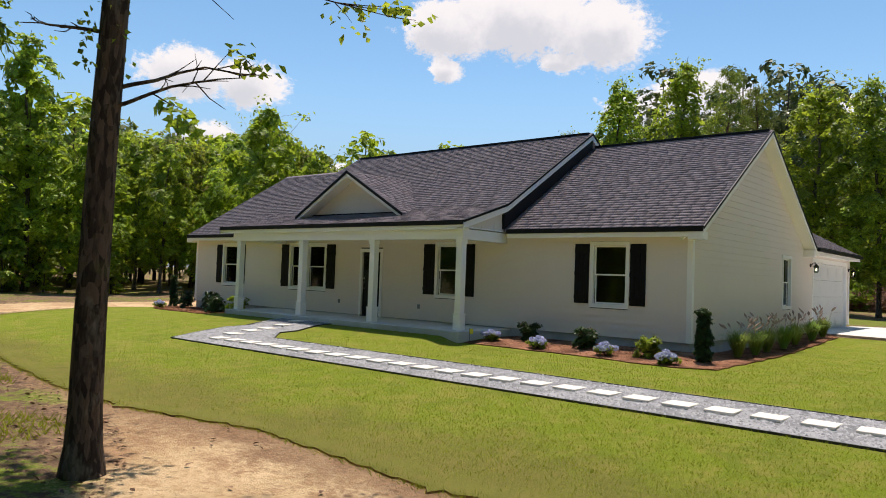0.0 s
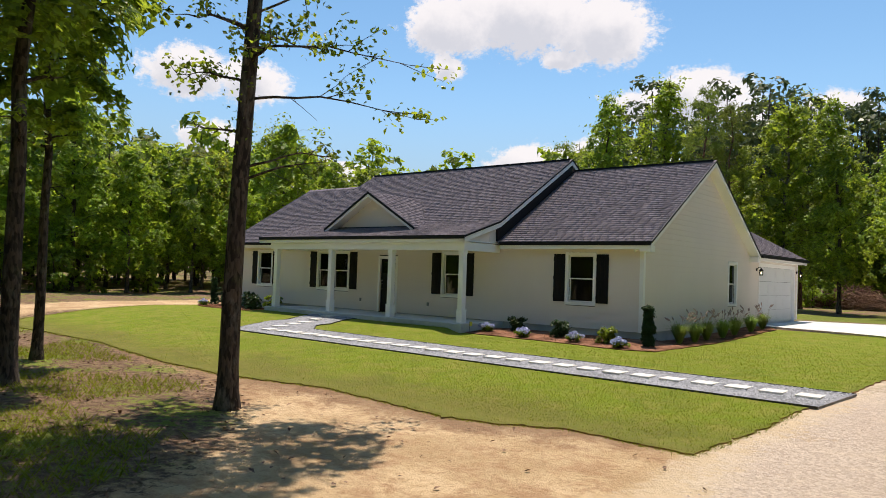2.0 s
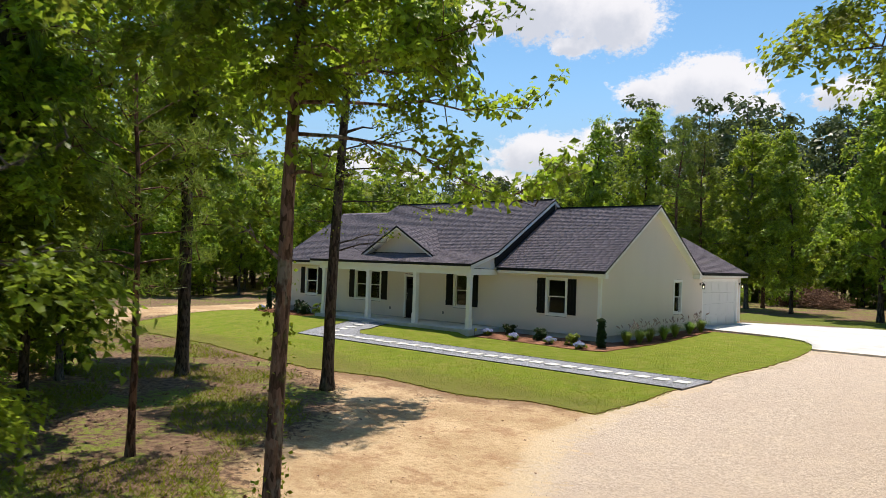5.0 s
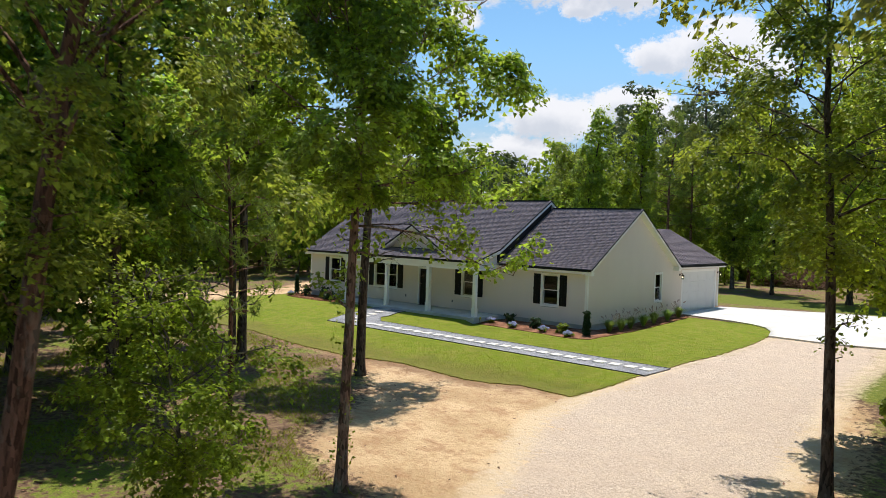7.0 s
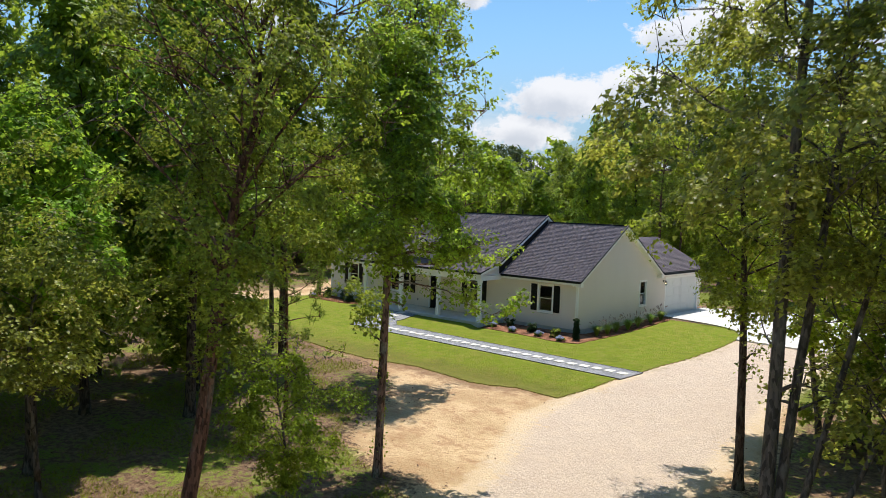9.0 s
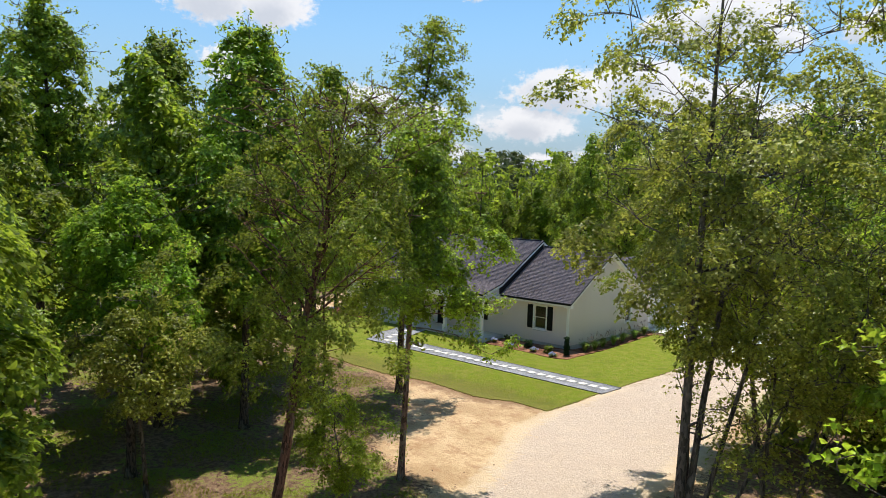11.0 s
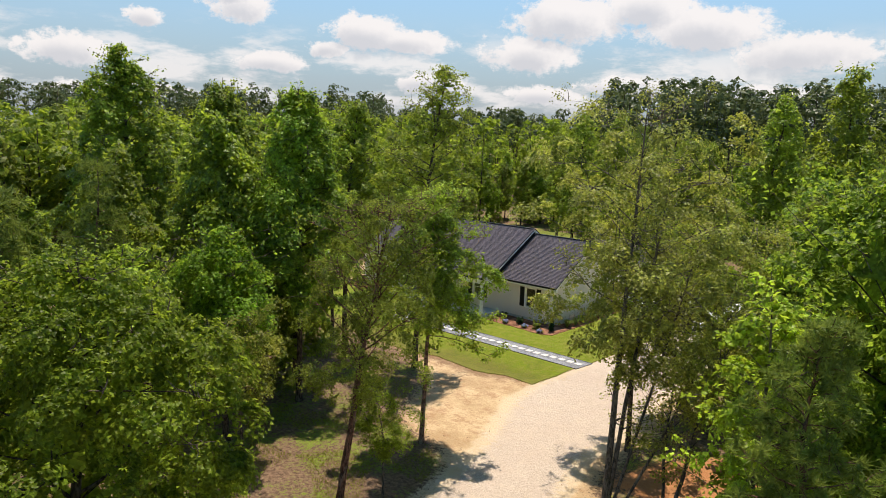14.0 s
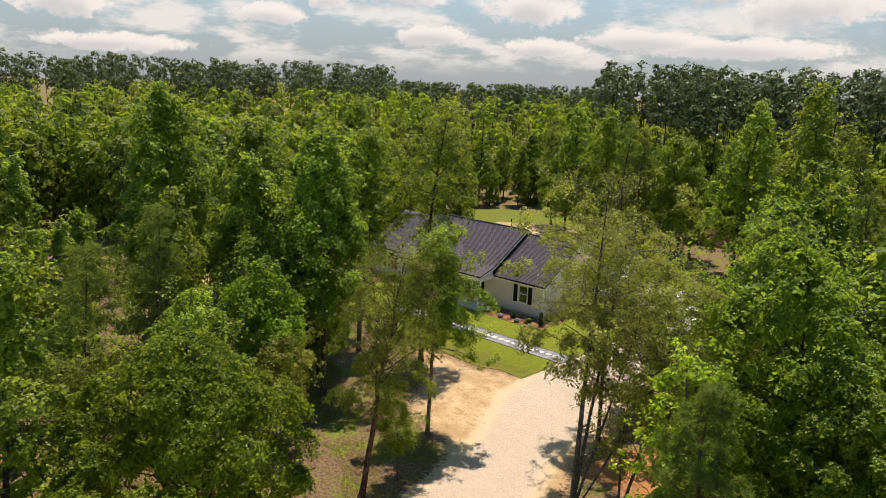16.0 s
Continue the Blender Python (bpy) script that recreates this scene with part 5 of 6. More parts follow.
    v1, f1 = tubes_np(wood, 9 if fine else 6)
    v2, f2 = tubes_np(thin, 4 if fine else 3)
    vw, fw = np.concatenate([v1, v2]), np.concatenate([f1, f2 + len(v1)])
    tips = np.array(tips)
    if needles:
        vl, fl = needles_np(rng, tips, size, spread, each, width)
    else:
        vl, fl = leaves_np(rng, tips, size, spread, each, up, slim)
    if cloud:
        vc = np.concatenate(cloud)
        fc = np.arange(len(vc)).reshape(-1, 3)
        vl, fl = np.concatenate([vc, vl]), [fc, fl + len(vc)]
    return vw, fw, vl, fl


def tree(kind, at, label, category, bark, leaf, turn=0.0, scale=1.0, group="", **shape):
    vw, fw, vl, fl = grow(leaf=None, **shape)
    z = float(ground_z(at[0], at[1]))
    t = thing(kind, (0, 0, 0), label, category, group)
    trunk = part("trunk", mesh_np("trunk", vw, fw, bark), None, t)
    trunk.data.polygons.foreach_set("use_smooth", np.ones(len(trunk.data.polygons), bool))
    part("crown", mesh_np("crown", vl, fl, leaf), None, t)
    t.matrix_basis = pose(at[0], at[1], z, 0, 0, turn) @ Matrix.Scale(scale, 4)
    return t


GUM = dict(base=5.0, radius=2.3, trunk_r=0.16, shape=crown_gum, limbs=44, twigs=6, each=10, size=0.15, spread=0.24, rise=0.5)


def full(lobes, sprays, per, size=0.2, lobe_r=0.9, spray_r=0.3, **more):
    return dict(lobes=lobes, sprays=sprays, per=per, size=size, lobe_r=lobe_r, spray_r=spray_r, **more)


# the trees along the drive
tree("sweetgum_tree", (6.75, -20.75), "slender sweetgum tree with a vine-hung trunk beside the sandy drive", "tree", BARK_GUM, LEAF_GUM, seed=11, leafy=4, height=12.2, lean=(0.04, -0.02), low_limbs=3, extra=((5.3, 38, 3.5, 4, 0.75), (5.7, 58, 3.2, 6, 0.75), (6.0, 20, 2.8, 12, 0.7)),
     fill=full(60, 13, 44, 0.105, 0.7, 0.27, core=30, core_size=0.25, base=6.0, radius=2.7, lump=0.4), **{**GUM, "base": 5.3, "limbs": 46, "trunk_r": 0.125, "radius": 2.8, "each": 9, "size": 0.12})
tree("sweetgum_tree", (-1.4, -12.95), "tall sweetgum tree with a dark straight trunk beside the lawn", "tree", BARK_GREY, LEAF_GUM, seed=12, height=18.5, low_limbs=6, wobble=0.05, lean=(0.05, 0.05), bow=2.6, extra=((5.3, 38, 2.7, 4, 0.65), (4.1, 50, 1.6, 20, 0.2), (3.9, 30, 1.5, 8, 0.0), (5.6, 205, 1.6, 15, 0.7), (6.2, 60, 3.0, 12, 0.8), (6.8, 10, 2.8, 10, 0.8), (7.4, 330, 2.6, 15, 0.8), (6.5, 120, 2.2, 20, 0.8), (4.7, 230, 0.9, 10, 0.0)),
     fill=full(44, 10, 20, 0.155, 0.8, 0.33, core=30, core_size=0.4, lump=0.3, radius=2.9), **{**GUM, "base": 9.0, "trunk_r": 0.18, "radius": 2.8, "limbs": 50, "each": 9, "size": 0.115})
tree("sweetgum_tree", (-6.0, -14.8), "tall sweetgum tree with a narrow crown at the wood's edge", "tree", BARK_GREY, LEAF_GUM, seed=13, height=16.5, low_limbs=4, fill=full(40, 9, 22, 0.2, 0.8, 0.33, core=110, core_size=0.6), **{**GUM, "base": 7.0, "trunk_r": 0.19, "radius": 2.4, "each": 6})
tree("sweetgum_tree", (-9.6, -12.9), "slim dark-trunked tree at the wood's edge", "tree", BARK_GREY, LEAF_DEEP, seed=14, height=14.0, low_limbs=3, fill=full(36, 9, 22, 0.2, 0.8, 0.33, core=110, core_size=0.6), **{**GUM, "base": 6.0, "trunk_r": 0.13, "radius": 2.2, "each": 6})
tree("sweetgum_tree", (-15.3, -24.7), "tall sweetgum tree with a pointed crown in the woods", "tree", BARK_GREY, LEAF_GUM, seed=15, height=19.2, fill=full(100, 11, 24, 0.2, 1.0, 0.36, radius=3.6, core=320, core_size=0.85), **{**GUM, "radius": 3.3, "trunk_r": 0.24, "limbs": 50, "each": 4})
tree("sweetgum_tree", (-9.2, -21.6), "tall sweetgum tree with a pointed crown in the woods", "tree", BARK_GREY, LEAF_GUM, seed=16, height=17.2, fill=full(92, 11, 24, 0.19, 0.95, 0.34, radius=3.4, core=300, core_size=0.8), **{**GUM, "radius": 3.0, "trunk_r": 0.2, "limbs": 46, "each": 4})
tree("sweetgum_tree", (-1.5, -21.7), "tall sweetgum tree with a narrow pointed crown in the woods", "tree", BARK_GREY, LEAF_GUM, seed=17, height=16.8, fill=full(86, 11, 24, 0.18, 0.9, 0.33, radius=3.1, core=280, core_size=0.75), **{**GUM, "radius": 2.7, "trunk_r": 0.18, "each": 4})
tree("water_oak_tree", (9.3, -28.0), "leaning water oak with a reddish trunk and fine olive leaves", "tree", BARK_PINE, LEAF_OAK, seed=18, height=11.9, base=5.0, radius=2.2, trunk_r=0.16, shape=crown_round, limbs=46, twigs=9, each=8,
     size=0.075, spread=0.26, inner=0.35, rise=0.8, lean=(0.07, 0.065), bow=0.75, low_limbs=3, fill=full(46, 12, 46, 0.07, 0.7, 0.22, core=0, lump=0.5, base=4.9, radius=2.6))
tree("water_oak_tree", (17.05, -21.8), "large multi-stemmed water oak with airy olive foliage beside the drive", "tree", BARK_OAK, LEAF_OLIVE, seed=19, height=15.9, base=6.5, radius=3.0, trunk_r=0.125, shape=crown_fan, limbs=24, twigs=8, each=11,
     size=0.08, spread=0.32, inner=0.45, rise=0.6, stem_list=((0.015, 0.035, 1.0, 1.15, 1.2), (0.075, 0.075, 0.86, 0.85, 1.1), (0.17, 0.155, 0.72, 0.62, 1.0), (0.33, 0.26, 0.55, 0.5, 0.9)), low_limbs=2, wobble=0.035,
     fill=full(34, 12, 34, 0.098, 0.75, 0.27, core=0, lump=0.5, base=6.6, radius=3.7))
tree("slender_oak_tree", (14.03, -14.3), "slender oak with a dark bare lower trunk beside the drive", "tree", BARK_GREY, LEAF_GUM, seed=20, height=12.5, base=4.6, radius=2.9, trunk_r=0.13, shape=crown_round, limbs=30, twigs=6, each=8, size=0.11, spread=0.27, low_limbs=2, lean=(-0.05, 0.04), wobble=0.05, fill=full(46, 12, 44, 0.092, 0.7, 0.26, core=0, base=4.9, radius=2.7, lump=0.4))
tree("broadleaf_tree", (12.2, -38.5), "broad round-crowned tree with dense mid-green leaves", "tree", BARK_GREY, LEAF_DEEP, seed=21, height=11.6, base=2.6, radius=2.7, trunk_r=0.2, shape=crown_round, limbs=50, twigs=6, each=3, size=0.14, spread=0.30, rise=0.5, inner=0.75, lobe=0.2,
     fill=full(92, 16, 44, 0.115, 0.9, 0.28, core=380, core_size=0.7, lump=0.22, radius=4.1))
tree("pine_tree", (25.2, -27.6), "young loblolly pine with long green needles", "pine", BARK_PINE, LEAF_PINE, seed=22, height=11.0, base=1.5, radius=2.8, trunk_r=0.13, shape=lambda t: np.clip(1.0 - 0.93 * t, 0.05, 1), limbs=76, twigs=8, each=22, size=0.28, spread=0.04, rise=0.35, needles=True, width=0.032)
tree("young_maple_tree", (23.5, -25.5), "young maple with bright lime-green leaves", "tree", BARK_OAK, LEAF_LIME, seed=23, height=11.4, base=2.6, radius=1.9, trunk_r=0.1, shape=crown_gum, limbs=26, twigs=5, each=6, size=0.17, spread=0.28, rise=0.6, fill=full(22, 9, 18, 0.19, 0.6, 0.3, core=20, core_size=0.4, lump=0.4))
tree("broadleaf_tree", (0.3, -27.2), "round-crowned green tree on a bare dark trunk", "tree", BARK_GREY, LEAF_DEEP, seed=28, height=10.0, base=3.9, radius=2.5, trunk_r=0.17, shape=crown_round, limbs=30, twigs=3, each=4, size=0.16, spread=0.3, rise=0.5, fill=full(50, 11, 26, 0.15, 0.85, 0.3, core=160, core_size=0.6))
tree("water_oak_tree", (2.9, -27.9), "small oak with yellowish leaves on a thin bare stem", "tree", BARK_OAK, LEAF_OLIVE, seed=29, height=6.6, base=3.0, radius=1.9, trunk_r=0.08, shape=crown_round, limbs=22, twigs=4, each=4, size=0.12, spread=0.3, rise=0.6, fill=full(30, 10, 24, 0.11, 0.6, 0.26, core=40, core_size=0.35))
tree("pine_tree", (1.8, -20.2), "thin young pine with a bare reddish trunk", "pine", BARK_PINE, LEAF_PINE, seed=24, height=9.5, base=2.8, radius=1.9, trunk_r=0.075, shape=crown_pine, limbs=44, twigs=6, each=16, size=0.24, spread=0.05, rise=0.4, needles=True, width=0.022)
tree("young_maple_tree", (14.6, -9.0), "young maple with light green leaves leaning over the drive", "tree", BARK_OAK, LEAF_LIME, seed=25, height=10.0, base=3.4, radius=2.3, trunk_r=0.11, shape=crown_round, limbs=30, twigs=6, each=6, size=0.15, spread=0.28, rise=0.6, lean=(-0.13, -0.02), fill=full(38, 11, 26, 0.14, 0.7, 0.28, core=30, core_size=0.35))
tree("water_oak_tree", (18.7, -20.2), "low water oak with arching stems and olive leaves beside the drive", "tree", BARK_OAK, LEAF_OLIVE, seed=26, height=8.6, base=2.6, radius=1.9, trunk_r=0.09, shape=crown_round, limbs=24, twigs=6, each=6, size=0.1, spread=0.28, rise=0.7, stems=2, stem_spread=0.7, lean=(0.1, 0.05), fill=full(10, 8, 24, 0.085, 0.55, 0.26, core=0, lump=0.4))
tree("water_oak_tree", (9.2, -25.5), "small bushy water oak with fine glossy leaves beside the drive", "tree", BARK_OAK, LEAF_DEEP, seed=27, height=4.6, base=1.9, radius=0.95, trunk_r=0.045, shape=crown_round, limbs=26, twigs=5, each=5, size=0.06, spread=0.18, rise=0.7, fill=full(26, 11, 40, 0.058, 0.42, 0.17, core=0, lump=0.4, radius=1.1))

# kinds that stand in number in the woods
KINDS = [
    ("sweetgum_tree", "sweetgum tree with a pointed green crown in the woods", BARK_GREY, LEAF_GUM, 15.0, dict(base=2.2, radius=3.0, trunk_r=0.17, shape=crown_gum)),
    ("sweetgum_tree", "narrow sweetgum tree in the woods", BARK_GREY, LEAF_GUM, 13.0, dict(base=2.0, radius=2.5, trunk_r=0.14, shape=crown_gum)),
    ("broadleaf_tree", "round-crowned broadleaf tree in the woods", BARK_GREY, LEAF_DEEP, 11.0, dict(base=1.6, radius=2.9, trunk_r=0.16, shape=crown_round)),
    ("broadleaf_tree", "broadleaf tree with a loose crown in the woods", BARK_OAK, LEAF_GUM, 13.0, dict(base=2.2, radius=2.7, trunk_r=0.16, shape=crown_round)),
    ("water_oak_tree", "water oak with fine olive foliage in the woods", BARK_OAK, LEAF_OAK, 12.0, dict(base=2.2, radius=2.5, trunk_r=0.15, shape=crown_airy)),
    ("pine_tree", "loblolly pine with long needles in the woods", BARK_PINE, LEAF_PINE, 15.0, dict(base=5.0, radius=2.2, trunk_r=0.16, shape=crown_pine, rise=0.35)),
    ("pine_tree", "young bushy pine in the woods", BARK_PINE, LEAF_PINE, 9.0, dict(base=1.0, radius=2.0, trunk_r=0.11, shape=crown_pine, rise=0.4)),
    ("understorey_shrub", "leafy understorey shrub at the wood's edge", BARK_GREY, LEAF_GUM, 3.6, dict(base=0.1, radius=1.5, trunk_r=0.05, shape=crown_round)),
]


def kind_shape(i, near):
    """How finely a kind is built: finer in the stretch of woods along the drive."""
    kw = dict(KINDS[i][5])
    if "pine" in KINDS[i][0]:
        return {**kw, **(dict(limbs=56, twigs=5, each=13, size=0.42, width=0.035) if near else dict(limbs=40, twigs=4, each=9, size=0.55, width=0.07)), "spread": 0.1, "needles": True}
    if i == 7:
        return {**kw, **dict(limbs=8, twigs=2, each=2, size=0.2, spread=0.3, fill=full(11, 6, 11, 0.24, 0.5, 0.26, core=30, core_size=0.5))}
    fine_leaf = 0.13 if i == 4 else 0.185
    if near:
        return {**kw, **dict(limbs=26, twigs=2, each=3, size=fine_leaf, spread=0.35, fill=full(54, 9, 23, fine_leaf, 0.9, 0.34, core=170, core_size=0.8, lump=0.28))}
    return {**kw, **dict(limbs=14, twigs=2, each=2, size=0.3, spread=0.35, fill=full(36, 7, 13, 0.28 if i == 4 else 0.33, 0.95, 0.42, core=120, core_size=1.0, lump=0.28))}


LOOK = [[[grow(leaf=None, seed=100 + i * 7 + j, height=KINDS[i][4], fine=False, **kind_shape(i, near)) for j in range(2)] for near in (False, True)] for i in range(len(KINDS))]
rng = random.Random(8)
CLEAR = [(-33, -15), (-22, -13.5), (-10, -11.5), (-4, -13), (0.5, -15.5), (3.5, -20.5), (8.5, -23), (11.2, -31), (17, -43), (26, -62), (50, -62), (36, -46), (27, -35), (19, -25.5), (15.3, -14), (13.8, -5), (17, 4), (14.5, 26),
         (5, 38), (2.5, 47), (-6, 48), (-7.5, 29), (-12, 30), (-20, 39), (-29, 47), (-40, 42), (-32, 22), (-31, 4), (-36, -4), (-36, -11)]
MESHES = {}


def path_gap(x, y):
    """Distance to the line along which the drive is filmed from above."""
    ax, ay, bx, by = 6.5, -16.5, 34.0, -50.0
    t = min(max(((x - ax) * (bx - ax) + (y - ay) * (by - ay)) / ((bx - ax) ** 2 + (by - ay) ** 2), 0), 1)
    return math.hypot(x - ax - t * (bx - ax), y - ay - t * (by - ay))


def forest_tree(k, j, x, y, s, turn, tilt=0.0, finer=False):
    nm, lb, bark, leaf, H, kw = KINDS[k]
    j, near = j % 2, finer or path_gap(x, y) < 19
    if (k, near, j) not in MESHES:
        vw, fw, vl, fl = LOOK[k][near][j]
        MESHES[k, near, j] = (mesh_np("trunk", vw, fw, bark), mesh_np("crown", vl, fl, leaf))
    t = new(nm)
    tagged(t, lb, "pine" if "pine" in nm else "shrub" if "shrub" in nm else "tree", "trees of the woods")
    t.matrix_basis = pose(x, y, float(ground_z(x, y)), tilt, 0, turn) @ Matrix.Scale(s, 4)
    for nm2, me in zip(("trunk", "crown"), MESHES[k, near, j]):
        part(nm2, me, None, t)
    return t


# trees that stand out behind and beside the house
for k, x, y, H in ((0, -19.6, 33.0, 17.0), (0, -13.9, 32.4, 17.0), (5, -10.0, 30.0, 15.4), (0, -1.5, 31.3, 13.9), (3, -54.9, 26.6, 16.6), (5, -8.6, 31.5, 14.4), (3, -5.5, 33.5, 14.5), (4, -24.5, 37.0, 14.0), (1, 6.6, 36.0, 13.0), (5, -5.0, 36.0, 14.0), (5, 4.4, 45.0, 15.0), (3, -1.0, 52.0, 14.0), (2, -5.5, 51.0, 12.0), (0, 12.6, 24.3, 20.6), (0, 4.9, 27.8, 18.6)):
    forest_tree(k, 0, x, y, H / KINDS[k][4], rng.uniform(0, 360), 0.0, True)
# trees that stand out in the woods beside the drive
for k, x, y, H in ((0, 8.5, -42.5, 14.6), (6, 1.0, -36.5, 12.0), (5, -3.5, -31.5, 13.0), (3, 3.6, -33.5, 10.5), (1, -6.0, -29.5, 13.5), (2, -4.5, -19.8, 9.5), (4, -7.5, -17.8, 9.0), (5, -12.0, -17.5, 12.0), (2, 30.5, -17.0, 11.0), (3, 26.0, -11.0, 12.0), (2, 21.0, -6.0, 11.0), (2, 16.3, -6.5, 8.6), (3, 17.7, -2.3, 9.6), (2, 18.6, -9.5, 8.6), (4, 21.5, -15.5, 9.0), (2, 19.2, -1.5, 9.5), (3, 16.4, 3.0, 12.0), (2, 15.9, 8.5, 12.5), (0, 16.2, 14.0, 14.0), (3, 15.6, 20.0, 13.0), (2, 22.5, -11.0, 10.0), (3, 18.8, 3.5, 10.5), (1, -4.0, -24.1, 15.3), (2, 24.6, -16.8, 13.6), (2, 21.2, -7.6, 12.5), (3, 27.4, -19.6, 10.5)):
    forest_tree(k, 1, x, y, H / KINDS[k][4], rng.uniform(0, 360))
placed = [(6.75, -20.75), (-1.4, -12.95), (9.3, -28.0), (17.05, -21.8), (14, -14.3), (13.2, -38.2), (25.2, -27.6), (23, -25), (-15.3, -24.7), (-9.2, -21.6), (-1.5, -21.7), (-6.0, -14.8), (-9.6, -12.9), (1.8, -20.2),
          (-4.5, -19.8), (-0.5, -25.0), (-7.5, -17.8), (-12, -17.5), (8.5, -42.5), (1, -36.5), (-3.5, -31.5), (3.6, -33.5), (-6, -29.5), (30.5, -17), (26, -11), (21, -6), (16.3, -6.5), (17.7, -2.3), (18.6, -9.5), (21.5, -15.5), (19.2, -1.5), (22.5, -11), (18.8, 3.5), (-4, -24.1), (0.3, -27.2), (2.9, -27.9), (24.6, -16.8), (21.2, -7.6), (27.4, -19.6), (12.6, 24.3), (4.9, 27.8)]


def clear_by(x, y):
    return -float(inside_distance(np.array([x]), np.array([y]), CLEAR)[0])


def scatter(number, box, near, far, gap, kinds, sizes, aside=9.5):
    count = 0
    for _ in range(number * 60):
        x, y = rng.uniform(box[0], box[1]), rng.uniform(box[2], box[3])
        if not near < clear_by(x, y) < far or min(math.hypot(x - a, y - b) for a, b in placed) < gap:
            continue
        if path_gap(x, y) < aside or (-13 < x < 3 and -33 < y < -23):
            continue
        placed.append((x, y))
        forest_tree(rng.choice(kinds), rng.randrange(2), x, y, rng.uniform(*sizes), rng.uniform(0, 360), rng.uniform(-3, 3))
        count += 1
        if count == number:
            return


scatter(46, (-34, 12, -50, -12), 1.2, 40, 3.9, (1, 2, 3, 1, 4, 6, 0, 0), (0.5, 0.92), 14.5)
scatter(45, (14, 55, -40, 22), 1.5, 30, 3.2, (0, 1, 2, 2, 3, 4, 5), (0.7, 1.1))
scatter(120, (-75, 50, -12, 70), 0.8, 13, 2.7, (0, 1, 1, 1, 2, 2, 2, 3, 3, 5, 6, 6, 4), (0.6, 1.0))
# shrubs along the edge of the clearing
count = 0
while count < 125:
    x, y = rng.uniform(-70, 30), rng.uniform(-36, 56)
    if not 0.5 < clear_by(x, y) < 6.0 or (x > -5 and y < -12) or (y < -10 and rng.random() < 0.7):
        continue
    count += 1
    forest_tree(7, count, x, y, rng.uniform(0.4, 1.0), rng.uniform(0, 360))

# far woods, too many to count: simple stems and leaf clumps in one mesh for each sort
frng = np.random.default_rng(77)


def far_woods(name, label, spots, leaf, low, wide, shape, clumps, per, size, clump_r):
    """Crowns of leaf clumps on bare stems; low is where the crown begins, as a share of the height."""
    vs = []
    for x, y, H in spots:
        grid = (np.arange(clumps) + frng.random(clumps)) / clumps
        R = shape(grid) * H * wide * frng.uniform(0.75, 1.2)
        a = np.arange(clumps) * 2.39996 + frng.uniform(-0.7, 0.7, clumps)
        r = R * np.sqrt(frng.uniform(0.2, 1, clumps))
        bottom = low * frng.uniform(0.9, 1.1)
        c = np.stack([x + r * np.cos(a), y + r * np.sin(a), float(ground_z(x, y)) + (bottom + (0.97 - bottom) * grid) * H], 1)
        k = clumps * per
        d = frng.normal(0, 0.8, (k, 3)) + np.repeat(np.stack([np.cos(a), np.sin(a), np.full(clumps, 0.7)], 1), per, axis=0) * 0.6
        d /= np.linalg.norm(d, axis=1)[:, None]
        p = np.repeat(c, per, axis=0) + d * (clump_r * frng.uniform(0.55, 1.1, k))[:, None] * np.array([1, 1, 0.7])
        nrm = d + frng.normal(0, 0.4, (k, 3)) + np.array([0, 0, 0.5])
        nrm /= np.linalg.norm(nrm, axis=1)[:, None]
        t = np.cross(nrm, frng.normal(0, 1, (k, 3)))
        t /= np.linalg.norm(t, axis=1)[:, None]
        b = np.cross(nrm, t)
        s = (size * frng.uniform(0.6, 1.3, k))[:, None]
        vs.append(np.stack([p - t * s * 0.55 - b * s * 0.35, p + b * s * 0.6, p + t * s * 0.6 - b * s * 0.25], 1).reshape(-1, 3))
    v = np.concatenate(vs)
    tagged(new(name, mesh_np(name, v, np.arange(len(v)).reshape(-1, 3), leaf)), label, "woods", kind="stuff")


def far_stems(spots):
    lines = []
    for x, y, H in spots:
        z = float(ground_z(x, y))
        lines.append((np.array([(x, y, z), (x + frng.normal(0, 0.3), y, z + H * 0.92)]), np.array([0.17, 0.05])))
    v, f = tubes_np(lines, 4)
    tagged(new("far_tree_stems", mesh_np("far_tree_stems", v, f, BARK_GREY)), "thin grey-brown trunks of the far woods", "woods", kind="stuff")


broad, pines, deep, skyline = [], [], [], []
spots = [(float(x), float(y)) for x, y in placed]
for _ in range(5200):
    a, d = radians(frng.uniform(-4, 90)), math.sqrt(frng.uniform(30 ** 2, 122 ** 2))
    x, y = 30 - d * math.sin(a), -45 + d * math.cos(a)
    c = clear_by(x, y)
    if c < 11 or (y < -14 and c < 24) or min((x - p) ** 2 + (y - q) ** 2 for p, q in spots[-260:]) < 8.5:
        continue
    spots.append((x, y))
    u = frng.random()
    (broad if u < 0.55 else deep if u < 0.8 else pines).append((x, y, frng.uniform(9.5, 14.0) + min(3.5, max(0.0, c - 14) * 0.1)))
    if len(broad) + len(deep) + len(pines) > 620:
        break
for _ in range(360):
    a, d = radians(frng.uniform(-5, 92)), frng.uniform(112, 290)
    deep.append((30 - d * math.sin(a), -45 + d * math.cos(a), frng.uniform(14, 16.5) + 0.008 * d))
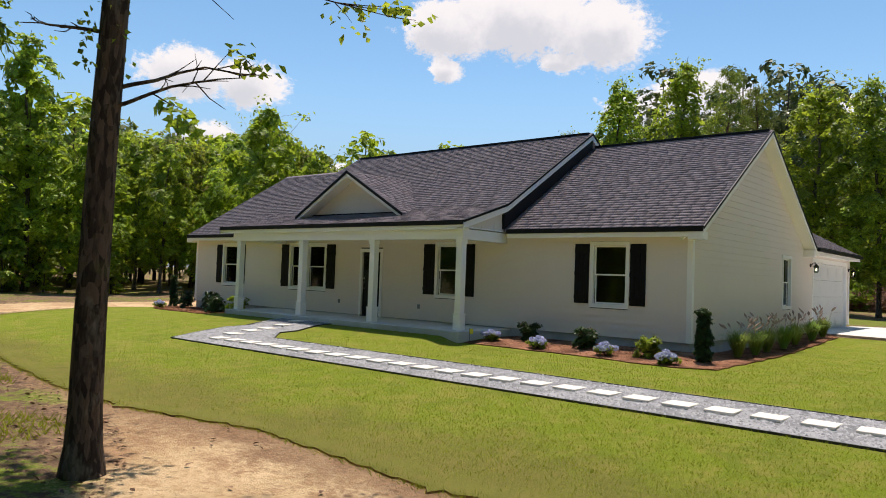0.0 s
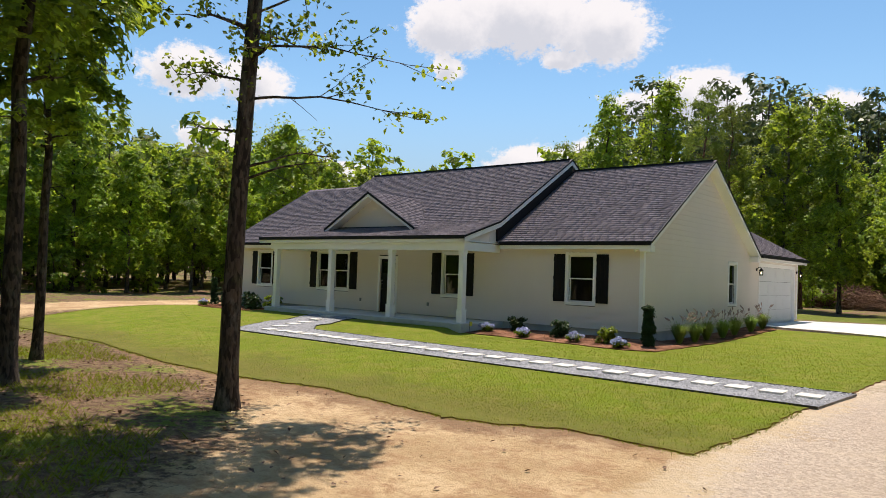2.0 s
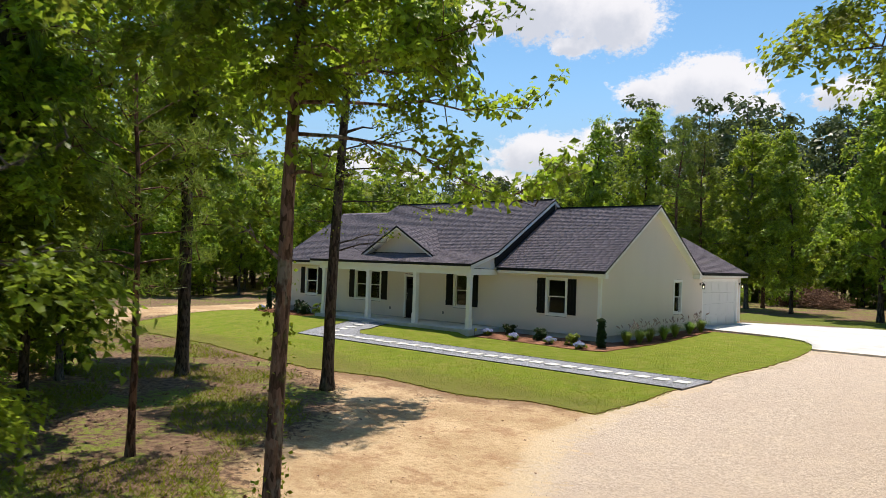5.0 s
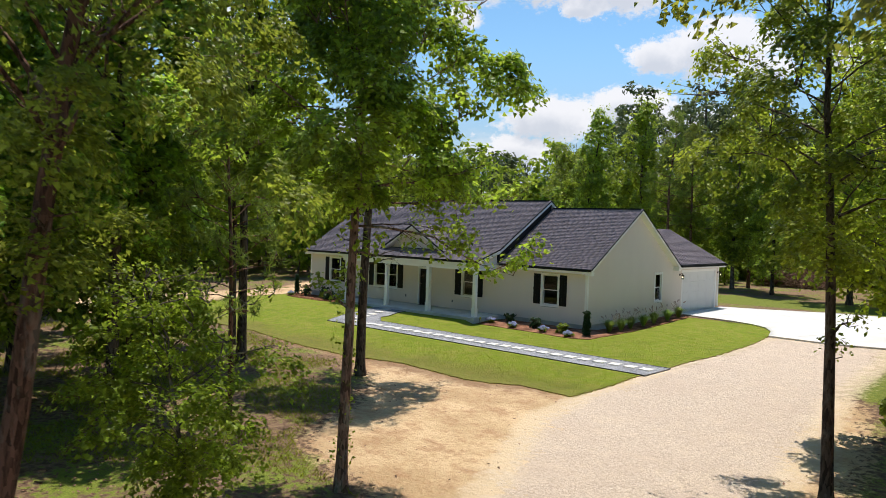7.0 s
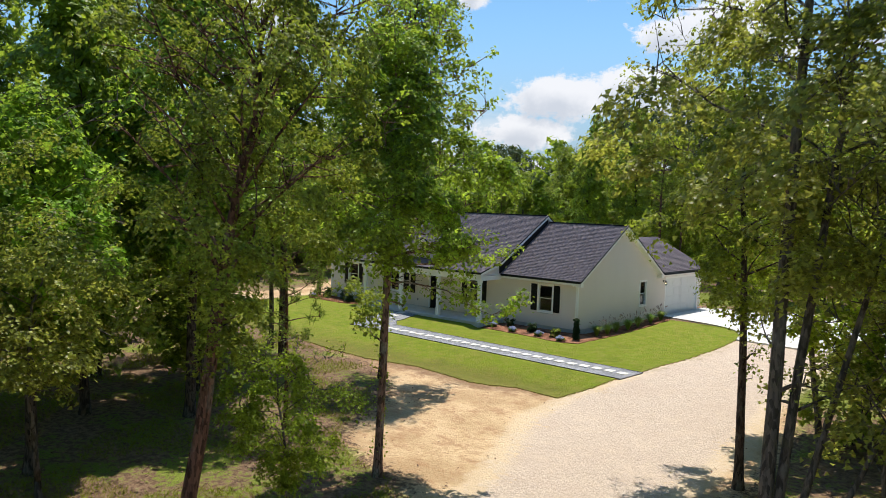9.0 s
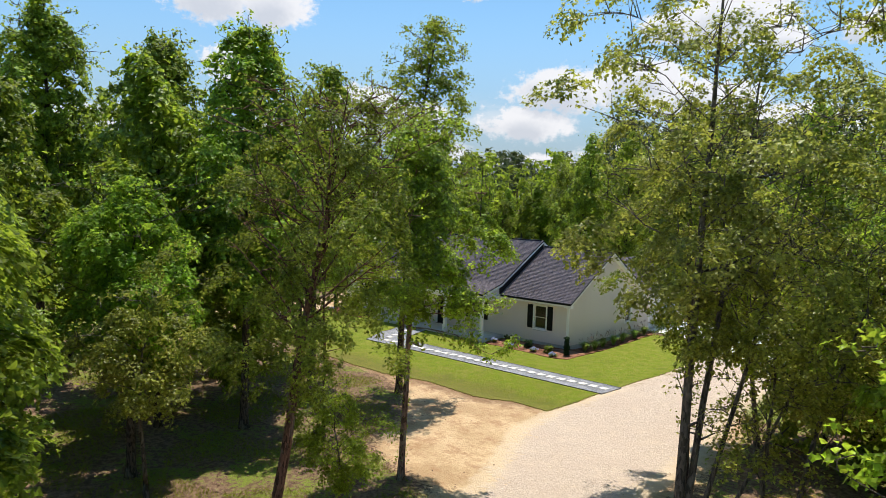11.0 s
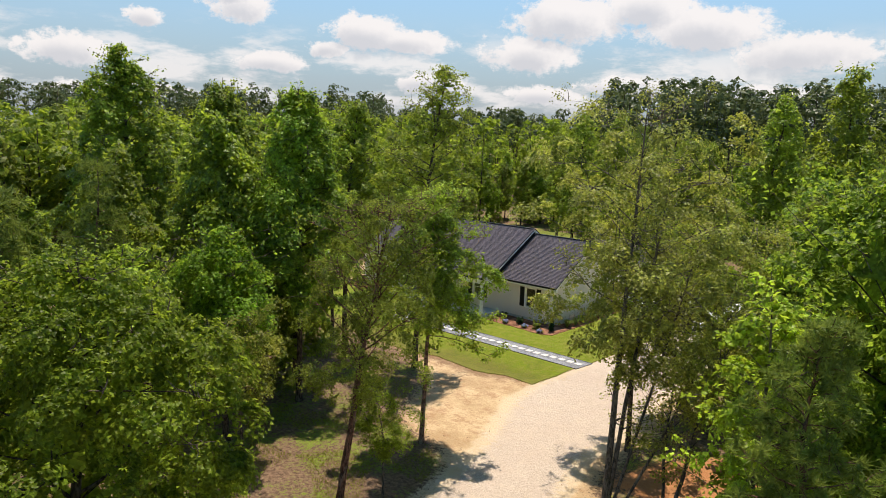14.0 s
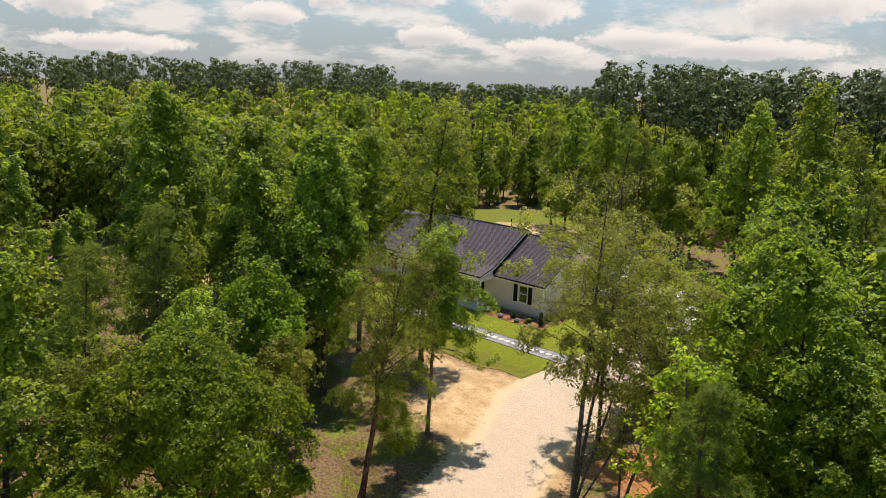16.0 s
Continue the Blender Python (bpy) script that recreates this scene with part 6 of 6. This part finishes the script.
# tall pines: a ridge in the north-west, a dip, and a nearer stand in the north
for _ in range(430):
    bearing = frng.uniform(-8, 95)
    d = frng.uniform(105, 165) if bearing < 30.5 else frng.uniform(150, 290)
    over = 0.040 if bearing < 30.5 else 0.006 if bearing < 47 else 0.027
    a = radians(bearing)
    skyline.append((30 - d * math.sin(a), -45 + d * math.cos(a), 18.8 + d * over * frng.uniform(0.35, 1.05)))
far_woods("far_broadleaf_woods", "far green broadleaf woods behind the house", broad, LEAF_GUM, 0.14, 0.19, crown_gum, 26, 17, 0.72, 1.15)
far_woods("far_dark_woods", "far darker broadleaf woods behind the house", deep, LEAF_DEEP, 0.14, 0.20, crown_round, 26, 17, 0.75, 1.2)
far_woods("far_pine_woods", "far pines between the broadleaf trees", pines, LEAF_PINE, 0.3, 0.13, crown_gum, 26, 15, 0.6, 0.8)
far_woods("skyline_pine_woods", "far tall dark pines along the skyline", skyline, LEAF_HAZEPINE, 0.62, 0.15, crown_round, 13, 34, 0.52, 1.2)
far_stems(broad + pines + deep + skyline)


# ---- planting by the house ----
def leafy(name, at, label, category, leaf, group="", seed=0, **kw):
    return tree(name, at, label, category, BARK_GREY, leaf, seed=seed, group=group, turn=seed * 47 % 360, **kw)


SHRUB = dict(base=0.05, trunk_r=0.015, shape=crown_round, limbs=16, twigs=4, each=8, size=0.055, spread=0.06, rise=0.7, wobble=0.01)
for i, (x, y, s) in enumerate(((-3.75, -0.9, 0.5), (-1.95, -1.3, 0.5), (-0.3, -1.5, 0.44))):
    leafy("garden_shrub", (x, y), "small dark green shrub in the mulch bed", "shrub", LEAF_SHRUB if i < 2 else LEAF_GUM, "shrubs of the front bed", 40 + i, height=s * 0.8, radius=0.25, fill=full(10, 8, 11, 0.06, 0.1, 0.06, core=14, core_size=0.12), **SHRUB)
for i, (x, y, s) in enumerate(((-20.2, -0.8, 0.75), (-18.2, -0.9, 0.8), (-16.4, -0.9, 0.7), (-17.4, -1.2, 0.6))):
    leafy("garden_shrub", (x, y), "dark green shrub in the mulch bed by the porch", "shrub", LEAF_SHRUB if i != 2 else LEAF_GUM, "shrubs of the small bed", 50 + i, height=s * 0.85, radius=0.34, fill=full(10, 8, 11, 0.07, 0.13, 0.07, core=14, core_size=0.15), **SHRUB)


def hydrangea(x, y, seed):
    """A low leafy bush with round heads of small blossoms."""
    h = leafy("hydrangea", (x, y), "blooming hydrangea with blue-violet flower heads", "hydrangea", LEAF_GUM, "hydrangeas of the front bed", seed, height=0.16, radius=0.17, **{**SHRUB, "size": 0.075, "limbs": 10, "rise": 0.35, "twigs": 3})
    r_ = np.random.default_rng(seed)
    for i in range(9):
        a, d = i * 0.72 + seed, (0.0 if i == 0 else 0.11 + 0.11 * r_.random())
        c = np.array([d * math.cos(a), d * math.sin(a), 0.26 - d * 0.45 + 0.05 * r_.random()])
        dirs = r_.normal(0, 1, (90, 3))
        dirs /= np.linalg.norm(dirs, axis=1)[:, None]
        pts = c + dirs * np.array([0.068, 0.068, 0.052])
        v, f = leaves_np(r_, pts, 0.04, 0.004, 1, 0.3, 0.95)
        part("flower_head", mesh_np("flower_head", v, f, BLOOM), None, h, "blue-violet flower head")


for i, (x, y) in enumerate(((-4.5, -1.55), (-2.9, -1.85), (-1.15, -1.85), (0.35, -2.12))):
    hydrangea(x, y, 60 + i)
hydrangea(-20.9, -1.5, 66)

# upright holly at the corner and another at the far end
for x, y, h_, sd in ((0.78, -1.25, 1.1, 70), (-21.6, -0.5, 1.3, 71)):
    leafy("upright_holly", (x, y), "narrow upright dark green holly in mulch", "shrub", LEAF_SHRUB, "upright hollies", sd, height=h_, base=0.12, radius=0.15, trunk_r=0.02, shape=lambda t: np.clip(1.15 - 0.6 * t, 0.3, 1), limbs=60, twigs=3, each=7, size=0.06, spread=0.04, rise=1.2, wobble=0.01, fill=full(46, 8, 12, 0.055, 0.08, 0.05, core=50, core_size=0.1, lump=0.12))


def ornamental_grass(x, y, seed):
    """A fountain of arching blades with feathery plumes."""
    r_ = np.random.default_rng(seed)
    g = thing("ornamental_grass", (x, y, float(ground_z(x, y)) + 0.06), "fountain grass clump with pinkish plumes beside the wall", "ornamental grass", "grasses along the side wall")
    k = 520
    a, lean_, L = r_.uniform(0, 6.283, k), r_.uniform(0.06, 0.72, k), r_.uniform(0.42, 0.8, k)
    d = np.stack([np.cos(a), np.sin(a), np.zeros(k)], 1)
    s_ = np.stack([-np.sin(a), np.cos(a), np.zeros(k)], 1) * 0.008
    b0 = d * r_.uniform(0, 0.07, k)[:, None]
    p1 = b0 + d * (L * lean_ * 0.45)[:, None] + np.array([0, 0, 1]) * (L * 0.62)[:, None]
    p2 = b0 + d * (L * lean_ * 1.25)[:, None] + np.array([0, 0, 1]) * (L * (0.92 - 0.5 * lean_))[:, None]
    v = np.stack([b0 - s_, b0 + s_, p1 + s_, p1 - s_, p2], 1).reshape(-1, 3)
    i5 = np.arange(k)[:, None] * 5
    part("blades", mesh_np("blades", v, [i5 + np.array([[0, 1, 2, 3]]), i5 + np.array([[3, 2, 4]])], ORNAMENTAL), None, g)
    lines = []
    for i in range(11):
        a, r1 = r_.uniform(0, 6.283), r_.uniform(0.12, 0.42)
        top = np.array([r1 * math.cos(a), r1 * math.sin(a), r_.uniform(0.62, 0.88)])
        end = top * np.array([1.35, 1.35, 1.14])
        lines.append((np.array([(0, 0, 0.1), top * 0.6, top]), np.array([0.003, 0.003, 0.003])))
        lines.append((np.array([top, (top + end) / 2, end]), np.array([0.012, 0.026, 0.007])))
    v, f = tubes_np(lines, 5)
    part("plumes", mesh_np("plumes", v, f, PLUME), None, g, "pinkish feathery plumes")


for i, y in enumerate((0.72, 1.75, 2.85, 4.1, 5.4, 6.9, 8.4)):
    ornamental_grass(0.84 + 0.06 * (i % 2), y, 80 + i)

# heap of cut brush at the far side of the drive
brush = thing("brush_pile", (-3.2, 43.2, 0.2), "heap of cut brown branches at the wood's edge", "brush pile")
r_ = np.random.default_rng(91)
for layer in range(3):
    lines = []
    for i in range(430):
        a, d = r_.uniform(0, 6.283), 2.2 * math.sqrt(r_.random())
        z = max(0.05, (1.75 * (1 - (d / 2.45) ** 2)) * r_.uniform(0.35, 1.0))
        c = np.array([d * math.cos(a) * 1.25, d * math.sin(a), z])
        dr = r_.normal(0, 1, 3) * np.array([1, 1, 0.32])
        dr *= r_.uniform(0.4, 1.3) / np.linalg.norm(dr)
        lines.append((np.array([c - dr, c + r_.normal(0, 0.06, 3), c + dr]), np.array([0.022, 0.018, 0.006]) * r_.uniform(0.5, 1.6)))
    v, f = tubes_np(lines, 4)
    v[:, 2] = np.maximum(v[:, 2], -0.05)
    tagged(part("branch_heap", mesh_np("branch_heap", v, f, DEADWOOD), None, brush), kind="stuff")

for x, y, s in ((-5.3, 40.8, 0.75), (-4.2, 41.6, 0.6), (-6.2, 42.5, 0.9)):
    forest_tree(7, 0, x, y, s, 40 * x)

# vine leaves on the trunks by the drive
vine_rng = np.random.default_rng(33)
for (x, y), top, rad_, num in (((6.75, -20.75), 7.5, 0.23, 420), ((-1.4, -12.95), 10.5, 0.26, 420)):
    k = num
    h_ = vine_rng.uniform(0.5 if x > 0 else 4.2, top, k)
    a = vine_rng.uniform(0, 6.283, k)
    r1 = rad_ * vine_rng.uniform(0.55, 1.25, k)
    c = np.stack([x + r1 * np.cos(a), y + r1 * np.sin(a), float(ground_z(x, y)) + h_], 1)
    v, f = leaves_np(vine_rng, c, 0.075, 0.03, 1, 0.0, 0.75)
    tagged(new("trunk_vine", mesh_np("trunk_vine", v, f, LEAF_LIME if x > 0 else LEAF_GUM)), "green vine leaves climbing a tree trunk", "vine", "trunk vines")

# grass blades on the lawn, weeds and dead leaves on the forest floor
grng = np.random.default_rng(21)


def blades(name, label, px, py, tall, wide, lift, mat, lean_=0.6):
    k = len(px)
    a, b = grng.uniform(0, 6.283, k), grng.uniform(0, 6.283, k)
    hgt = tall * grng.uniform(0.5, 1.3, k)
    z = ground_z(px, py) + lift
    sx, sy = np.cos(a) * wide / 2, np.sin(a) * wide / 2
    lx, ly = np.cos(b) * hgt * lean_, np.sin(b) * hgt * lean_
    v = np.stack([np.stack([px - sx, py - sy, z], 1), np.stack([px + sx, py + sy, z], 1), np.stack([px + lx, py + ly, z + hgt], 1)], 1)
    return tagged(new(name, mesh_np(name, v.reshape(-1, 3), np.arange(k * 3).reshape(-1, 3), mat)), label, "grass", kind="stuff")


def spread_in(poly, number, box, margin=0.0, avoid=()):
    x, y = grng.uniform(box[0], box[1], number), grng.uniform(box[2], box[3], number)
    ok = inside_distance(x, y, poly) > margin
    for other in avoid:
        ok &= inside_distance(x, y, other) < 0.0
    return x[ok], y[ok]


PORCH_AREA = [(-15.3, 0.1), (-15.3, -2.3), (-4.9, -2.3), (-4.9, 0.1)]
ax, ay = spread_in(LAWN_EDGE, 420000, (-22, 7, -11, 9), 0.03, (WALK, BED, BED2, PORCH_AREA))
keep = grng.random(len(ax)) < np.exp(-np.hypot(ax - 3, ay + 11) / 7.5) * np.clip((ay + 10.9) / 2.4, 0.22, 1)
ax, ay = ax[keep], ay[keep]
blades("lawn_grass", "short green lawn grass blades", ax, ay, 0.035, 0.011, 0.018, BLADE)
fx, fy = grng.uniform(-20, 12, 150000), grng.uniform(-38, -10, 150000)
ok = (inside_distance(fx, fy, SAND) < -0.3) & (inside_distance(fx, fy, LAWN_EDGE) < -0.4) & (inside_distance(fx, fy, ROAD) < -0.5)
patch = np.sin(fx * 0.9 + np.sin(fy * 0.7) * 2) + np.sin(fy * 1.1 + np.cos(fx * 0.6) * 2)
ok &= patch > 0.0
blades("woodland_weeds", "green weeds and grass tufts on the forest floor", fx[ok], fy[ok], 0.14, 0.022, -0.02, BLADE, 0.9)
# pine straw on the mulch
for bed, box in ((BED, (-5, 1.4, -2.5, 10)), (BED2, (-22, -16, -2, 0))):
    bx, by = spread_in(bed, 16000, box, 0.02)
    blades("pine_straw", "loose reddish-brown pine straw on the mulch bed", bx, by, 0.03, 0.02, 0.034, STRAW, 2.2)
# frayed sod along the lawn's edge
sod = []
for (x0, y0), (x1, y1) in zip(LAWN_EDGE[:17], LAWN_EDGE[1:18]):
    k = int(math.hypot(x1 - x0, y1 - y0) * 200)
    u = grng.random(k)
    sod.append(np.stack([x0 + (x1 - x0) * u + grng.normal(0, 0.05, k), y0 + (y1 - y0) * u + grng.normal(0, 0.05, k)], 1))
sod = np.concatenate(sod)
blades("sod_fringe", "frayed grass along the cut edge of the sod", sod[:, 0], sod[:, 1], 0.05, 0.014, -0.02, BLADE, 1.1)
lx, ly = grng.uniform(-20, 14, 26000), grng.uniform(-42, -10, 26000)
ok = (inside_distance(lx, ly, LAWN_EDGE) < -0.2) & (inside_distance(lx, ly, ROAD) < 0.2) & ((inside_distance(lx, ly, SAND) < 0.2) | (grng.random(26000) < 0.06))
lx, ly = lx[ok], ly[ok]
v, f = leaves_np(grng, np.stack([lx, ly, ground_z(lx, ly) + 0.012], 1), 0.085, 0.006, 1, 2.2, 0.6)
tagged(new("dead_leaves", mesh_np("dead_leaves", v, f, DEADWOOD)), "brown dead leaves strewn over the forest floor", "leaf litter", kind="stuff")
sx, sy = spread_in(ROAD, 17000, (5, 20, -32, 6), 0.0)
kk = len(sx)
r = grng.uniform(0.007, 0.02, (kk, 1, 3))
v = octa[None] * r + np.stack([sx, sy, ground_z(sx, sy) - 0.012], 1)[:, None]
f = np.array([(0, 1, 4), (1, 2, 4), (2, 3, 4), (3, 0, 4)])[None] + 5 * np.arange(kk)[:, None, None]
tagged(new("drive_gravel", mesh_np("drive_gravel", v.reshape(-1, 3), f.reshape(-1, 3), DRIVE_STONE)), "loose tan gravel on the drive", "gravel", kind="stuff")


# shingles nearest the walkway, one by one
cols = {}
ea, eu = right_front.a.normalized(), right_front.u.normalized()
rows = int(right_front.u.length / 0.143)
pitch_len = right_front.u.length / rows
for wd in (0.26, 0.33):
    v = np.array([p for p in ((0, 0, 0), (wd - 0.003, 0, 0), (wd - 0.003, pitch_len + 0.01, 0), (0, pitch_len + 0.01, 0), (0, 0, 0.014), (wd - 0.003, 0, 0.014), (wd - 0.003, pitch_len + 0.01, 0.001), (0, pitch_len + 0.01, 0.001))], float)
    cols[wd] = mesh_np("shingle", v, np.array([(0, 1, 5, 4), (4, 5, 6, 7), (1, 2, 6, 5), (3, 0, 4, 7)]), SHINGLE)
base = Matrix((( *ea, 0), (*eu, 0), (*right_front.n, 0), (0, 0, 0, 1))).transposed()
srng = random.Random(3)
for i in range(rows):
    s = right_front.u.length * i / rows
    if s >= 1.5:
        break
    x = 2.06
    while x < right_front.a.length - 0.05:
        wd = srng.choice((0.26, 0.33))
        fit_w = min(1.0, (right_front.a.length - x) / wd)
        ob = part("shingle", cols[wd], SHINGLE, roof)
        ob.matrix_basis = Matrix.Translation(right_front.o + ea * x + eu * s) @ base @ Matrix.Diagonal((fit_w, 1, 1, 1))
        x += wd
